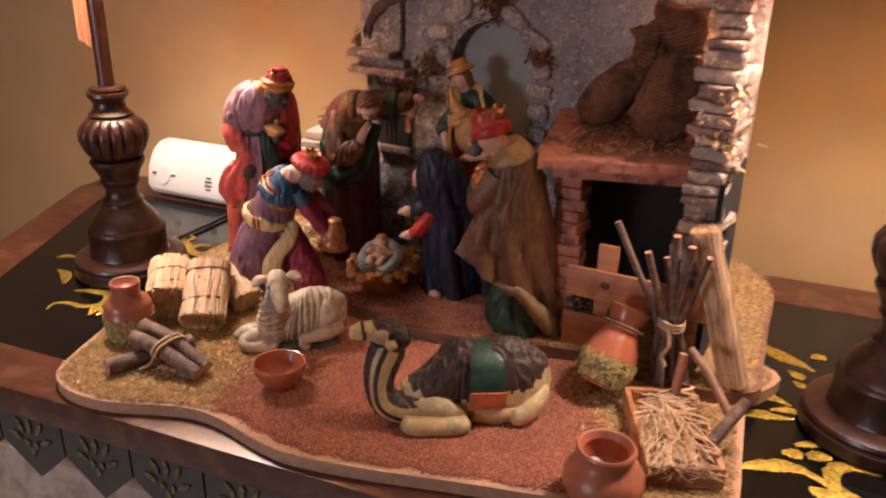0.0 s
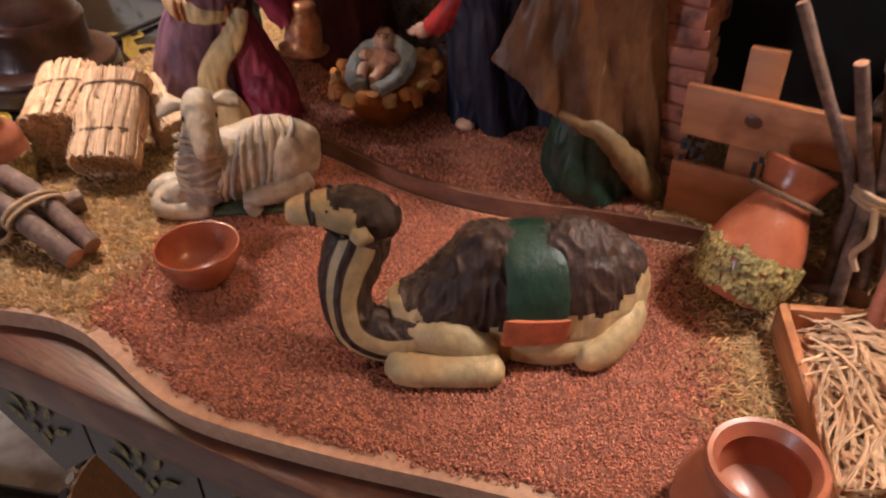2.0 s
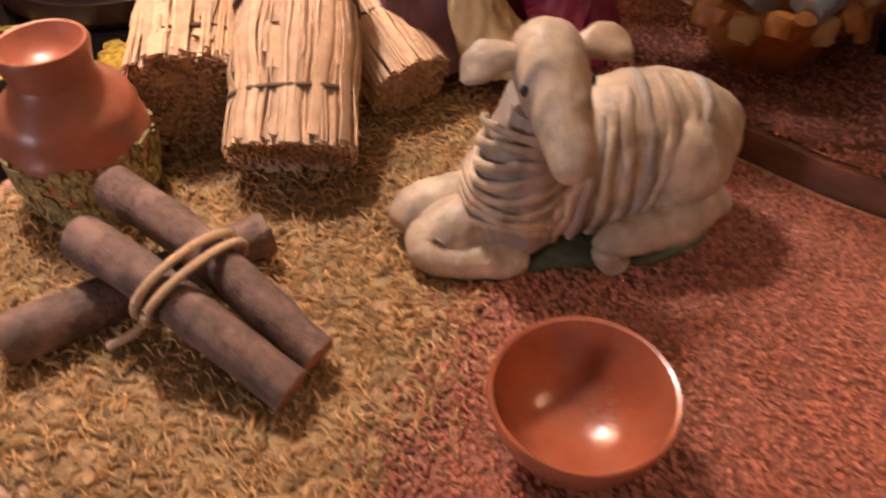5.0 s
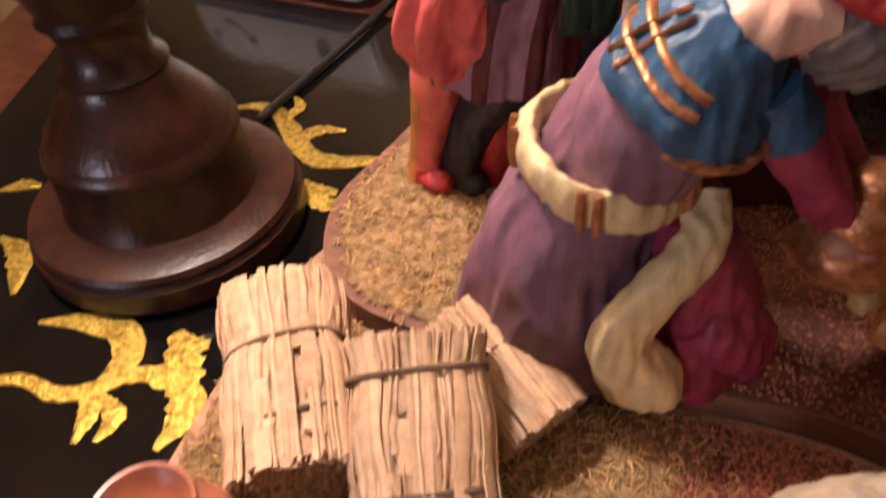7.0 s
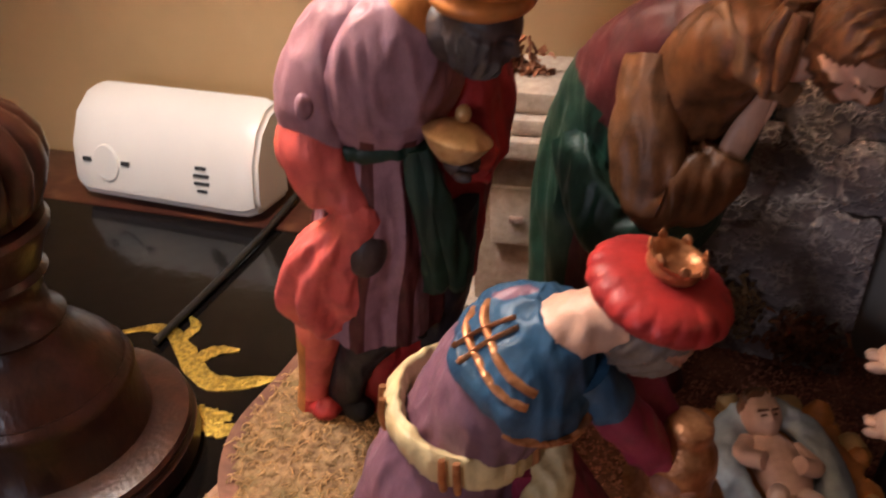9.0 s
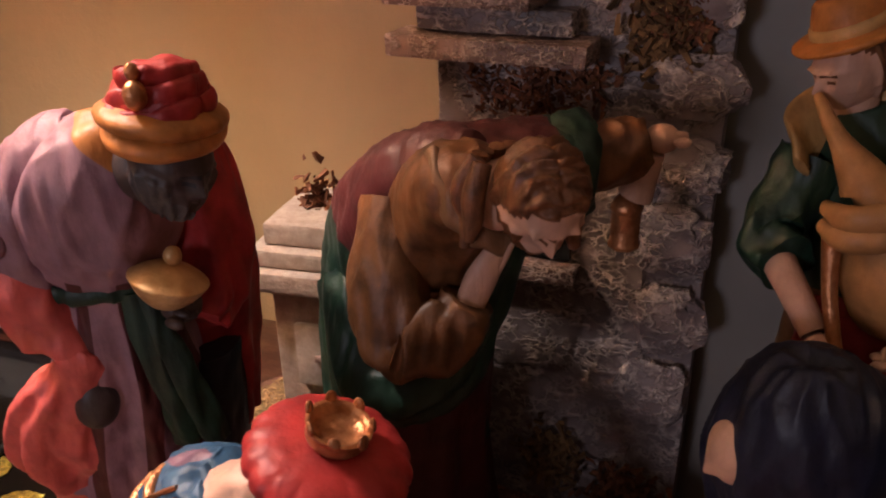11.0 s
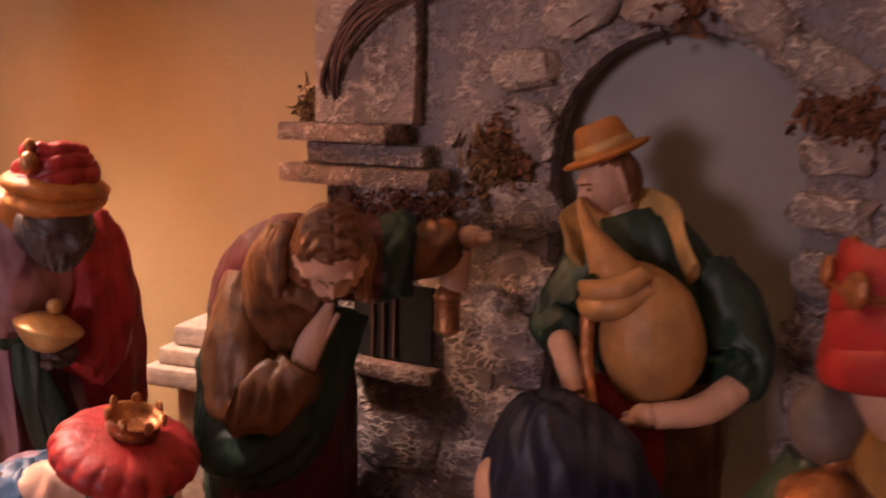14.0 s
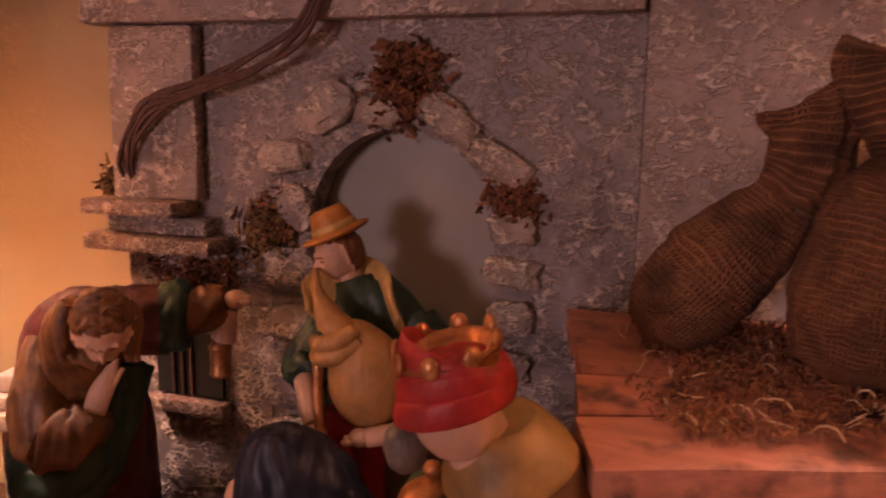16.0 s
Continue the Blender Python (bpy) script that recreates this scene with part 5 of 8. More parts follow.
figure("bowing_man_figurine", bowing_man, (-0.098, -0.030, UP), 28.2, [P_RUST, P_GREEN, P_MAROON, P_HAIR, P_PALESKIN, P_COPPER, P_BROWN],
       "painted resin bearded man bowing with a small lantern", "figurine", plain=(3, 4, 5))


def kneeling_woman(bm):
    NAV, RED, SKIN, CRM, BLUE = range(5)
    side = Vector((0.883, 0.469, 0))
    at = lambda l, k, z: (l * 0.883 + k * 0.469, l * 0.469 - k * 0.883, z)
    # long navy veil, bent over at the top
    sweep(bm, [(*at(-0.002, 0.000, 0.0), 0.0195, 0.021), (*at(-0.007, 0.001, 0.022), 0.0230, 0.021), (*at(-0.0090, 0.001, 0.044), 0.0230, 0.0215), (*at(-0.0085, 0.002, 0.080), 0.0245, 0.022), (*at(-0.0140, 0.005, 0.101), 0.0240, 0.021), (*at(-0.0200, 0.009, 0.1185), 0.0225, 0.0195), (*at(-0.0240, 0.013, 0.131), 0.0160, 0.0150), (*at(-0.0255, 0.016, 0.1390), 0.0082, 0.008), (*at(-0.0255, 0.016, 0.1412), 0.001, 0.001)],
          72, 56, NAV, side=side, folds=((7, 0.075, 0.2, 0.8, 0.85, 0.1), (13, 0.035, 1, 1.2, 0.8, 0.1), (4, 0.05, 2, 1, 0.8, 0.3)))
    # its hem spread behind her, a long fold down the front
    sweep(bm, [(*at(0.006, -0.008, 0.062), 0.008, 0.010), (*at(0.016, -0.010, 0.036), 0.014, 0.014), (*at(0.024, -0.010, 0.012), 0.018, 0.018), (*at(0.026, -0.010, 0.0), 0.020, 0.020)], 40, 20, NAV, side=side, folds=((6, 0.10, 0.5, 1, 0, 1),))
    sweep(bm, [(*at(-0.018, 0.018, 0.112), 0.003, 0.003), (*at(-0.012, 0.021, 0.080), 0.0045, 0.004), (*at(-0.008, 0.021, 0.040), 0.005, 0.004), (*at(-0.004, 0.020, 0.001), 0.006, 0.004)], 14, 20, NAV, side=side)
    head(bm, at(-0.0340, 0.010, 0.1140), 0.0098, (-0.85, -0.2, -0.5), SKIN)
    sweep(bm, [(*at(-0.020, -0.006, 0.095), 0.009, 0.011), (*at(-0.022, -0.006, 0.06), 0.010, 0.012), (*at(-0.022, -0.004, 0.0), 0.012, 0.015)], 28, 16, NAV, side=side, folds=((6, 0.1, 0, 2, 0, 1),))
    ball(bm, at(-0.0215, 0.0135, 0.0035), (0.0065, 0.0055, 0.0035), SKIN, rough=0.0006)
    sweep(bm, [(*at(-0.020, 0.010, 0.100), 0.009, 0.009), (*at(-0.034, 0.006, 0.086), 0.0075, 0.0075), (*at(-0.042, 0.001, 0.080), 0.006, 0.006)], 18, 14, NAV, folds=((4, 0.1, 0, 3, 0, 1),))
    sweep(bm, [(*at(-0.022, 0.010, 0.085), 0.008, 0.008), (*at(-0.034, 0.008, 0.068), 0.0075, 0.0075), (*at(-0.042, 0.005, 0.060), 0.006, 0.006)], 16, 12, RED, folds=((4, 0.1, 0, 3, 0, 1),))
    fist(bm, at(-0.0480, -0.002, 0.079), 0.0062, SKIN, (-1, -0.2, 0))
    fist(bm, at(-0.0470, 0.004, 0.058), 0.0058, SKIN, (-1, -0.2, 0))


figure("kneeling_woman_figurine", kneeling_woman, (0.035, -0.062, UP), 0, [P_NAVY, P_RED, P_PALESKIN, P_CREAM, P_BLUE],
       "painted resin woman kneeling in a navy blue veil", "figurine", 1.0, plain=(2,))


def caped_king(bm):
    CAPE, GRN, RED, MUS, SKIN, COP, GREY, TAN = range(8)
    side = Vector((0.92, 0.39, 0))
    at = lambda l, k, z: (l * 0.92 + k * 0.39, l * 0.39 - k * 0.92, z)
    # body under the cape
    sweep(bm, [(*at(0.012, -0.004, 0.0), 0.0150, 0.022), (*at(0.0060, -0.002, 0.036), 0.0185, 0.024), (*at(-0.003, 0.000, 0.058), 0.0240, 0.0245), (*at(-0.0125, 0.004, 0.084), 0.0295, 0.0250), (*at(-0.0165, 0.009, 0.107), 0.0290, 0.0245), (*at(-0.0180, 0.014, 0.133), 0.0240, 0.0215), (*at(-0.0180, 0.019, 0.151), 0.0185, 0.0175), (*at(-0.0220, 0.024, 0.165), 0.010, 0.010)],
          72, 52, CAPE, side=side, folds=((5, 0.055, 0.5, 5.5, 0.95, 0.1), (11, 0.022, 2, 6, 0.9, 0.2)))
    # the cape's front sheet: swept over the arm to a corner, its hem slanting back to the ground
    nu, nv = 34, 30
    layers = []
    for lift in (0.0, 0.0026):
        grid = []
        for j in range(nv + 1):
            v = j / nv
            row = []
            for i in range(nu + 1):
                u = i / nu
                a, b = (-0.034 - 0.0295 * v ** 1.15, 0.150 - 0.0745 * v), (0.000 + 0.016 * v, 0.150 - 0.149 * v)
                l, z = a[0] + (b[0] - a[0]) * u, a[1] + (b[1] - a[1]) * u
                z += 0.007 * v * math.sin(math.pi * u)
                k = 0.030 + 0.009 * math.sin(math.pi * min(1, u * 1.1)) - 0.010 * u * v - 0.006 * (1 - v)
                k += (0.0022 * math.sin(6.28 * (2.4 * u - 1.5 * v)) + 0.0012 * math.sin(6.28 * (4.6 * u + 0.8 * v))) * (0.3 + v) - 0.010 * max(0, u - 0.75) * 4 * (1 - 0.4 * v)
                row.append(bm.verts.new(at(l, k + lift, z)))
            grid.append(row)
        layers.append(grid)
    for g, flip in zip(layers, (True, False)):
        for j in range(nv):
            for i in range(nu):
                q = (g[j][i], g[j + 1][i], g[j + 1][i + 1], g[j][i + 1])
                bm.faces.new(q[::-1] if flip else q).material_index = TAN if flip else CAPE
    edge = [(0, i) for i in range(nu)] + [(j, nu) for j in range(nv)] + [(nv, i) for i in range(nu, 0, -1)] + [(j, 0) for j in range(nv, 0, -1)]
    for (j0, i0), (j1, i1) in zip(edge, edge[1:] + edge[:1]):
        bm.faces.new((layers[0][j0][i0], layers[0][j1][i1], layers[1][j1][i1], layers[1][j0][i0])).material_index = CAPE
    # green robe gathered at the knee, tan lining along the hem
    sweep(bm, [(*at(-0.012, 0.018, 0.056), 0.010, 0.010), (*at(-0.0160, 0.019, 0.038), 0.0180, 0.0160), (*at(-0.0130, 0.018, 0.016), 0.0220, 0.0180), (*at(-0.006, 0.016, 0.0), 0.0195, 0.0165)], 56, 30, GRN, side=side, folds=((5, 0.10, 0, 7, 0, 0.5), (9, 0.05, 1, -6, 0, 0.4)))
    sweep(bm, [(*at(-0.032, 0.032, 0.052), 0.003, 0.003), (*at(-0.010, 0.034, 0.044), 0.0050, 0.004), (*at(0.006, 0.030, 0.026), 0.0070, 0.006), (*at(0.0170, 0.023, 0.010), 0.0078, 0.007), (*at(0.0205, 0.018, 0.001), 0.0072, 0.007)], 22, 26, TAN, side=(0, 0, 1), folds=((3, 0.10, 0, 2, 0, 1),))
    # collar, head, turban and crown
    lathe(bm, [(0.0090, 0.009), (0.0112, 0.0095), (0.0140, 0.006), (0.0178, -0.001), (0.0192, -0.0055), (0.0178, -0.0065), (0.0140, -0.002), (0.0100, 0.004)], 44, MUS, m=pose(*at(-0.0235, 0.0235, 0.160), 12, -14, 0))
    ball(bm, at(-0.031, 0.027, 0.163), (0.0085, 0.0085, 0.012), SKIN)
    head(bm, at(-0.0385, 0.0310, 0.1730), 0.0116, (-0.90, 0.05, -0.42), SKIN, None, None, GREY)
    ball(bm, at(-0.0500, 0.0270, 0.1630), (0.0060, 0.0062, 0.0075), GREY, rough=0.0008, fsize=0.004)
    c = Vector(at(-0.0380, 0.0320, 0.1820))
    ball(bm, c, (0.0152, 0.0150, 0.0080), RED, rot=(10, -12, 0), seg=36, rings=18, rough=0.0008, fsize=0.008)
    for k in range(4):                                  # the wound cloth: slanting flat folds
        sweep(bm, [(c.x + (0.0146 - 0.0004 * k) * math.cos(a), c.y + (0.0146 - 0.0004 * k) * math.sin(a), c.z - 0.0040 + 0.0030 * k + 0.0042 * math.cos(a + 0.9 * k), 0.0036, 0.0010) for a in np.linspace(0, 6.35, 20)], 10, 60, RED, side=(0, 0, 1), folds=((3, 0.10, 0, 14, 0, 0.01),))
    top = c + Vector((-0.0010, -0.0010, 0.0040))
    crown(bm, top, 0.0128, 0.0084, COP, 8, (10, -12, 0))
    lathe(bm, [(0.0001, 0.0), (0.0118, 0.0), (0.0110, 0.0030), (0.006, 0.0042), (0.0001, 0.0045)], 24, COP, m=pose(top.x, top.y, top.z - 0.001, 10, -12, 0))
    # arms and the copper urn
    sweep(bm, [(*at(-0.030, 0.022, 0.140), 0.012, 0.012), (*at(-0.044, 0.022, 0.118), 0.011, 0.011), (*at(-0.048, 0.016, 0.112), 0.008, 0.008)], 18, 12, CAPE, folds=((4, 0.1, 0, 3, 0, 1),))
    sweep(bm, [(*at(-0.036, 0.000, 0.142), 0.010, 0.010), (*at(-0.048, 0.002, 0.120), 0.010, 0.010), (*at(-0.046, 0.008, 0.112), 0.008, 0.008)], 18, 12, GRN, folds=((4, 0.1, 0, 3, 0, 1),))
    u = at(-0.0420, 0.0140, 0.110)
    lathe(bm, [(0.0001, 0), (0.006, 0.0), (0.005, 0.004), (0.010, 0.012), (0.0118, 0.020), (0.0112, 0.026), (0.0088, 0.029), (0.0096, 0.031), (0.0094, 0.033), (0.006, 0.036), (0.002, 0.038), (0.0001, 0.0385)], 30, COP, c=u)
    ball(bm, (u[0], u[1], u[2] + 0.0405), (0.0028, 0.0028, 0.0026), COP, seg=10, rings=8)
    fist(bm, at(-0.046, 0.018, 0.112), 0.006, SKIN)


figure("caped_king_figurine", caped_king, (0.118, -0.085, UP), 0, [P_CAPE, P_GREEN, P_RED, paint("collar_ochre", (0.36, 0.20, 0.07)), P_PALESKIN, P_COPPER, P_GREY, P_OLIVETAN],
       "painted resin king kneeling in brown cape and red turban", "figurine", 1.0, plain=(2, 3, 4, 5, 6))


def piper(bm):
    GRN, TAN, HAT, SKIN, COLL, RED, HAIR, BRN, COP = range(9)
    for y in (-0.008, 0.010):
        sweep(bm, [(0.002, y, 0.0, 0.009, 0.009), (0.002, y, 0.04, 0.008, 0.008), (0.002, y, 0.085, 0.012, 0.012)], 14, 10, RED)
        ball(bm, (-0.002, y - 0.006, 0.006), (0.008, 0.013, 0.006), BRN)
    sweep(bm, [(0.004, 0.0, 0.066, 0.024, 0.018), (0.004, 0.0, 0.10, 0.022, 0.016), (0.004, 0.002, 0.14, 0.021, 0.015), (0.000, 0.002, 0.172, 0.019, 0.014), (-0.004, 0.002, 0.184, 0.009, 0.009)], 36, 26, lambda s, th: BRN if s < 0.45 else GRN, folds=((6, 0.07, 0, 2, 0.6, 0),))
    for sx, pts in ((-1, [(-0.016, -0.002, 0.170), (-0.022, -0.006, 0.158), (-0.0245, -0.013, 0.149), (-0.020, -0.021, 0.146)]), (1, [(0.018, 0.0, 0.170), (0.025, -0.004, 0.156), (0.030, -0.010, 0.144), (0.026, -0.017, 0.139)])):
        sweep(bm, [(*p, r, r * 0.95) for p, r in zip(pts, (0.0090, 0.0096, 0.0096, 0.0080))], 20, 20, GRN, side=(0, 1, 0), folds=((4, 0.14, 0, 7, 0, 0.6),))
    sweep(bm, [(-0.023, -0.019, 0.147, 0.0046, 0.0042), (-0.017, -0.027, 0.141, 0.004, 0.004), (-0.011, -0.034, 0.134, 0.0035, 0.0035)], 12, 10, SKIN)
    sweep(bm, [(0.030, -0.017, 0.139, 0.005, 0.0045), (0.022, -0.028, 0.134, 0.0048, 0.004), (0.010, -0.034, 0.132, 0.004, 0.0035)], 12, 10, SKIN)
    fist(bm, (-0.009, -0.036, 0.132), 0.0044, SKIN, (0.3, -0.2, -1))
    fist(bm, (0.008, -0.0345, 0.1318), 0.0044, SKIN, (-0.9, -0.2, -0.1))
    # bag and pipes
    sweep(bm, [(0.006, -0.022, 0.1330, 0.003, 0.002), (0.006, -0.023, 0.1365, 0.010, 0.009), (0.0065, -0.024, 0.147, 0.0148, 0.0130), (0.004, -0.024, 0.159, 0.0134, 0.0118), (0.000, -0.022, 0.167, 0.0090, 0.008), (-0.002, -0.021, 0.170, 0.004, 0.004)], 32, 26, TAN, rough=0.0004)
    for dz, w in ((0.0, 0.0038), (0.0045, 0.0036)):
        sweep(bm, [(-0.014, -0.027, 0.160 + dz, 0.002, 0.002), (-0.009, -0.033, 0.160 + dz, w, w), (-0.001, -0.034, 0.162 + dz, w, w * 0.9), (0.007, -0.031, 0.167 + dz, 0.002, 0.002)], 14, 14, TAN)
    sweep(bm, [(-0.006, -0.026, 0.1650, 0.003, 0.003), (-0.003, -0.027, 0.1685, 0.0078, 0.0070), (-0.005, -0.025, 0.1735, 0.0062, 0.0058), (-0.009, -0.020, 0.181, 0.0026, 0.0026), (-0.0140, -0.0120, 0.1885, 0.0012, 0.0012)], 24, 20, TAN)
    sweep(bm, [(-0.012, -0.028, 0.162, 0.0028, 0.0028), (-0.010, -0.033, 0.147, 0.0019, 0.0019), (-0.006, -0.038, 0.131, 0.0022, 0.0022), (-0.004, -0.041, 0.121, 0.0050, 0.0050), (-0.004, -0.0415, 0.119, 0.0040, 0.0040)], 16, 22, COP)
    sweep(bm, [(-0.002, -0.018, 0.135, 0.012, 0.006), (-0.002, -0.019, 0.110, 0.013, 0.008), (0.0, -0.016, 0.08, 0.012, 0.008)], 28, 16, RED, folds=((6, 0.15, 0, 2, 0, 1),))
    # collar, head and hat
    sweep(bm, [(-0.0190, -0.0150, 0.170, 0.004, 0.0016), (-0.0170, -0.006, 0.177, 0.0085, 0.002), (-0.004, 0.004, 0.184, 0.008, 0.0025), (0.009, -0.003, 0.179, 0.0105, 0.002), (0.0160, -0.013, 0.169, 0.005, 0.0016)], 14, 24, COLL, side=(0, 0.2, 1))
    ball(bm, (-0.005, -0.001, 0.185), (0.0055, 0.0055, 0.009), SKIN)
    head(bm, (-0.0075, -0.0040, 0.1940), 0.0098, (-0.72, -0.58, -0.40), SKIN, HAIR, None, HAIR, cover=0.34, wave=0.04)
    m = pose(-0.0085, -0.0040, 0.2010, 6, -22, 0) @ Matrix.Scale(0.94, 4)
    lathe(bm, [(0.0001, 0.0), (0.009, -0.001), (0.0142, 0.0002), (0.0148, 0.0012), (0.0142, 0.0020), (0.0098, 0.0022), (0.0090, 0.006), (0.0076, 0.0108), (0.0058, 0.0122), (0.003, 0.0112), (0.0001, 0.0108)], 36, HAT, m=m)
    lathe(bm, [(0.0097, 0.0024), (0.0101, 0.0030), (0.0097, 0.0052), (0.0091, 0.0056)], 30, COLL, m=m)


figure("piper_figurine", piper, (0.0255, -0.029, UP), 0, [P_GREEN, P_TAN, P_ORANGE, P_PALESKIN, P_MUSTARD, P_RED, P_HAIR, P_BROWN, P_COPPER],
       "painted resin bagpiper in green coat and orange hat", "figurine", 1.0,
       [(0, 0, 0, 0, 0, 1), (0.10, 0, 0, 0.005, 0.002, 1), (0.165, 0, 0, 0.006, 0.003, 1), (0.182, 0, 0, 0.0, 0.0, 1), (0.2, 0, 0, 0, 0, 1)], plain=(1, 2, 3, 4, 6, 8))


def doll(bm):
    SKIN, GREY, HAIR = range(3)
    head(bm, (-0.010, 0.012, 0.0165), 0.0092, (0.25, -0.62, 0.72), SKIN, HAIR, None, HAIR, cover=0.3)
    sweep(bm, [(-0.008, 0.006, 0.010, 0.007, 0.006), (-0.004, -0.002, 0.010, 0.0095, 0.0075), (0.0, -0.012, 0.009, 0.0085, 0.007), (0.002, -0.018, 0.008, 0.006, 0.005)], 20, 14, SKIN)
    for pts in ([(-0.014, 0.003, 0.012), (-0.016, -0.006, 0.014), (-0.009, -0.010, 0.017)], [(0.002, 0.003, 0.012), (0.008, -0.006, 0.014), (0.002, -0.010, 0.018)],
                [(-0.003, -0.016, 0.010), (-0.005, -0.024, 0.015), (-0.003, -0.032, 0.011)], [(0.004, -0.016, 0.010), (0.008, -0.024, 0.015), (0.006, -0.032, 0.011)]):
        sweep(bm, [(*p, 0.0036, 0.0034) for p in pts], 12, 10, SKIN)
    for s in (-1, 1):
        sweep(bm, [(-0.008, 0.018, 0.018, 0.004, 0.003), (-0.006 + s * 0.013, 0.010, 0.013, 0.006, 0.004), (-0.003 + s * 0.017, -0.006, 0.010, 0.006, 0.004), (0.001 + s * 0.015, -0.022, 0.009, 0.006, 0.004), (0.004 + s * 0.006, -0.036, 0.007, 0.006, 0.004)], 14, 22, GREY, folds=((3, 0.16, 0, 5, 0, 0.3),))


figure("infant_doll", doll, (-0.030, -0.088, UP + 0.024), 8, [P_PALESKIN, P_SWADDLE, P_HAIR], "small painted infant doll lying on grey cloth", "doll", 0.92, plain=(0, 2))

manger = empty("manger", pose(-0.031, -0.090, UP))
tagged(manger, "orange-brown straw crib with ragged edges", "crib")
bm = bmesh.new()
sweep(bm, [(0, 0, 0.001, 0.018, 0.022), (0, 0, 0.012, 0.022, 0.028), (0, 0, 0.022, 0.027, 0.034), (0, 0, 0.0262, 0.0275, 0.0345), (0, 0, 0.0255, 0.022, 0.029), (0, 0, 0.021, 0.016, 0.022), (0, 0, 0.0195, 0.002, 0.002)], 40, 26, 0, folds=((13, 0.05, 0, 0, 0, 0.3),), rough=0.0008)
part("basket", bm, P_ORANGE, manger)
rnd = random.Random(3)
for k in range(24):
    a = k * 0.2618 + rnd.uniform(-0.08, 0.08)
    bm = bmesh.new()
    x, y = 0.0265 * math.cos(a), 0.0335 * math.sin(a)
    sweep(bm, [(x * 0.9, y * 0.9, 0.019, 0.005, 0.003), (x * 1.06, y * 1.06, 0.023 + rnd.uniform(0, 0.004), 0.0055, 0.0035), (x * (1.12 + rnd.uniform(0, 0.1)), y * (1.12 + rnd.uniform(0, 0.1)), 0.019 + rnd.uniform(-0.004, 0.012), 0.0032, 0.0024)], 10, 8, 0, side=(-math.sin(a), math.cos(a), 0), rough=0.001)
    part("straw_tuft", bm, P_MUSTARD if k % 3 == 0 else P_ORANGE, manger)


# ---- animals ----
def recolour(bm, faces, pick):
    """Gives the faces of a skin a material by the place of their middle; pick returns None to leave one."""
    for f in faces:
        what = pick(f.calc_center_median())
        if what is not None:
            f.material_index = what


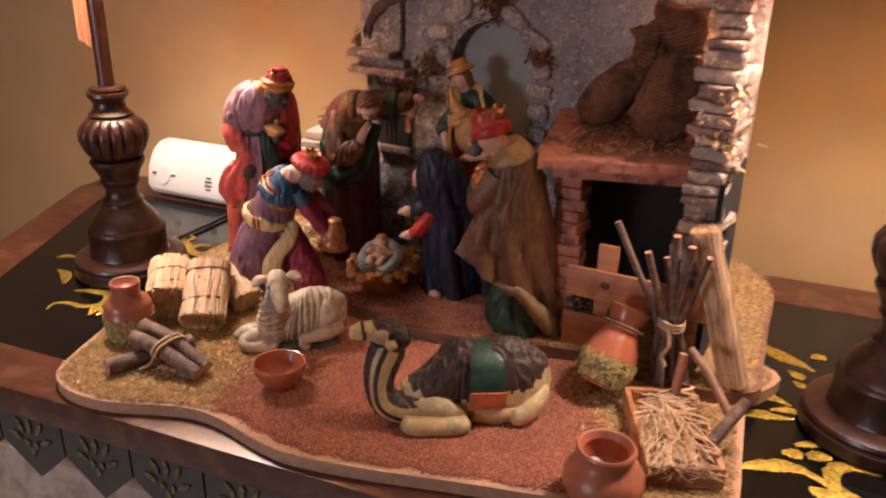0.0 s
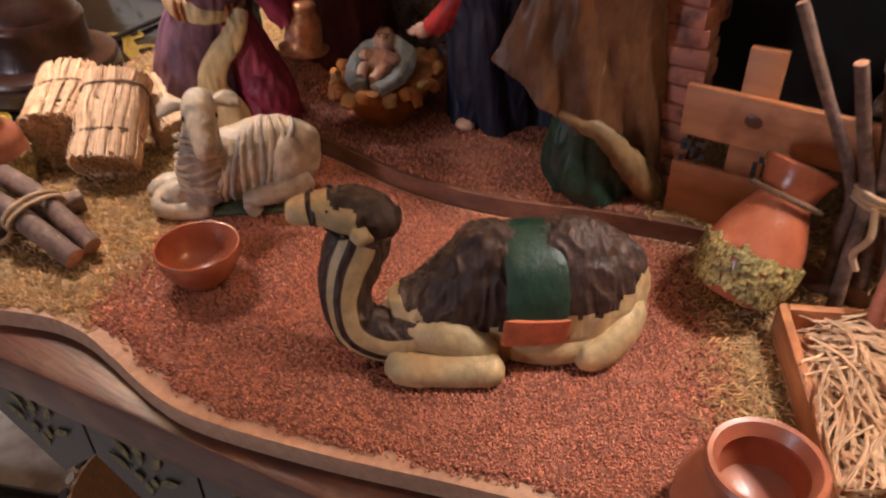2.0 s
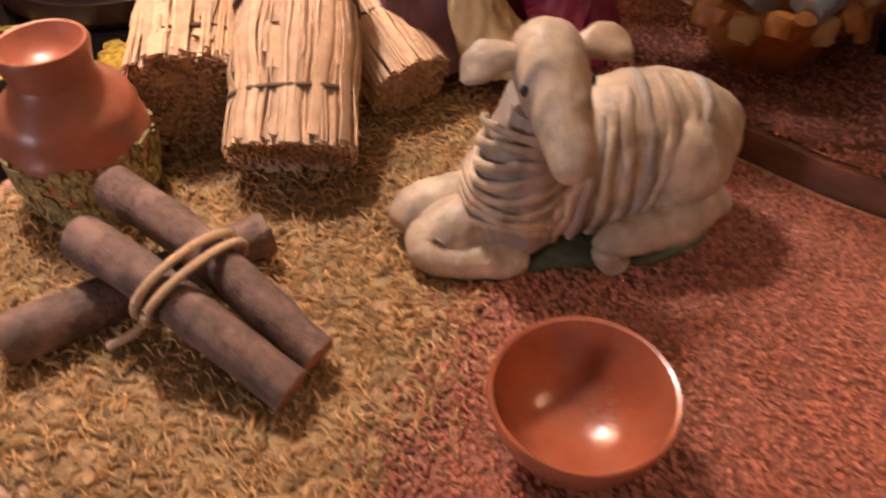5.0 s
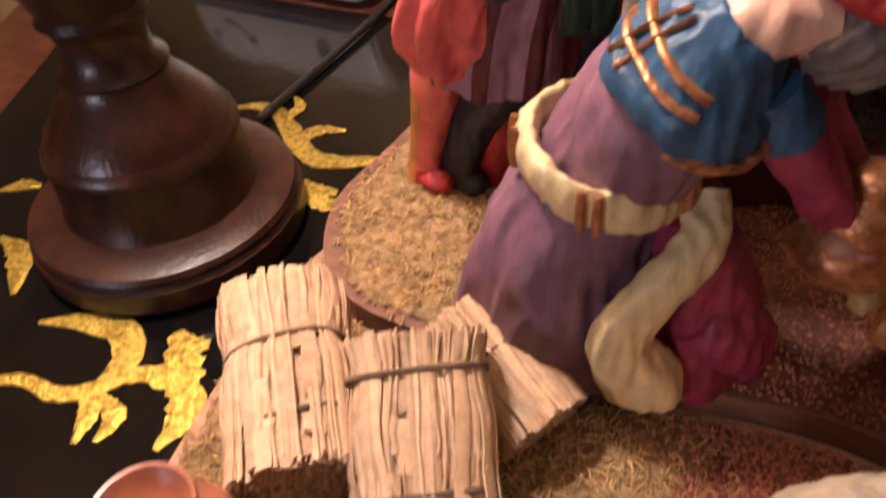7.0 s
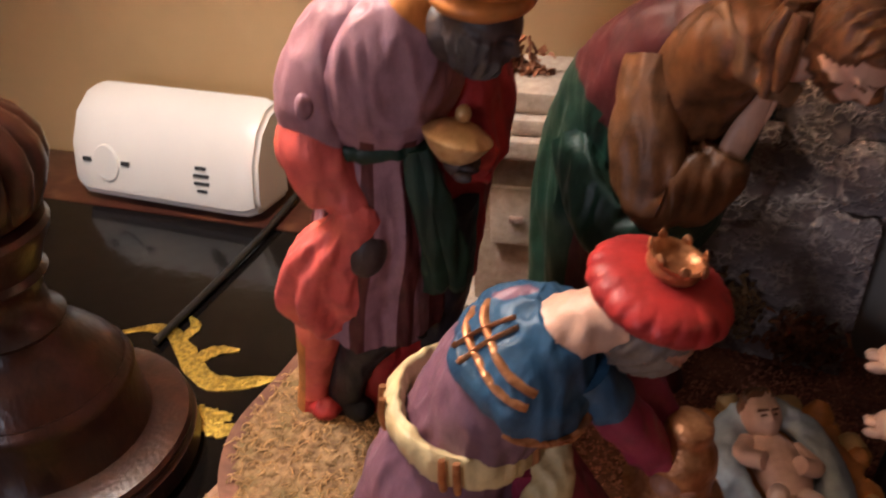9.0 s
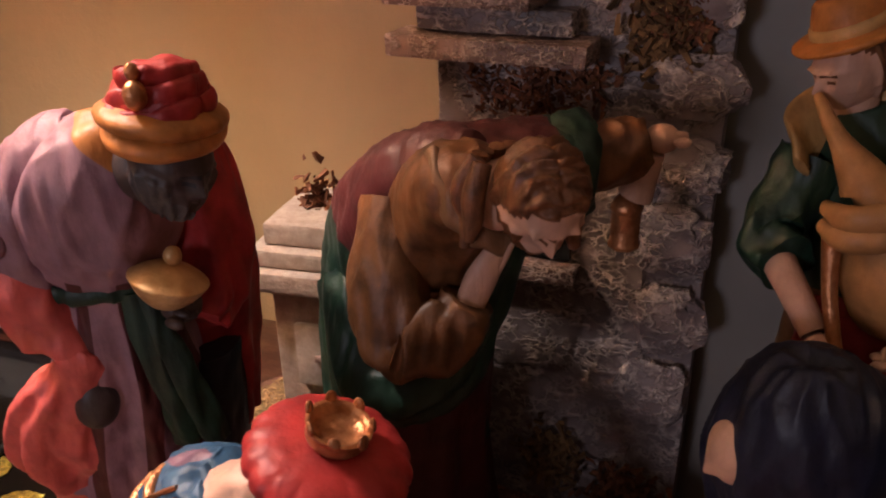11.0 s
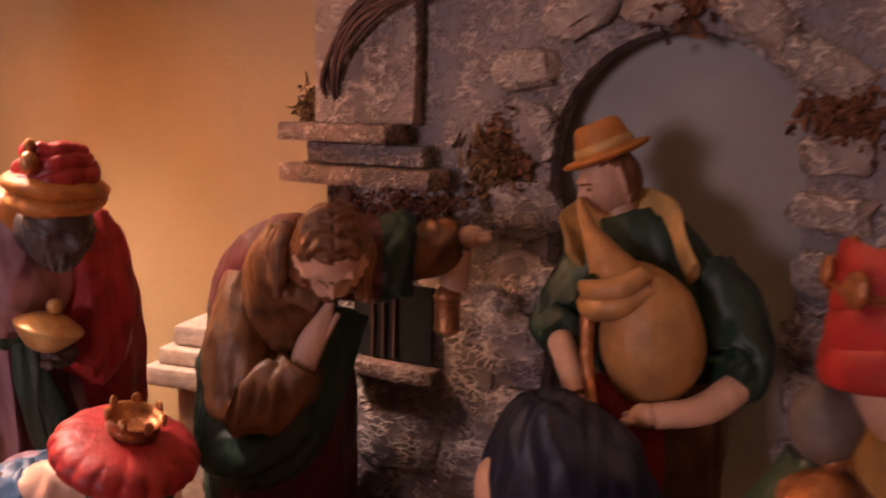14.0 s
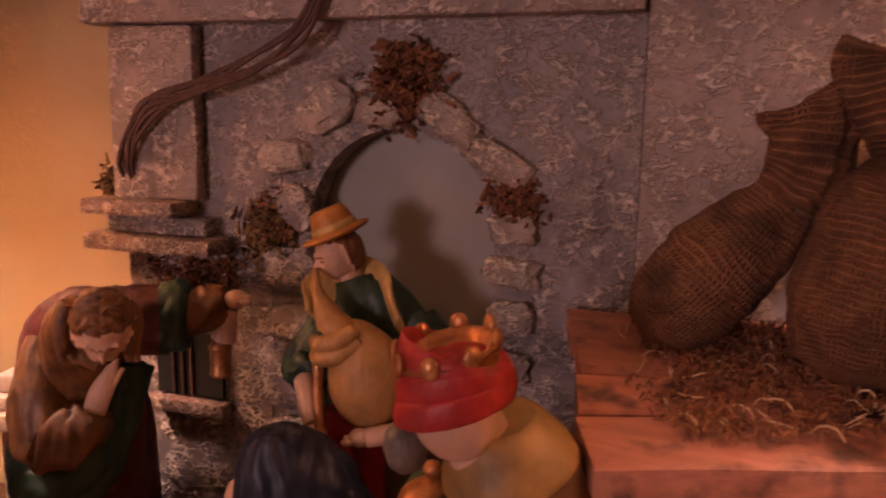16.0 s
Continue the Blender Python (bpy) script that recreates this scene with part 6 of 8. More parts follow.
def camel(bm):
    DARK, CRM, GRN, FRI, BLK = range(5)
    # body: forequarters, hump, back and rump, the cream belly in a wavy line below the dark coat
    old = set(bm.faces)
    back = [(-0.047, 0.0100, 0.0080), (-0.040, 0.0135, 0.0100), (-0.0324, 0.0160, 0.0134), (-0.0232, 0.0195, 0.0210), (-0.0142, 0.0205, 0.0313), (-0.0078, 0.0200, 0.0385), (-0.0010, 0.0200, 0.0420), (0.0073, 0.0215, 0.0405), (0.0140, 0.0240, 0.0361), (0.0206, 0.0255, 0.0354),
            (0.0270, 0.0255, 0.0368), (0.0375, 0.0255, 0.0395), (0.0485, 0.0250, 0.0388), (0.0570, 0.0230, 0.0360), (0.0677, 0.0185, 0.0300), (0.0755, 0.0120, 0.0240), (0.0805, 0.0060, 0.0150), (0.0830, 0.0020, 0.0030)]
    sweep(bm, [(x, -0.003 * max(0, -x - 0.02) / 0.027, 0.0235, w, h) for x, w, h in back], 96, 150, DARK, side=(0, 1, 0), rough=0.0009)
    for v in bm.verts:
        v.co.z = max(v.co.z, 0.0008)
    edge = lambda x: np.interp(x, [-0.05, -0.036, -0.030, -0.0142, 0.0013, 0.012, 0.036, 0.0395, 0.0548, 0.0692, 0.08], [0.034, 0.030, 0.027, 0.0205, 0.0215, 0.026, 0.031, 0.0310, 0.0290, 0.036, 0.041])
    recolour(bm, [f for f in bm.faces if f not in old], lambda c: CRM if c.z < edge(c.x) + 0.0016 * math.sin(c.x * 700) else DARK)
    # blanket with its fringe
    for mi, a0, a1, r in ((GRN, 0.07, 3.07, 0.0), (FRI, -0.46, 0.07, 0.0014), (FRI, 3.07, 3.60, 0.0014)):
        sweep(bm, [(0.0215 + 0.0006 * math.sin(3 * a), (0.0272 + r + 0.0004 * math.sin(9 * a)) * math.cos(a), 0.0308 + (0.0284 + r) * math.sin(a), 0.0145 + r, 0.0013) for a in np.linspace(a0, a1, 13)], 16, 34, mi, side=(1, 0, 0), folds=((6, 0.02, 0, 9, 0, 0.1),))
    # neck: striped along its length, cream between the dark bands
    bands = lambda s, th: DARK if math.sin(th) > 0.66 or 0.16 < math.sin(th) < 0.52 or math.sin(th) < -0.42 or s > 0.88 else CRM
    sweep(bm, [(-0.020, -0.008, 0.0150, 0.014, 0.0135), (-0.036, -0.010, 0.0140, 0.0130, 0.0130), (-0.0510, -0.011, 0.0150, 0.0120, 0.0125), (-0.0635, -0.010, 0.0225, 0.0115, 0.0120), (-0.0670, -0.007, 0.0360, 0.0110, 0.0120), (-0.0640, -0.004, 0.0495, 0.0115, 0.0140), (-0.0585, -0.001, 0.0605, 0.0120, 0.0145), (-0.0545, 0.001, 0.0690, 0.010, 0.012)],
          40, 56, bands, side=(0, 1, 0))
    # dark poll and mane, long cream muzzle with a dark noseband
    old = set(bm.faces)
    sweep(bm, [(-0.0440, 0.001, 0.0625, 0.0070, 0.0080), (-0.0485, 0.001, 0.0670, 0.0115, 0.0105), (-0.0575, 0.001, 0.0715, 0.0122, 0.0105), (-0.0670, -0.001, 0.0750, 0.0102, 0.0092), (-0.0760, -0.002, 0.0770, 0.0078, 0.0072), (-0.0840, -0.0025, 0.0765, 0.0068, 0.0062), (-0.0890, -0.003, 0.0760, 0.0045, 0.0045), (-0.0900, -0.003, 0.0760, 0.001, 0.001)], 44, 56, CRM, side=(0, 1, 0), rough=0.0003)
    recolour(bm, [f for f in bm.faces if f not in old], lambda c: DARK if (c.x > -0.0590 and c.z > 0.0645 + 2.2 * max(0, -0.0545 - c.x)) or (c.x > -0.0690 - 0.8 * (c.z - 0.081) and c.z > 0.0800) or abs(c.x + 0.0785 + 0.12 * (c.z - 0.077)) < 0.0017 else CRM)
    for s, y in ((-1, -0.0112), (1, 0.0128)):           # ears, eyes, bridle
        sweep(bm, [(-0.0610, y, 0.0700, 0.0030, 0.0022), (-0.0560, y + s * 0.0020, 0.0690, 0.0046, 0.0022), (-0.0515, y + s * 0.0018, 0.0675, 0.0010, 0.0010)], 14, 10, CRM)
        ball(bm, (-0.0710, y - s * 0.0026, 0.0790), (0.0019, 0.0012, 0.0014), BLK, seg=10, rings=8)
        sweep(bm, [(-0.0635, y - s * 0.001, 0.0670, 0.0012, 0.0010), (-0.0670, y - s * 0.002, 0.0665, 0.0012, 0.0010), (-0.0710, y - s * 0.003, 0.0695, 0.001, 0.0009), (-0.0760, y - s * 0.005, 0.0740, 0.001, 0.0009)], 8, 10, BLK)
    # folded legs
    for s in (-1, 1):
        sweep(bm, [(-0.047, s * 0.018 - 0.004, 0.0080, 0.0060, 0.0065), (-0.040, s * 0.024 - 0.003, 0.0078, 0.0080, 0.0074), (-0.022, s * 0.028 - 0.001, 0.0076, 0.0078, 0.0072), (-0.006, s * 0.0300, 0.0078, 0.0082, 0.0075), (0.0030, s * 0.0300, 0.0080, 0.0074, 0.0068), (0.0066, s * 0.0295, 0.0080, 0.002, 0.002)], 28, 28, CRM, side=(0, 1, 0))
        sweep(bm, [(-0.038, s * 0.013, 0.0165, 0.008, 0.009), (-0.020, s * 0.0190, 0.0165, 0.0085, 0.0105), (-0.006, s * 0.0225, 0.0140, 0.0070, 0.0085), (0.003, s * 0.0240, 0.0110, 0.005, 0.005)], 24, 18, CRM, side=(0, 1, 0))
        sweep(bm, [(0.0715, s * 0.0110, 0.0270, 0.004, 0.006), (0.0700, s * 0.0145, 0.0205, 0.0068, 0.0085), (0.0640, s * 0.0200, 0.0150, 0.0076, 0.0090), (0.0550, s * 0.0250, 0.0100, 0.0072, 0.0082), (0.0460, s * 0.0265, 0.0078, 0.0058, 0.0064), (0.0420, s * 0.0262, 0.0076, 0.002, 0.002)], 28, 28, CRM, side=(0, 1, 0))
        sweep(bm, [(0.012, s * 0.017, 0.0100, 0.007, 0.008), (0.030, s * 0.020, 0.0098, 0.0078, 0.0090), (0.045, s * 0.020, 0.0105, 0.007, 0.0085), (0.056, s * 0.018, 0.012, 0.006, 0.008)], 20, 14, CRM, side=(0, 1, 0))


figure("camel_figurine", camel, (0.1215, -0.2240, LOW), 38, [P_CAMELDARK, P_CAMEL, P_GREEN, P_FRINGE, P_BLACK], "painted resin camel lying down with a green blanket", "figurine", (0.85, 0.90, 0.95), crease=0.0013, plain=(1, 2, 3, 4))


def sheep(bm):
    CRM, GREY, BASE, BLK = range(4)
    # body and chest in the grey wash, pale folds of fleece over it
    sweep(bm, [(-0.024, -0.002, 0.014, 0.012, 0.013), (-0.010, 0.0, 0.0205, 0.0165, 0.0195), (0.004, 0.001, 0.0225, 0.0175, 0.0220), (0.018, 0.001, 0.0245, 0.0178, 0.0235), (0.030, 0.0, 0.0230, 0.0165, 0.0220), (0.0385, -0.001, 0.0190, 0.0110, 0.0160), (0.0425, -0.001, 0.0170, 0.003, 0.004)], 40, 36, CRM, side=(0, 1, 0), rough=0.0010)
    for k in range(11):
        x = -0.016 + 0.0044 * k
        top = np.interp(x, [-0.016, 0.004, 0.018, 0.03], [0.0185, 0.0222, 0.0237, 0.0222])
        mid = np.interp(x, [-0.016, 0.004, 0.018, 0.03], [0.0180, 0.0225, 0.0245, 0.0230])
        sweep(bm, [(x + 0.0016 * math.sin(2.3 * a + k) + 0.004 * (math.sin(a) - 0.5), 0.0170 * math.cos(a), mid + top * math.sin(a), 0.0017, 0.0011) for a in np.linspace(-0.7, 3.8, 11)], 8, 30, GREY if k % 3 == 1 else CRM, side=(1, 0, 0), rough=0.0010)
    ball(bm, (0.027, -0.004, 0.0245), (0.0145, 0.0165, 0.0190), CRM, seg=30, rings=20, rough=0.0012, fsize=0.006)
    sweep(bm, [(-0.0160, -0.003, 0.0130, 0.0145, 0.0145), (-0.0165, -0.007, 0.0260, 0.0130, 0.0130), (-0.0155, -0.0100, 0.0390, 0.0110, 0.0112), (-0.0130, -0.0110, 0.0530, 0.0088, 0.0095)], 32, 24, GREY, rough=0.0008)
    for k in range(8):
        z = 0.015 + 0.0046 * k
        r = np.interp(z, [0.013, 0.026, 0.039, 0.053], [0.0148, 0.0133, 0.0114, 0.0092])
        y = np.interp(z, [0.013, 0.026, 0.039, 0.053], [-0.003, -0.007, -0.010, -0.011])
        sweep(bm, [(-0.0167 + r * math.cos(a), y + r * math.sin(a), z + 0.0018 * math.sin(2 * a + k) - 0.0022 * math.sin(a), 0.0015, 0.0009) for a in np.linspace(2.4, 7.0, 12)], 8, 26, CRM, side=(0, 0, 1), rough=0.0006)
    # head: broad brow, long muzzle held low, drooping ears
    f = Vector((0.06, -0.80, -0.60)).normalized()
    c = Vector((-0.0118, -0.0125, 0.0605))
    w = f.cross(Vector((0, 0, 1))).normalized()
    sweep(bm, [(*(c - f * 0.0125), 0.003, 0.003), (*(c - f * 0.0090), 0.0072, 0.0072), (*(c - f * 0.002), 0.0086, 0.0088), (*(c + f * 0.006), 0.0080, 0.0082), (*(c + f * 0.014), 0.0062, 0.0064), (*(c + f * 0.0200), 0.0056, 0.0052), (*(c + f * 0.0240), 0.0042, 0.0038), (*(c + f * 0.0255), 0.001, 0.001)], 28, 28, CRM, side=w, rough=0.0003)
    for s in (-1, 1):
        p = c + w * s * 0.0074 - f * 0.004 + Vector((0, 0, 0.0015))
        sweep(bm, [(*p, 0.0026, 0.0018), (*(p + w * s * 0.0060 + Vector((0, 0, 0.0008))), 0.0046, 0.0016), (*(p + w * s * 0.0105 + Vector((0, -0.001, -0.0012))), 0.0040, 0.0014), (*(p + w * s * 0.0125 + Vector((0, -0.001, -0.0040))), 0.0010, 0.0008)], 14, 14, CRM, side=f)
        ball(bm, c + w * s * 0.0074 + f * 0.0055 + Vector((0, 0, 0.0030)), (0.0013, 0.0013, 0.0016), BLK, seg=10, rings=8)
        ball(bm, c + w * s * 0.0028 + f * 0.0220 + Vector((0, 0, 0.0012)), (0.0006, 0.0006, 0.0005), BLK, seg=8, rings=6)
    # forelegs folded under the chest, one hind leg along the side
    sweep(bm, [(-0.016, -0.006, 0.013, 0.0075, 0.0075), (-0.032, -0.006, 0.0115, 0.0085, 0.0085), (-0.0400, -0.0085, 0.0080, 0.0072, 0.0075), (-0.034, -0.0125, 0.0062, 0.0060, 0.0060), (-0.0190, -0.0150, 0.0058, 0.0058, 0.0056), (-0.0150, -0.0150, 0.0055, 0.002, 0.002)], 22, 28, CRM, side=(0, 0, 1))
    sweep(bm, [(-0.020, 0.006, 0.012, 0.0070, 0.0070), (-0.036, 0.005, 0.0120, 0.0066, 0.0070), (-0.0450, 0.003, 0.0085, 0.0060, 0.0070), (-0.0480, 0.002, 0.0060, 0.002, 0.002)], 18, 16, CRM, side=(0, 0, 1))
    sweep(bm, [(0.034, -0.011, 0.0165, 0.0085, 0.0090), (0.026, -0.0175, 0.0150, 0.0072, 0.0070), (0.015, -0.0200, 0.0135, 0.0055, 0.0054), (0.0065, -0.0200, 0.0120, 0.0048, 0.0050), (0.0060, -0.0205, 0.0075, 0.0044, 0.0046), (0.0090, -0.0210, 0.0040, 0.0040, 0.0040)], 22, 28, CRM, side=(0, 0, 1))
    sweep(bm, [(-0.022, -0.003, 0.0028, 0.014, 0.0040), (0.0, -0.005, 0.0034, 0.0155, 0.0045), (0.020, -0.005, 0.0030, 0.0165, 0.0042), (0.036, -0.003, 0.0022, 0.012, 0.0032)], 20, 12, BASE, side=(0, 1, 0))


figure("sheep_figurine", sheep, (-0.0485, -0.2015, LOW), 45, [P_SHEEP, P_SHEEPGREY, P_OLIVE, P_BLACK], "painted resin cream sheep lying on sand", "figurine", 1.0, crease=0.0005)

# ---- table lamps ----
def table_lamp(x, y, tassel):
    lamp = empty("table_lamp", pose(x, y, TOP))
    tagged(lamp, "turned dark wood table lamp with fluted bulb and shade", "lamp", group="pair of table lamps")

    def turned(name, profile, label="", material=LAMPWOOD, flute=None, seg=48):
        bm = bmesh.new()
        lathe(bm, profile, seg, flute=flute, cap=name != "shade")
        return part(name, bm, material, lamp, label)

    turned("foot", [(0.0001, 0), (0.054, 0), (0.0565, 0.003), (0.0565, 0.012), (0.0545, 0.014), (0.0555, 0.0165), (0.0545, 0.019), (0.050, 0.0205), (0.040, 0.0215), (0.0001, 0.0215)])
    turned("drum", [(0.0001, 0.0216), (0.0395, 0.0216), (0.0385, 0.024), (0.0375, 0.044), (0.0385, 0.047), (0.0375, 0.050), (0.036, 0.052), (0.0001, 0.052)])
    turned("stem", [(0.0001, 0.0521), (0.0355, 0.0521), (0.034, 0.056), (0.028, 0.064), (0.0225, 0.070), (0.0205, 0.073), (0.0195, 0.076), (0.0205, 0.078), (0.0165, 0.082), (0.0155, 0.090), (0.0175, 0.097), (0.0200, 0.099),
                    (0.0185, 0.102), (0.0215, 0.110), (0.0255, 0.116), (0.0265, 0.119), (0.0255, 0.1215), (0.0225, 0.1225), (0.0001, 0.1225)])
    turned("fluted_bulb", [(0.0001, 0.1226), (0.021, 0.1226), (0.026, 0.126), (0.0305, 0.134), (0.0335, 0.143), (0.0330, 0.151), (0.029, 0.158), (0.023, 0.163), (0.0195, 0.165), (0.0001, 0.165)], flute=(16, 0.16, 0.1226, 0.165), seg=128)
    turned("collar", [(0.0001, 0.1651), (0.0200, 0.1651), (0.0210, 0.167), (0.0180, 0.169), (0.0155, 0.173), (0.0150, 0.178), (0.0185, 0.183), (0.0200, 0.185), (0.0195, 0.188), (0.0160, 0.189), (0.0175, 0.191), (0.0165, 0.193), (0.0100, 0.194), (0.0001, 0.194)])
    turned("pole", [(0.0001, 0.1941), (0.0082, 0.1941), (0.0078, 0.20), (0.0072, 0.31), (0.0070, 0.36), (0.0001, 0.36)], seg=20)
    turned("socket", [(0.0001, 0.3601), (0.012, 0.3601), (0.013, 0.372), (0.009, 0.376), (0.008, 0.440), (0.011, 0.446), (0.010, 0.460), (0.0001, 0.460)], material=P_COPPER, seg=20)
    # open shade: a thin cloth wall with thickness
    turned("shade", [(0.105, 0.350), (0.106, 0.349), (0.107, 0.350), (0.072, 0.515), (0.071, 0.516), (0.070, 0.515), (0.105, 0.350)], "cream cloth shade with fringe", SHADE, seg=48)
    bm = bmesh.new()
    for a in (0, 2.0944, 4.1888):
        sweep(bm, [(0.0, 0.0, 0.372, 0.0012, 0.0012), (0.104 * math.cos(a), 0.104 * math.sin(a), 0.352, 0.0012, 0.0012)], 8, 4)
    part("shade_spider", bm, P_COPPER, lamp)
    if tassel:
        bm = bmesh.new()
        rnd = random.Random(4)
        d = Vector((-0.86, 0.46, 0)).normalized()
        for k in range(90):
            s = rnd.uniform(0.020, 0.088)
            o = rnd.uniform(-0.006, 0.006)
            p = d * s + Vector((-d.y, d.x, 0)) * o
            strand(bm, [(p.x, p.y, 0.350), (p.x + rnd.uniform(-0.001, 0.001), p.y, 0.30), (p.x + rnd.uniform(-0.0015, 0.0015), p.y + rnd.uniform(-0.001, 0.001), 0.226 + rnd.uniform(0, 0.006))], 0.0011, 5, 5)
        part("fringe", bm, FRINGE, lamp, "hanging peach silk fringe")
    return lamp


table_lamp(*LAMP_L, True)
table_lamp(*LAMP_R, False)

# ---- white alarm box against the wall ----
alarm = empty("gas_alarm", pose(-0.4185, 0.070, TOP + 0.0015, -6, 0, 5))
alarm.scale = (0.935, 1.0, 1.2)
tagged(alarm, "white plastic gas alarm box standing against the wall", "alarm")
bm = bmesh.new()
prof = [(0.0, 0.0), (-0.036, 0.0), (-0.042, 0.003), (-0.043, 0.010), (-0.040, 0.030), (-0.030, 0.047), (-0.016, 0.056), (-0.003, 0.058), (0.0, 0.056)]
cols = []
for i in range(13):
    s = -1 + 2 * i / 12
    x = 0.076 * math.copysign(abs(s) ** 0.75, s)
    k = 1 - 0.10 * max(0, abs(s) - 0.82) / 0.18
    cols.append([bm.verts.new((x, y * k, 0.029 + (z - 0.029) * k)) for y, z in prof])
for a, b in zip(cols, cols[1:]):
    for j in range(len(prof)):
        j2 = (j + 1) % len(prof)
        bm.faces.new((a[j], b[j], b[j2], a[j2]))
bm.faces.new(cols[0])
bm.faces.new(cols[-1][::-1])
bmesh.ops.recalc_face_normals(bm, faces=bm.faces)
bmesh.ops.bevel(bm, geom=[e for e in bm.edges if e.calc_face_angle(0) > 0.7], offset=0.0025, segments=3, affect="EDGES")
part("casing", bm, PLASTIC, alarm)
bm = bmesh.new()
lathe(bm, [(0.0001, 0.0), (0.0105, 0.0), (0.0105, 0.0008), (0.0098, 0.0014), (0.0001, 0.0016)], 28, m=pose(-0.042, -0.0415, 0.022, 82, 0, 0))
part("test_button", bm, PLASTIC, alarm, "round test button")
for x in (-0.059, -0.026):
    bm = bmesh.new()
    box(bm, -0.0035, 0.0035, -0.0006, 0.0006, -0.0012, 0.0012, bevel=0.0004, m=pose(x, -0.0417, 0.023, -8, 0, 0))
    part("light_slot", bm, SLOT, alarm)
for k, w in enumerate((0.004, 0.006, 0.006, 0.004)):
    bm = bmesh.new()
    box(bm, -w, w, -0.0006, 0.0006, -0.0009, 0.0009, bevel=0.0003, m=pose(0.036, -0.0424 + 0.0004 * k, 0.014 + 0.0042 * k, -8, 0, 0))
    part("sound_slot", bm, SLOT, alarm)
bm = bmesh.new()
strand(bm, [(-0.262, -0.118, TOP + 0.002), (-0.300, -0.088, TOP + 0.002), (-0.327, -0.078, TOP + 0.003), (-0.331, -0.02, TOP + 0.003), (-0.336, 0.035, TOP + 0.004), (-0.345, 0.10, TOP + 0.004), (-0.350, 0.135, TOP - 0.02)][2:], 0.0022, 10, 30)
tagged(obj("power_cord", bm, CORD), "black power cord lying across the table top", "cord")

# ---- small pedestal behind the standing king ----
ped = empty("stone_pedestal", pose(-0.1535, -0.001, UP, 0, 0, 10))
tagged(ped, "pale stepped plaster pedestal with moss on top", "pedestal")
for name, r, z0, z1, material in (("base", 0.026, 0.0, 0.016, STONEPINK), ("shaft", 0.0205, 0.016, 0.094, STONEPINK), ("cornice", 0.0305, 0.0945, 0.103, LEDGE), ("step", 0.0262, 0.1034, 0.1105, LEDGE), ("step", 0.0212, 0.1109, 0.1195, LEDGE)):
    bm = bmesh.new()
    box(bm, -r, r, -r, r, z0, z1, bevel=0.0012, rough=0.0005, cuts=2)
    part(name, bm, mat("pale_" + name + "_plaster", (0.42, 0.34, 0.27), (0.30, 0.23, 0.18), 0.7, size=0.005, bump=0.5, bsize=0.0015), ped)
bm = bmesh.new()
box(bm, -0.0115, 0.0085, -0.0240, -0.0208, 0.050, 0.078, bevel=0.0010)
part("plate", bm, mat("pale_plate", (0.52, 0.45, 0.38), (0.40, 0.33, 0.27), 0.6, size=0.004, bump=0.3), ped, "pale rectangular plate")
bm = bmesh.new()
box(bm, -0.003, 0.003, -0.0253, -0.0241, 0.062, 0.065, bevel=0.0003)
part("plate_boss", bm, LEDGE, ped)
tuft("moss_tuft", -0.002, 0.0, 0.1205, 0.016, 150, LICHEN, ped, 21, flat=1.0)
tuft("moss_tuft", -0.010, -0.026, 0.004, 0.012, 50, MOSS, ped, 22, flat=1.0)


# ---- sacks on the shelf ----
def sack(name, rows, neck, label, uv):
    s = empty(name, pose(0, 0, 0))
    tagged(s, label, "sack", group="sacks on the shelf")
    bm = bmesh.new()
    sweep(bm, rows, 40, 36, 0, folds=((7, 0.06, 0.3, 1, 0.45, 1), (4, 0.05, 1, 2, 0.2, 1), (3, 0.05, 2, 1, 0.5, 0)), uv=uv, rough=0.0016)
    part("body", bm, BURLAP, s)
    bm = bmesh.new()
    sweep(bm, neck, 40, 20, 0, folds=((9, 0.14, 0, 1, 0, 1), (5, 0.1, 1, 1, 0, 1)), uv=(uv[0], uv[1] * 0.4), rough=0.0012)
    part("neck", bm, BURLAP, s)
    bm = bmesh.new()
    c = Vector(neck[0][:3])
    t = (Vector(neck[1][:3]) - c).normalized()
    u = t.orthogonal().normalized()
    v = t.cross(u)
    r = max(neck[0][3], neck[0][4]) * 1.12
    strand(bm, [tuple(c + (u * math.cos(a) + v * math.sin(a)) * r) for a in np.linspace(0, 6.4, 14)], 0.0013, 8, 40)
    strand(bm, [tuple(c + u * r), tuple(c + u * r * 1.3 + Vector((0, -0.006, -0.008))), tuple(c + u * r * 1.1 + Vector((0.002, -0.010, -0.020)))], 0.001, 8, 12)
    part("tie", bm, TWINE, s)
    return s


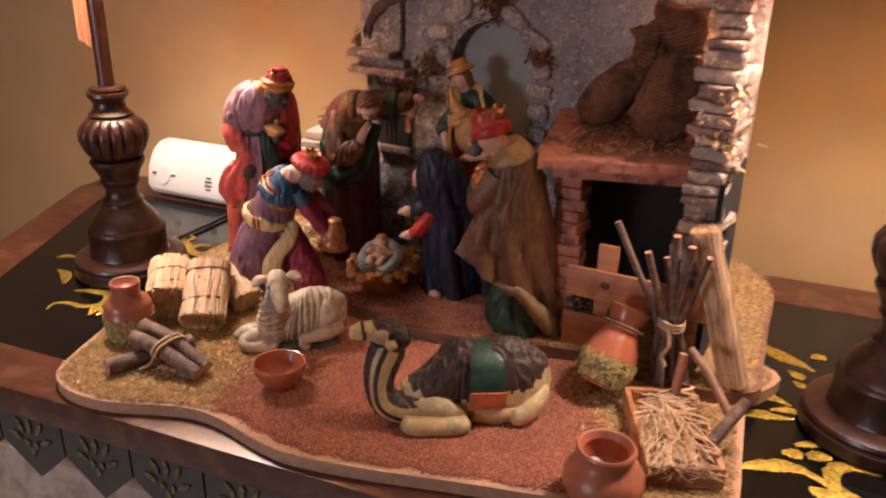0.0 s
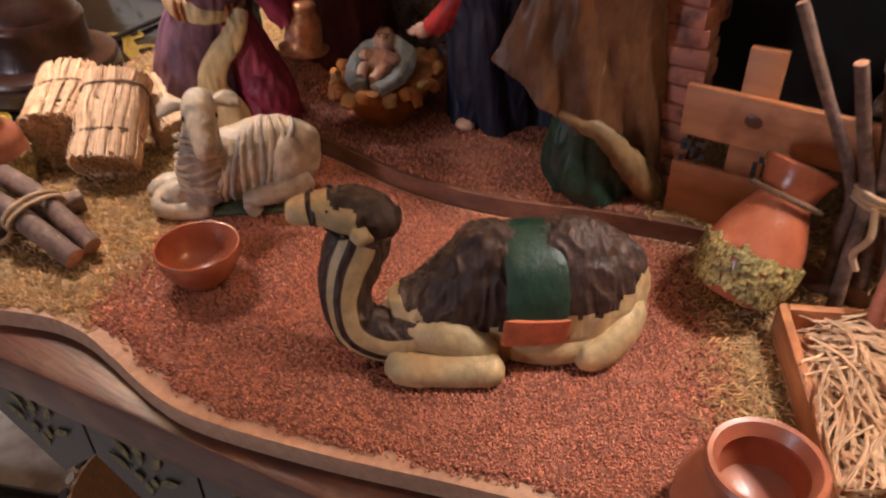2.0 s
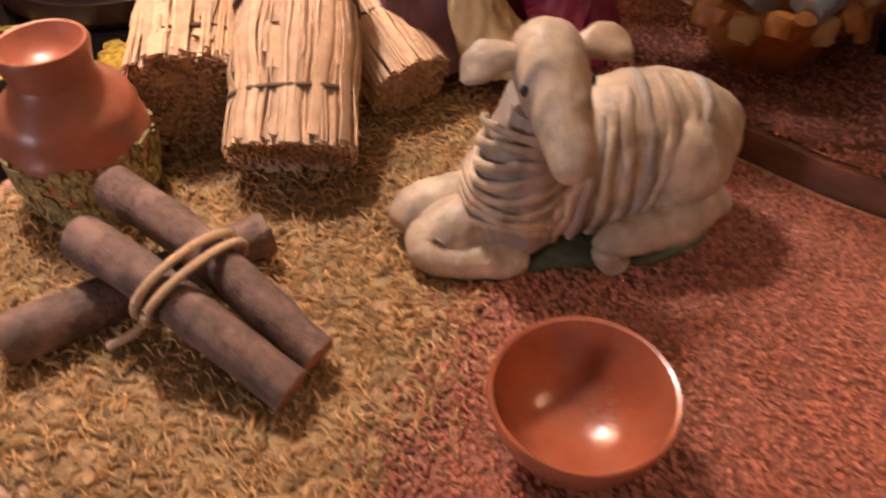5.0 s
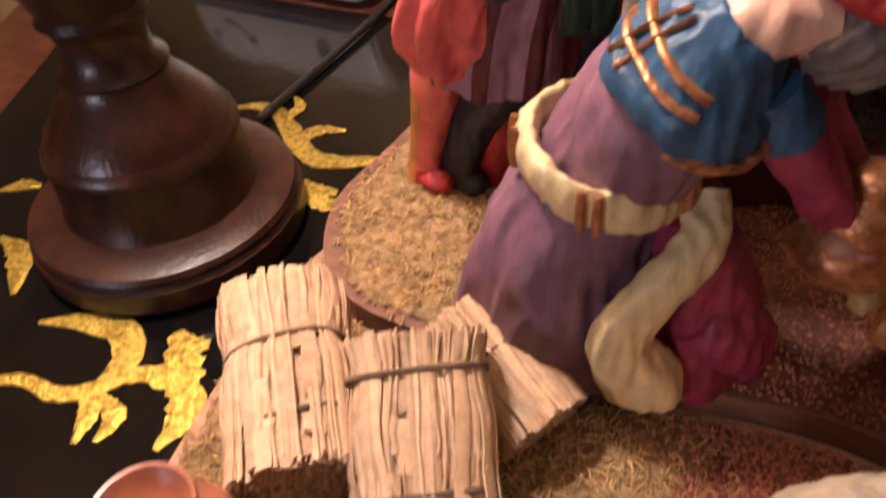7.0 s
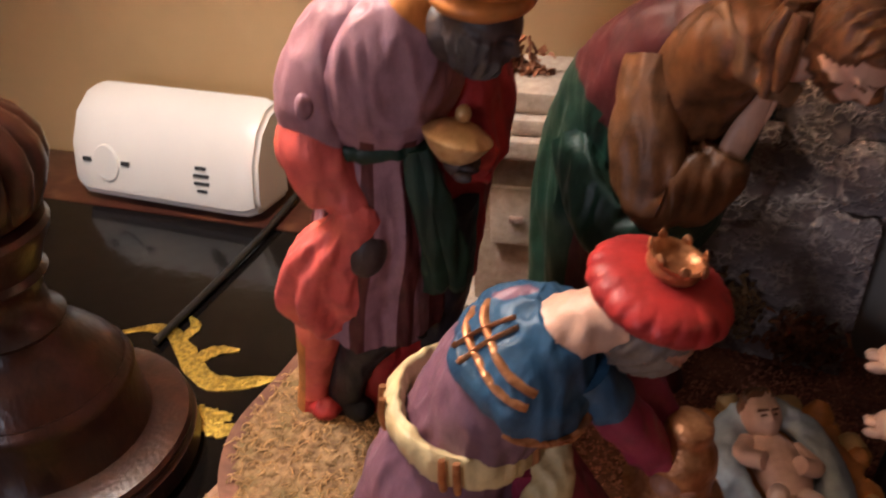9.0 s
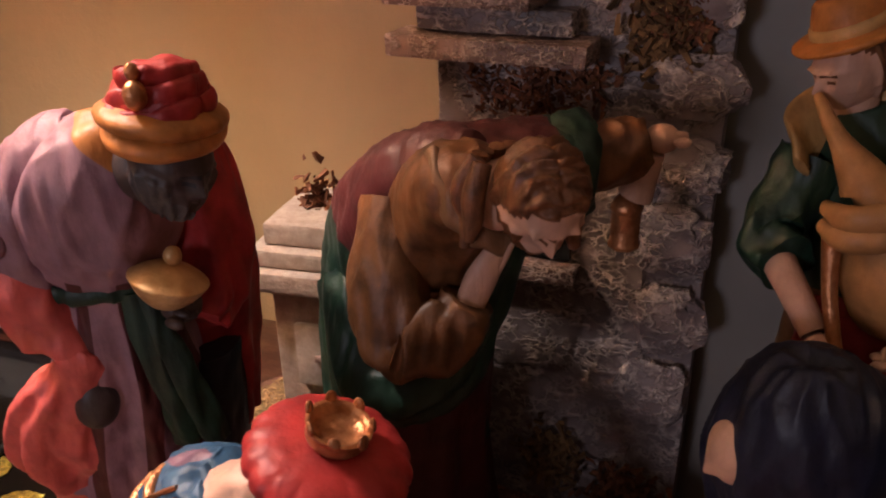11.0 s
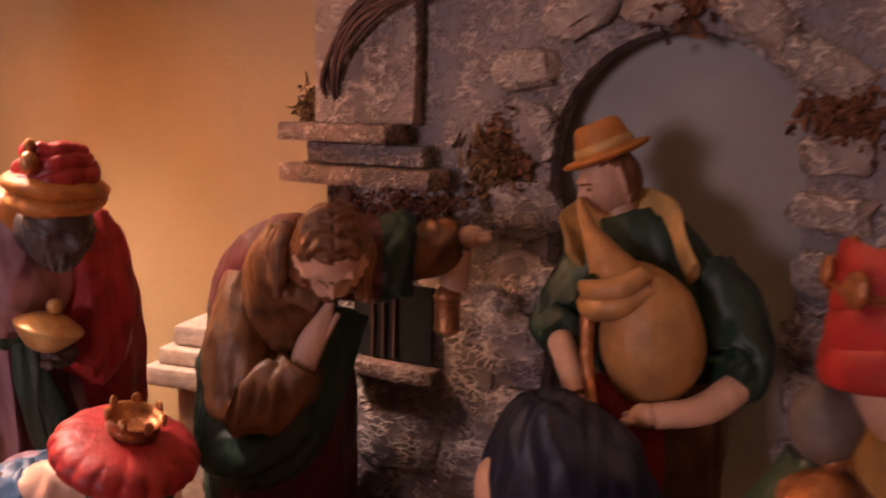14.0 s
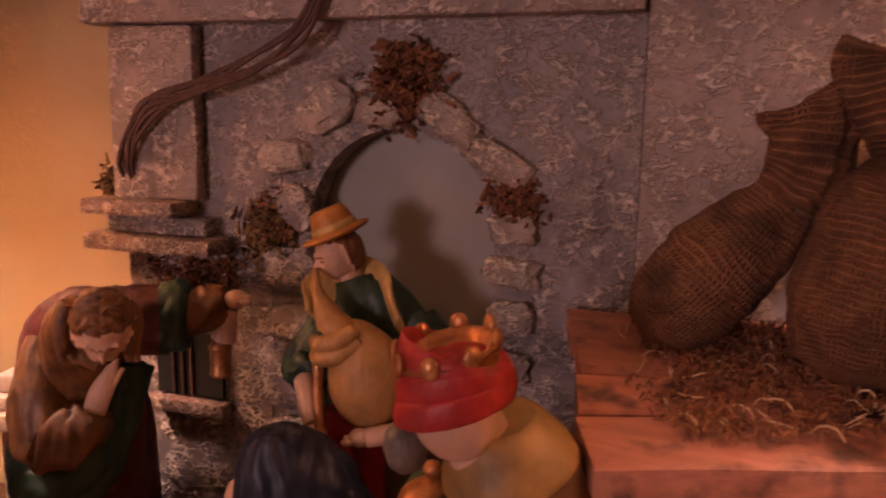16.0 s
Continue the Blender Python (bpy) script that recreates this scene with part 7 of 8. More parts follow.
sack("burlap_sack", [(0.137, -0.034, 0.944, 0.005, 0.005), (0.141, -0.033, 0.950, 0.0145, 0.0155), (0.151, -0.031, 0.963, 0.0185, 0.0195), (0.166, -0.029, 0.980, 0.0165, 0.0175), (0.177, -0.028, 0.993, 0.0110, 0.0115)],
     [(0.177, -0.028, 0.993, 0.0095, 0.0095), (0.182, -0.028, 1.003, 0.0125, 0.011), (0.184, -0.028, 1.016, 0.0135, 0.011), (0.183, -0.028, 1.025, 0.0165, 0.011), (0.182, -0.028, 1.027, 0.014, 0.008)], "brown burlap sack leaning with its neck tied", (70, 36))
sack("burlap_sack", [(0.200, -0.046, 0.938, 0.008, 0.008), (0.201, -0.045, 0.945, 0.0195, 0.0195), (0.204, -0.042, 0.964, 0.0245, 0.0240), (0.209, -0.039, 0.990, 0.0215, 0.0200), (0.214, -0.037, 1.006, 0.0125, 0.012)],
     [(0.214, -0.037, 1.006, 0.0105, 0.0105), (0.212, -0.037, 1.016, 0.0145, 0.013), (0.208, -0.037, 1.028, 0.0175, 0.013), (0.206, -0.037, 1.038, 0.0185, 0.012), (0.206, -0.037, 1.040, 0.015, 0.009)], "full brown burlap sack standing on the shelf", (96, 46))
SHELF_RING = [(0.150, -0.100), (0.25, -0.066), (0.25, -0.012), (0.118, -0.012), (0.125, -0.060)]
rnd = random.Random(31)
shelf_z = 0.931
f = fibres("shelf_straw", 90, SHELF_RING, 0, lambda x, y: 0.6 + 0.4 * soft(x, 0.14, 0.2), 0.009, 0.0003, STRAW, "loose dry straw strewn on the shelf", 32, 0.004, "straw")
for v in f.data.vertices:
    v.co.z += 0.9485 + v.co.y * 0.152
f = fibres("shelf_moss", 1700, SHELF_RING, 0, lambda x, y: soft(x, 0.125, 0.165) * (0.35 + 0.65 * soft(noise.noise(Vector((x * 60, y * 60, 2))), -0.2, 0.25)), 0.0042, 0.00042, LICHEN, "dark dry moss strewn on the shelf", 33, 0.003, "moss")
for v in f.data.vertices:
    v.co.z += 0.9485 + v.co.y * 0.152


# ---- straw bundles, logs, jars ----
def straw_bundle(name, a, b, r, ties, seed, label, count=420, mats=(STRAW, STRAWCORE, TWINE), ends=1.0, pinch=0.10, flat=1.0):
    """A bound bundle from a to b: a dark core, many split stalks and chips round it, and twine. flat: thickness over width."""
    A, B = Vector(a), Vector(b)
    t = (B - A)
    ln = t.length
    t.normalize()
    u = t.cross(Vector((0, 0, 1))).normalized()
    v = u.cross(t)
    thing = empty(name, Matrix.Translation(A))
    tagged(thing, label, "straw bundle")
    rnd = random.Random(seed)

    def waist(s):
        w = 1.0
        for q in ties:
            w -= pinch * math.exp(-((s - q) / 0.06) ** 2)
        return w

    def rim(h):
        """The outline across: a rounded oblong."""
        x, y = math.cos(h), math.sin(h)
        k = (abs(x) ** 2.8 + abs(y) ** 2.8) ** (-1 / 2.8)
        return u * (x * k) + v * (y * k * flat)

    bm = bmesh.new()
    sweep(bm, [(*(t * ln * s), r * 0.93 * waist(s), r * 0.93 * waist(s) * flat) for s in np.linspace(0.02, 0.98, 9)], 24, 24, 0, side=u, rough=0.0008)
    part("core", bm, mats[1], thing)
    bm = bmesh.new()
    for k in range(count):
        th = rnd.uniform(0, 6.283)
        rr = r * rnd.uniform(0.88, 1.05)
        whole = rnd.random() < 0.55
        s0 = rnd.uniform(-0.035, 0.02) * ends if whole else rnd.uniform(-0.02, 0.75)
        s1 = 1 + rnd.uniform(-0.02, 0.035) * ends if whole else min(1.02, s0 + rnd.uniform(0.15, 0.5))
        tw = rnd.gauss(0, 0.10)
        wide = r * min(0.13, 0.022 + rnd.expovariate(30))
        out = rnd.choice((0, 0, 0, rnd.uniform(-0.05, 0.09)))
        pts = []
        for s in np.linspace(s0, s1, 7):
            h = th + tw * s + rnd.gauss(0, 0.012)
            q = t * ln * s + rim(h) * rr * waist(s) * (1 + out * (s - s0) ** 2)
            w = wide * rnd.uniform(0.75, 1.15)
            pts.append((*q, w, min(w * 0.5, r * 0.025)))
        around = (rim(th + 0.05) - rim(th - 0.05)).normalized()
        sweep(bm, pts, 5, 8, 0, side=around)
    for k in range(int(count * 0.8)):                      # cut ends
        for end in (0, 1):
            q = rim(rnd.uniform(0, 6.283)) * r * math.sqrt(rnd.random()) * 0.92 + t * ln * (end + (rnd.uniform(-0.01, 0.022) if end else -rnd.uniform(-0.01, 0.022)) * ends)
            o = t * ln * (-0.05 if end else 0.05)
            w = r * rnd.uniform(0.02, 0.055)
            sweep(bm, [(*q, w, w * 0.6), (*(q + o), w, w * 0.6)], 5, 1, 0, side=(u + v * rnd.uniform(-1, 1)).normalized())
    part("stalk_layer", bm, mats[0], thing)["kind"] = "stuff"
    for q in ties:
        bm = bmesh.new()
        strand(bm, [tuple(t * ln * (q + 0.02 * math.sin(h + seed)) + rim(h) * r * 1.095 * waist(q)) for h in np.linspace(0, 6.35, 30)], max(0.0007, r * 0.045), 6, 60)
        part("tie", bm, mats[2], thing)
    return thing


straw_bundle("straw_bundle", (-0.206, -0.190, LOW + 0.024), (-0.161, -0.236, LOW + 0.0195), 0.0192, (0.36, 0.76), 1, "short tied bundle of pale straw on moss", flat=0.96, pinch=0.14)
straw_bundle("straw_bundle", (-0.151, -0.1935, LOW + 0.043), (-0.1245, -0.2325, LOW + 0.0135), 0.0188, (0.17, 0.72), 2, "thick tied bundle of pale straw on moss", flat=0.68, pinch=0.10)
straw_bundle("straw_bundle", (-0.153, -0.168, LOW + 0.027), (-0.1175, -0.182, LOW + 0.0125), 0.0135, (0.42,), 3, "small tied bundle of pale straw beside the step", flat=0.85)


def twig(bm, pts, r, seg=12, mi=0, cut=1, taper=0.9):
    n = len(pts)
    rings = sweep(bm, [(*p, r * (1 - (1 - taper) * i / (n - 1)), r * 0.95 * (1 - (1 - taper) * i / (n - 1))) for i, p in enumerate(pts)], seg, 12, lambda s, th: cut if s in (0.0, 1.0) else mi, side=(0.31, 0.2, 0.9), rough=r * 0.10)
    return rings


logs = empty("log_pile", pose(0, 0, 0))
tagged(logs, "small pile of bark-covered logs tied with twine", "logs")
for pts, r in (([(-0.137, -0.3225, LOW + 0.008), (-0.124, -0.291, LOW + 0.008), (-0.110, -0.258, LOW + 0.009)], 0.0070),
               ([(-0.144, -0.2780, LOW + 0.023), (-0.112, -0.2795, LOW + 0.0215), (-0.0710, -0.2815, LOW + 0.0075)], 0.0062),
               ([(-0.136, -0.2945, LOW + 0.022), (-0.108, -0.2940, LOW + 0.0195), (-0.0695, -0.2925, LOW + 0.0075)], 0.0064)):
    bm = bmesh.new()
    twig(bm, pts, r)
    part("log", bm, [BARK, CUT], logs)
for c, tilt in (((-0.107, -0.2868, LOW + 0.0195), 0.0), ((-0.1035, -0.2868, LOW + 0.0185), 0.2)):
    bm = bmesh.new()
    t = Vector((0.07, -0.001, -0.016)).normalized()
    u = Vector((0.05, 1.0, 0)).normalized()
    v = t.cross(u).normalized()
    strand(bm, [tuple(Vector(c) + u * 0.0152 * math.cos(h) + v * 0.0085 * math.sin(h) + t * tilt * 0.004 * math.sin(h)) for h in np.linspace(0, 6.4, 18)], 0.0012, 8, 48)
    part("tie", bm, PALETWINE, logs)
bm = bmesh.new()
strand(bm, [(-0.128, -0.30, LOW + 0.019), (-0.118, -0.292, LOW + 0.020), (-0.112, -0.299, LOW + 0.010), (-0.118, -0.307, LOW + 0.004)], 0.0012, 8, 20)
part("tie", bm, PALETWINE, logs)


def pot(name, profile, m, label, material=CLAY, grit=None, ribs=()):
    p = empty(name, m)
    tagged(p, label, "pot", group="clay pots")
    bm = bmesh.new()
    lathe(bm, profile, 56)
    part("body", bm, material, p)
    if grit:
        bm = bmesh.new()
        rnd = random.Random(6)
        n = grit[2] * 2
        for k in range(n):
            z = grit[0] + (grit[1] - grit[0]) * rnd.random()
            r = np.interp(z, [q[1] for q in grit[3]], [q[0] for q in grit[3]])
            a = rnd.uniform(0, 6.283)
            w = 0.00075 * rnd.uniform(0.7, 1.4)
            box(bm, -w * 1.9, w * 1.9, -w * 0.8, w * 0.8, -w, w, m=Matrix.Translation((r * math.cos(a), r * math.sin(a), z)) @ Matrix.Rotation(a + 1.5708, 4, "Z") @ Matrix.Rotation(rnd.choice((0, 1.57)) + rnd.uniform(-0.3, 0.3), 4, "Y"))
        part("gritty_band", bm, GREENGRIT, p, "rough green-gold mosaic band")["kind"] = "stuff"
    for z, r in ribs:
        bm = bmesh.new()
        strand(bm, [(r * math.cos(a), r * math.sin(a), z) for a in np.linspace(0, 6.35, 20)], 0.0013, 8, 60)
        part("neck_ring", bm, TWINE, p)
    return p


def scaled(profile, kr, kz):
    return [(r * kr if r > 0.001 else r, z * kz) for r, z in profile]


pot("clay_bowl", scaled([(0.0001, 0), (0.010, 0), (0.0135, 0.002), (0.0190, 0.009), (0.0225, 0.0165), (0.0238, 0.0225), (0.0233, 0.0236), (0.0222, 0.0232), (0.0205, 0.017), (0.0165, 0.0095), (0.0105, 0.0045), (0.0001, 0.0034)], 0.85, 0.9),
    pose(-0.011, -0.264, LOW + 0.001), "small shallow terracotta bowl on red sand", CLAYRED)
jar_prof = [(0.0001, 0), (0.018, 0), (0.0205, 0.004), (0.0235, 0.016), (0.0240, 0.028), (0.0235, 0.034), (0.0225, 0.0355), (0.0225, 0.041), (0.0205, 0.047), (0.0150, 0.0525), (0.0128, 0.057), (0.0135, 0.0615), (0.0142, 0.0655), (0.0146, 0.068), (0.0140, 0.0698), (0.0128, 0.0695), (0.0102, 0.064), (0.006, 0.0605), (0.0001, 0.0598)]
pot("clay_jar", scaled(jar_prof, 0.86, 0.74), pose(-0.172, -0.2685, LOW + 0.001, 0, 0, 0), "terracotta jar with gritty green base on dry moss", CLAY, grit=(0.002, 0.023, 420, [(0.0170, 0.002), (0.0202, 0.012), (0.0208, 0.024)]))
front_prof = [(0.0001, 0), (0.020, 0), (0.0265, 0.006), (0.0305, 0.015), (0.0300, 0.0225), (0.0255, 0.030), (0.0205, 0.0345), (0.0200, 0.037), (0.0218, 0.041), (0.0225, 0.0435), (0.0215, 0.0455), (0.0195, 0.0450), (0.0165, 0.040), (0.0175, 0.036), (0.0150, 0.026), (0.0080, 0.022), (0.0001, 0.021)]
pot("clay_jar", scaled(front_prof, 0.84, 0.86), pose(0.2465, -0.2605, LOW + 0.001), "squat terracotta jar with wide rim on dry moss", CLAY)
tilt_prof = [(0.0001, 0), (0.016, 0), (0.0215, 0.006), (0.0250, 0.018), (0.0250, 0.027), (0.0240, 0.0285), (0.0225, 0.036), (0.0180, 0.046), (0.0148, 0.053), (0.0142, 0.058), (0.0165, 0.066), (0.0190, 0.072), (0.0185, 0.0735), (0.0165, 0.072), (0.0125, 0.062), (0.0120, 0.05), (0.0001, 0.045)]
pot("clay_jar", scaled(tilt_prof, 0.84, 0.86), Matrix.Translation((0.205, -0.153, LOW + 0.0125)) @ Vector((0.16, 0.50, 0.80)).to_track_quat("Z", "Y").to_matrix().to_4x4(), "shiny terracotta jar leaning over with gritty green base", CLAYRED, grit=(0.0025, 0.023, 560, [(0.0151, 0.002), (0.0185, 0.005), (0.0214, 0.0155), (0.0215, 0.024)]), ribs=((0.0485, 0.0152),))

# ---- feeding tray with shavings and mallet ----
tray = empty("feeding_tray", pose(0.2685, -0.183, LOW + 0.001, 0, 0, -64))
tagged(tray, "small wooden tray heaped with pale wood shavings", "tray")
TL, TW, TH = 0.047, 0.0255, 0.016
for name, x0, x1, y0, y1, z0, z1 in (("base", -TL, TL, -TW, TW, 0, 0.003), ("side", -TL, TL, -TW, -TW + 0.004, 0.0032, TH), ("side", -TL, TL, TW - 0.004, TW, 0.0032, TH), ("end", -TL, -TL + 0.004, -TW + 0.0042, TW - 0.0042, 0.0032, TH), ("end", TL - 0.004, TL, -TW + 0.0042, TW - 0.0042, 0.0032, TH)):
    bm = bmesh.new()
    box(bm, x0, x1, y0, y1, z0, z1, bevel=0.0006)
    part(name, bm, PLANKWOOD, tray)
rnd = random.Random(14)
verts, faces = [], []
SHAVING = mat("pale_shavings", (0.68, 0.47, 0.30), (0.52, 0.33, 0.19), 0.65, size=0.005, per_island=0.25)
for k in range(320):
    x, y = rnd.uniform(-TL + 0.006, TL - 0.012), rnd.uniform(-TW + 0.005, 0.009)
    a = rnd.gauss(0.15, 0.55) if x > -0.020 else rnd.gauss(0.9, 0.6)
    ln, w = rnd.uniform(0.020, 0.050), rnd.uniform(0.0004, 0.0009)
    z = rnd.uniform(0.006, 0.0185)
    curl = rnd.uniform(-1.5, 1.5)
    i0 = len(verts)
    for i in range(7):
        s = i / 6
        zz = z + 0.004 * math.sin(math.pi * s) * rnd.uniform(0.5, 1)
        x1, y1 = max(-TL - 0.003, min(TL + 0.003, x)), max(-TW + 0.001, min(TW - 0.001, y))
        nx, ny = -math.sin(a) * w, math.cos(a) * w
        verts += [(x1 + nx, y1 + ny, zz), (x1 - nx, y1 - ny, zz), (x1, y1, zz + w)]
        x, y, a = x + math.cos(a) * ln / 6, y + math.sin(a) * ln / 6, a + curl / 6
    for i in range(6):
        p, q = i0 + i * 3, i0 + i * 3 + 3
        for e, g in ((0, 1), (1, 2), (2, 0)):
            faces.append((p + e, p + g, q + g, q + e))
me = bpy.data.meshes.new("shaving_heap")
me.from_pydata(verts, [], faces)
me.materials.append(SHAVING)
ob = new("shaving_heap", me)
ob.parent = tray
tagged(ob, "curled pale wood shavings", kind="stuff")
for k, (y0, y1, r) in enumerate(((0.0085, 0.0120, 0.0022), (0.0125, 0.0150, 0.0026), (0.0170, 0.0165, 0.0022), (0.0110, 0.0190, 0.0018))):
    bm = bmesh.new()
    twig(bm, [(-TL + 0.008 + 0.003 * k, y0, 0.0125 + 0.002 * (k % 2)), (0.0, (y0 + y1) / 2 + 0.002, 0.0145), (TL - 0.010 - 0.004 * k, y1, 0.0115)], r)
    part("stick", bm, [STEPWOOD, CUT], tray, "reddish-brown peeled stick")
tool = empty("wooden_mallet", pose(0, 0, 0))
tagged(tool, "small wooden mallet with a round handle resting on the tray", "mallet")
bm = bmesh.new()
twig(bm, [(0.266, -0.137, LOW + 0.053), (0.284, -0.152, LOW + 0.044), (0.303, -0.172, LOW + 0.031)], 0.0034, mi=0)
part("handle", bm, [STEPWOOD, CUT], tool)
bm = bmesh.new()
twig(bm, [(0.297, -0.190, LOW + 0.016), (0.303, -0.178, LOW + 0.026), (0.312, -0.164, LOW + 0.040)], 0.0048)
part("head", bm, [BARK, CUT], tool)
bm = bmesh.new()
twig(bm, [(0.262, -0.137, LOW + 0.048), (0.261, -0.142, LOW + 0.030), (0.2615, -0.147, LOW + 0.014)], 0.0036)
part("prop", bm, [SHELFWOOD, CUT], tool)

# ---- plank fence ----
fence = empty("plank_fence", pose(0, 0, 0))
tagged(fence, "low fence of stained pine planks on two posts", "fence")
fm = Matrix.Translation((0.158, -0.100, 0)) @ Matrix.Rotation(radians(2), 4, "Z")
for name, x0, x1, y0, y1, z0, z1 in (("plank", -0.002, 0.112, -0.004, 0.0, 0.818, 0.843), ("plank", -0.003, 0.050, -0.004, 0.0, UP + 0.001, 0.803), ("post", 0.021, 0.037, 0.0004, 0.0045, UP + 0.001, 0.864), ("post", 0.085, 0.102, 0.0004, 0.0045, UP + 0.001, 0.828)):
    bm = bmesh.new()
    box(bm, x0, x1, y0, y1, z0, z1, bevel=0.0006, rough=0.0003, cuts=1, m=fm)
    part(name, bm, PLANKWOOD, fence)
bm = bmesh.new()
ball(bm, fm @ Vector((0.030, -0.0042, 0.832)), (0.0042, 0.0006, 0.0034), 0, seg=14, rings=8)
part("knot", bm, TRIM, fence, "dark knot in the plank")
for k in range(2):
    x0 = (0.000, 0.034)[k]
    bm = bmesh.new()
    rnd = random.Random(40 + k)
    for i in range(5):
        for j in range(4):
            if rnd.random() < 0.55:
                box(bm, x0 + i * 0.0024, x0 + i * 0.0024 + 0.0021, -0.0052, -0.0042, 0.8045 + j * 0.003, 0.8045 + j * 0.003 + 0.0026, m=fm)
    part("dark_mark", bm, SLOT, fence)["kind"] = "stuff"

# ---- bundle of sticks and broom ----
sticks = empty("stick_bundle", pose(0, 0, 0))
tagged(sticks, "upright bundle of bare sticks tied with pale twine", "sticks")
TIE = Vector((0.246, -0.118, 0.821))
for foot, tip, r in (((0.238, -0.118, UP), (0.199, -0.124, 0.895), 0.0031), ((0.245, -0.126, UP - 0.010), (0.226, -0.133, 0.880), 0.0034), ((0.251, -0.112, UP), (0.243, -0.124, 0.893), 0.0040),
                     ((0.237, -0.110, UP), (0.254, -0.122, 0.886), 0.0036), ((0.262, -0.112, UP), (0.268, -0.128, 0.883), 0.0028), ((0.266, -0.104, UP), (0.236, -0.116, 0.872), 0.0033)):
    bm = bmesh.new()
    a, b = Vector(foot), Vector(tip)
    mid = TIE + (Vector(((a.x + b.x) / 2, (a.y + b.y) / 2, TIE.z)) - TIE) * 0.35
    twig(bm, [tuple(a), tuple((a + mid) / 2), tuple(mid), tuple((b + mid) / 2), tuple(b)], r, taper=0.8)
    part("stick", bm, [BARK, CUT], sticks)
for dz in (-0.002, 0.0005, 0.003):
    bm = bmesh.new()
    strand(bm, [(TIE.x + 0.0092 * math.cos(h), TIE.y + 0.0088 * math.sin(h), TIE.z + dz + 0.001 * math.sin(2 * h)) for h in np.linspace(0, 6.35, 18)], 0.0013, 8, 44)
    part("tie", bm, PALETWINE, sticks)
bm = bmesh.new()
strand(bm, [(0.247, -0.129, TIE.z), (0.249, -0.132, TIE.z - 0.012), (0.245, -0.131, TIE.z - 0.022), (0.248, -0.130, TIE.z - 0.030)], 0.0016, 8, 20)
part("tie", bm, PALETWINE, sticks)
straw_bundle("straw_broom", (0.2575, -0.102, 0.893), (0.294, -0.099, UP + 0.003), 0.0104, (0.20, 0.56, 0.90), 7, "tall tied sheaf of straw leaning by the fence", count=300, ends=0.4, pinch=0.22)
tuft("raffia", 0.246, -0.088, 0.882, 0.014, 70, LICHEN, sticks, 79, flat=0.8, label="dry reddish stalks among the sticks")

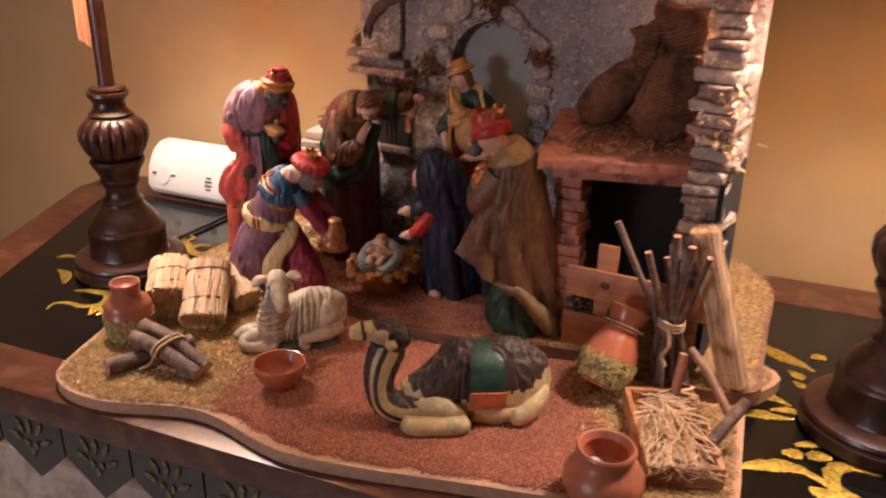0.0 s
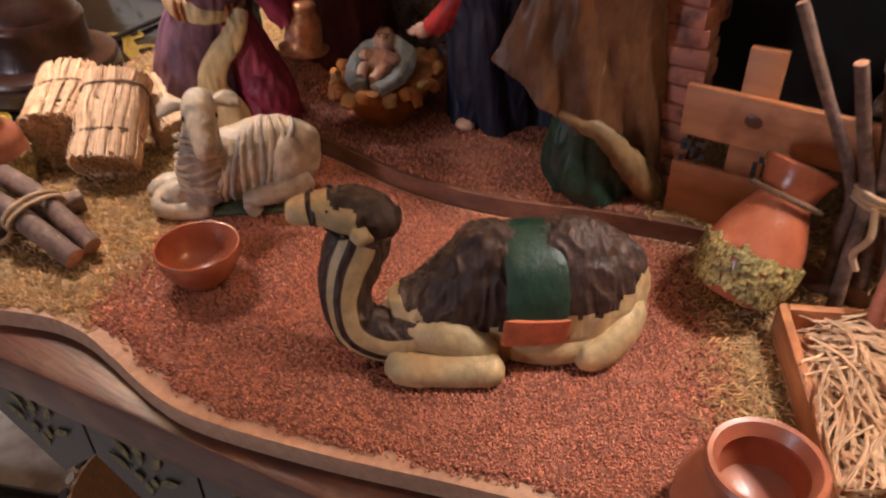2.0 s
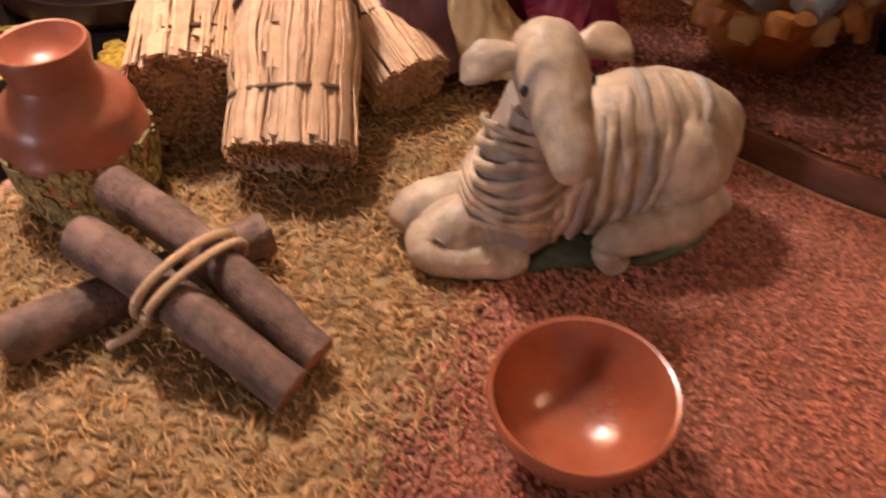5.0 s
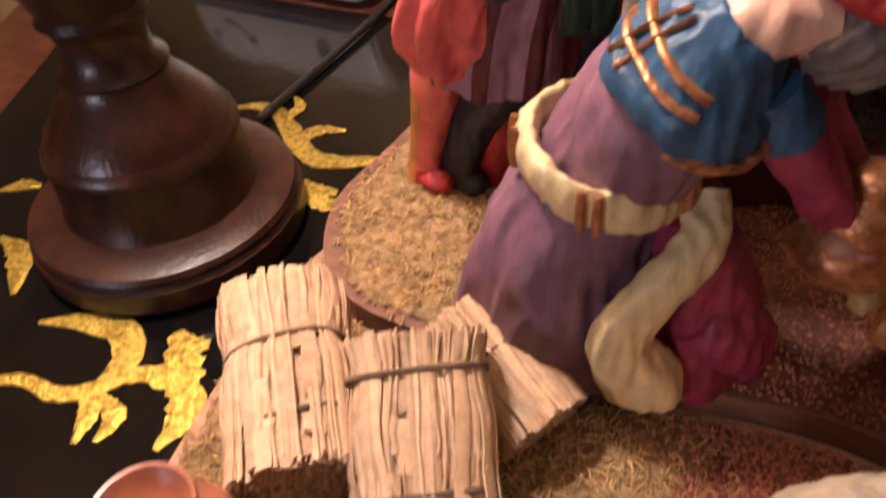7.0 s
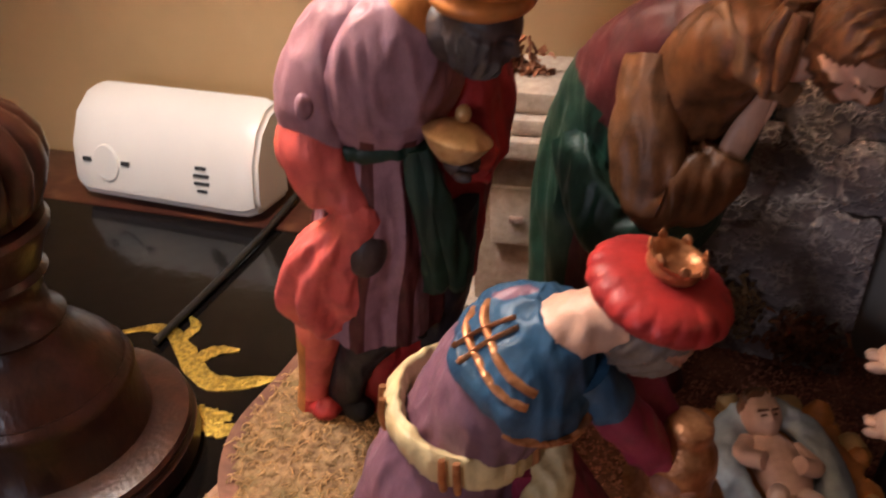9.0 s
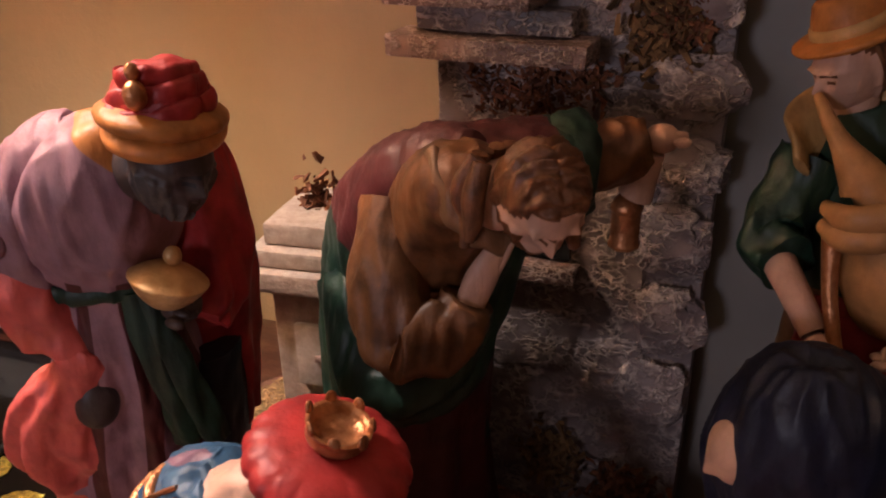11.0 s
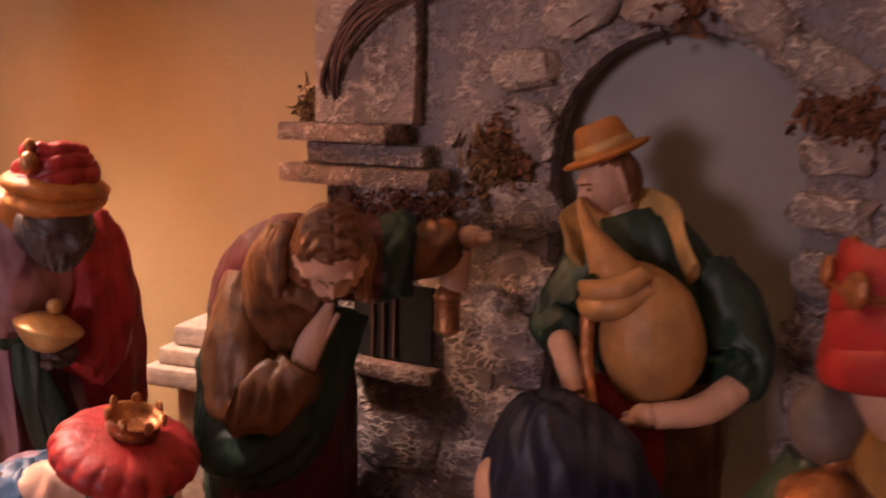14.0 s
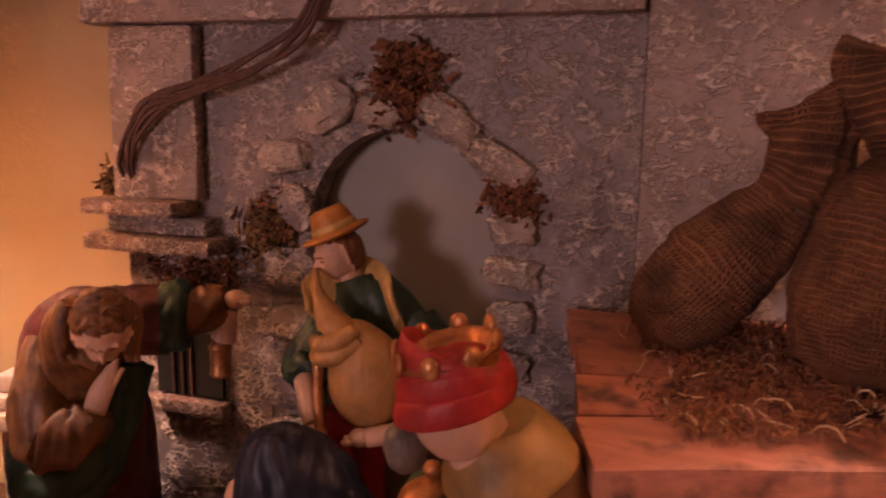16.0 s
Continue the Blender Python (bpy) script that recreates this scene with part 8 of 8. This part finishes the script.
# ---- table ornament, apron, floor things ----
for i, (name, strokes) in enumerate((
    ("scroll", [([(-0.300, -0.262), (-0.306, -0.250), (-0.296, -0.241), (-0.280, -0.240), (-0.268, -0.230), (-0.268, -0.216), (-0.280, -0.208), (-0.296, -0.210), (-0.314, -0.220)], [0.001, 0.002, 0.0028, 0.003, 0.004, 0.0055, 0.006, 0.0045, 0.001]),
                ([(-0.268, -0.228), (-0.258, -0.218), (-0.244, -0.214), (-0.232, -0.222), (-0.230, -0.238)], [0.002, 0.004, 0.006, 0.0065, 0.001]),
                ([(-0.270, -0.232), (-0.262, -0.238), (-0.256, -0.250)], [0.003, 0.0045, 0.001]), ([(-0.264, -0.232), (-0.252, -0.236), (-0.250, -0.246)], [0.002, 0.004, 0.001])]),
    ("blossom", [([(-0.262, -0.199), (-0.254, -0.200), (-0.246, -0.196)], [0.003, 0.005, 0.002]), ([(-0.258, -0.206), (-0.250, -0.206), (-0.242, -0.203)], [0.002, 0.0045, 0.002]), ([(-0.250, -0.213), (-0.244, -0.211), (-0.238, -0.206)], [0.002, 0.004, 0.001])]),
    ("scroll", [([(-0.352, -0.076), (-0.340, -0.067), (-0.328, -0.066), (-0.312, -0.074), (-0.298, -0.083), (-0.282, -0.088), (-0.268, -0.084), (-0.250, -0.072)], [0.0015, 0.003, 0.004, 0.0045, 0.005, 0.0052, 0.005, 0.001]),
                ([(-0.300, -0.080), (-0.296, -0.070), (-0.284, -0.064)], [0.004, 0.004, 0.001]), ([(-0.318, -0.070), (-0.318, -0.058), (-0.326, -0.052)], [0.003, 0.003, 0.001])]),
    ("blossom", [([(-0.278, -0.106), (-0.268, -0.108), (-0.258, -0.104)], [0.003, 0.005, 0.002]), ([(-0.268, -0.114), (-0.258, -0.113), (-0.249, -0.108)], [0.002, 0.0045, 0.002])]),
    ("scroll", [([(-0.372, -0.196), (-0.358, -0.198), (-0.346, -0.206), (-0.336, -0.216)], [0.001, 0.005, 0.005, 0.001]), ([(-0.402, -0.176), (-0.396, -0.168), (-0.386, -0.164)], [0.001, 0.004, 0.001])]),
    ("scroll", [([(0.312, -0.170), (0.324, -0.160), (0.338, -0.152), (0.352, -0.149), (0.366, -0.154), (0.380, -0.160), (0.396, -0.166)], [0.001, 0.005, 0.0065, 0.0045, 0.003, 0.005, 0.003]),
                ([(0.378, -0.158), (0.372, -0.146), (0.374, -0.134), (0.386, -0.127), (0.402, -0.128)], [0.003, 0.005, 0.006, 0.0045, 0.001]), ([(0.380, -0.162), (0.368, -0.168), (0.360, -0.166)], [0.003, 0.0055, 0.002]), ([(0.384, -0.166), (0.374, -0.178), (0.366, -0.180)], [0.003, 0.004, 0.001])]),
    ("blossom", [([(0.338, -0.134), (0.346, -0.132), (0.352, -0.132)], [0.002, 0.006, 0.003]), ([(0.354, -0.131), (0.362, -0.126), (0.370, -0.124)], [0.003, 0.006, 0.002]), ([(0.345, -0.121), (0.354, -0.115), (0.363, -0.113)], [0.002, 0.004, 0.001])]),
    ("leaf", [([(0.304, -0.100), (0.316, -0.092), (0.328, -0.090), (0.340, -0.086)], [0.001, 0.006, 0.004, 0.0005])]),
    ("leaf", [([(0.306, -0.070), (0.314, -0.062), (0.324, -0.064), (0.336, -0.068)], [0.001, 0.005, 0.004, 0.0005]), ([(0.322, -0.082), (0.334, -0.076), (0.344, -0.076)], [0.001, 0.004, 0.003])]),
    ("leaf", [([(0.300, 0.026), (0.312, 0.014), (0.326, 0.008), (0.346, -0.002)], [0.001, 0.008, 0.007, 0.001])]),
    ("blossom", [([(0.326, -0.012), (0.334, -0.017), (0.340, -0.018)], [0.001, 0.005, 0.003]), ([(0.332, -0.028), (0.338, -0.032), (0.344, -0.033)], [0.001, 0.004, 0.002]), ([(0.340, 0.020), (0.346, 0.026), (0.352, 0.022)], [0.001, 0.005, 0.001])]),
)):
    scroll(name, strokes, i + 1)

PITCH = 0.0685
for k in range(17):
    u0 = -0.345 + k * PITCH
    bm = bmesh.new()
    zt, zl, zr = TOP - 0.026, 0.690, 0.664
    face_v = VF + 0.006
    pts = [(u0 + 0.001, zt), (u0 + 0.001, zl + 0.004), (u0 + PITCH * 0.52, zr), (u0 + PITCH - 0.001, zl + 0.004), (u0 + PITCH - 0.001, zt)]
    f0 = [bm.verts.new((*tw(u, face_v + 0.0), z)) for j, (u, z) in enumerate(pts)]
    f1 = [bm.verts.new((*tw(u, face_v + 0.012), z)) for u, z in pts]
    bm.faces.new(f0)
    bm.faces.new(f1[::-1])
    for j in range(5):
        bm.faces.new((f0[(j + 1) % 5], f0[j], f1[j], f1[(j + 1) % 5]))
    bmesh.ops.recalc_face_normals(bm, faces=bm.faces)
    part("apron_panel", bm, APRON, table, "dark apron panel with zigzag lower edge", smooth=False)
    bm = bmesh.new()
    rot = Matrix.Translation((*tw(u0 + PITCH * 0.5, face_v - 0.0008), 0.703)) @ Matrix.Rotation(ANG, 4, "Z") @ Matrix.Rotation(radians(90), 4, "X")
    for j, (dx, dz, a, ln) in enumerate(((0, 0.004, 90, 0.017), (-0.007, 0.004, 118, 0.015), (0.007, 0.004, 62, 0.015), (-0.010, -0.004, 150, 0.013), (0.010, -0.004, 30, 0.013), (-0.004, -0.010, 100, 0.008), (0.004, -0.010, 80, 0.008), (0, -0.018, 90, 0.010))):
        ca, sa = math.cos(radians(a)), math.sin(radians(a))
        start = len(bm.verts)
        leaf(bm, [(dx, dz), (dx + ca * ln * 0.5, dz + sa * ln * 0.5), (dx + ca * ln, dz + sa * ln)], [0.0008, 0.0026, 0.0003], 0.0, 6, 0.2, k * 9 + j)
    bmesh.ops.recalc_face_normals(bm, faces=bm.faces)
    bmesh.ops.transform(bm, matrix=rot, verts=bm.verts)
    part("apron_flower", bm, OLDGOLD, table, "faded gold flower motif")
for u, v in ((0.10, -0.26), (0.70, -0.26), (-0.20, 0.11), (0.70, 0.11)):
    bm = bmesh.new()
    box(bm, u - 0.02, u + 0.02, v - 0.02, v + 0.02, 0.0, TOP - 0.024, bevel=0.004, m=Matrix.Rotation(ANG, 4, "Z"))
    part("leg", bm, LACQUER, table)


def basket(name, x, y, r, h, label, stripes):
    b = empty(name, pose(x, y, 0.0))
    tagged(b, label, "basket")
    bm = bmesh.new()
    lathe(bm, [(0.0001, 0), (r * 0.7, 0), (r * 0.95, h * 0.4), (r, h * 0.8), (r * 0.97, h), (r * 0.93, h), (r * 0.9, h * 0.4), (r * 0.6, 0.01), (0.0001, 0.01)], 40)
    part("wall", bm, STRAW, b)
    n = 34
    for k in range(n):
        a0, a1 = 2 * math.pi * k / n, 2 * math.pi * (k + 0.5) / n
        bm = bmesh.new()
        sweep(bm, [(r * 1.0 * math.cos(a0 + t * 0.35), r * 1.0 * math.sin(a0 + t * 0.35), h * (0.55 + 0.47 * t), 0.008, 0.005) for t in (0, 0.33, 0.66, 1)], 8, 6, side=(-math.sin(a0), math.cos(a0), 0))
        part("rim_coil", bm, stripes[k % 2], b)
    return b


CREAMSTRIPE = mat("cream_cane", (0.60, 0.50, 0.38), (0.48, 0.38, 0.28), 0.6, size=0.006, bump=0.3)
DARKSTRIPE = mat("dark_cane", (0.05, 0.03, 0.02), (0.03, 0.018, 0.012), 0.5, size=0.006, bump=0.3)
basket("striped_basket", -0.40, -0.12, 0.13, 0.16, "round striped cane basket on the floor", (CREAMSTRIPE, DARKSTRIPE))
basket("straw_basket", -0.62, -0.02, 0.12, 0.12, "round straw basket with brown coils on the floor", (STRAW, LICHEN))
bm = bmesh.new()
strand(bm, [(-0.95, -0.33, 0.03), (-0.70, -0.225, 0.03), (-0.48, -0.13, 0.03)], 0.018, 12, 10)
rail = empty("dark_rail", pose(0, 0, 0))
tagged(rail, "dark lacquered rail low beside the table", "rail")
part("bar", bm, LACQUER, rail)
for x, y in ((-0.9, -0.309), (-0.55, -0.16)):
    bm = bmesh.new()
    box(bm, x - 0.012, x + 0.012, y - 0.012, y + 0.012, 0.0, 0.02, bevel=0.003)
    part("foot", bm, LACQUER, rail)

# ---- loose sand and moss, last ----
grains("sand_grains", 52000, LR, LOW + 0.0008, lambda x, y: sand_low_keep(x, y) ** 0.6 * (0.6 if y < -0.33 else 1), 0.00088, GRAIN, "coarse red sand grains on the lower board", 51)
grains("sand_grains", 19000, UR, UP + 0.0008, sand_up_keep, 0.00088, GRAIN, "coarse red sand grains on the raised platform", 52)
fibres("moss_fibres", 11000, LR, LOW + 0.0008, moss_low_keep, 0.0046, 0.00030, MOSS, "dry tan moss fibres on the lower board", 53, 0.0022)
fibres("moss_fibres", 8000, UR, UP + 0.0008, moss_up_keep, 0.0046, 0.00030, MOSS, "dry tan moss fibres on the raised platform", 54, 0.0022)
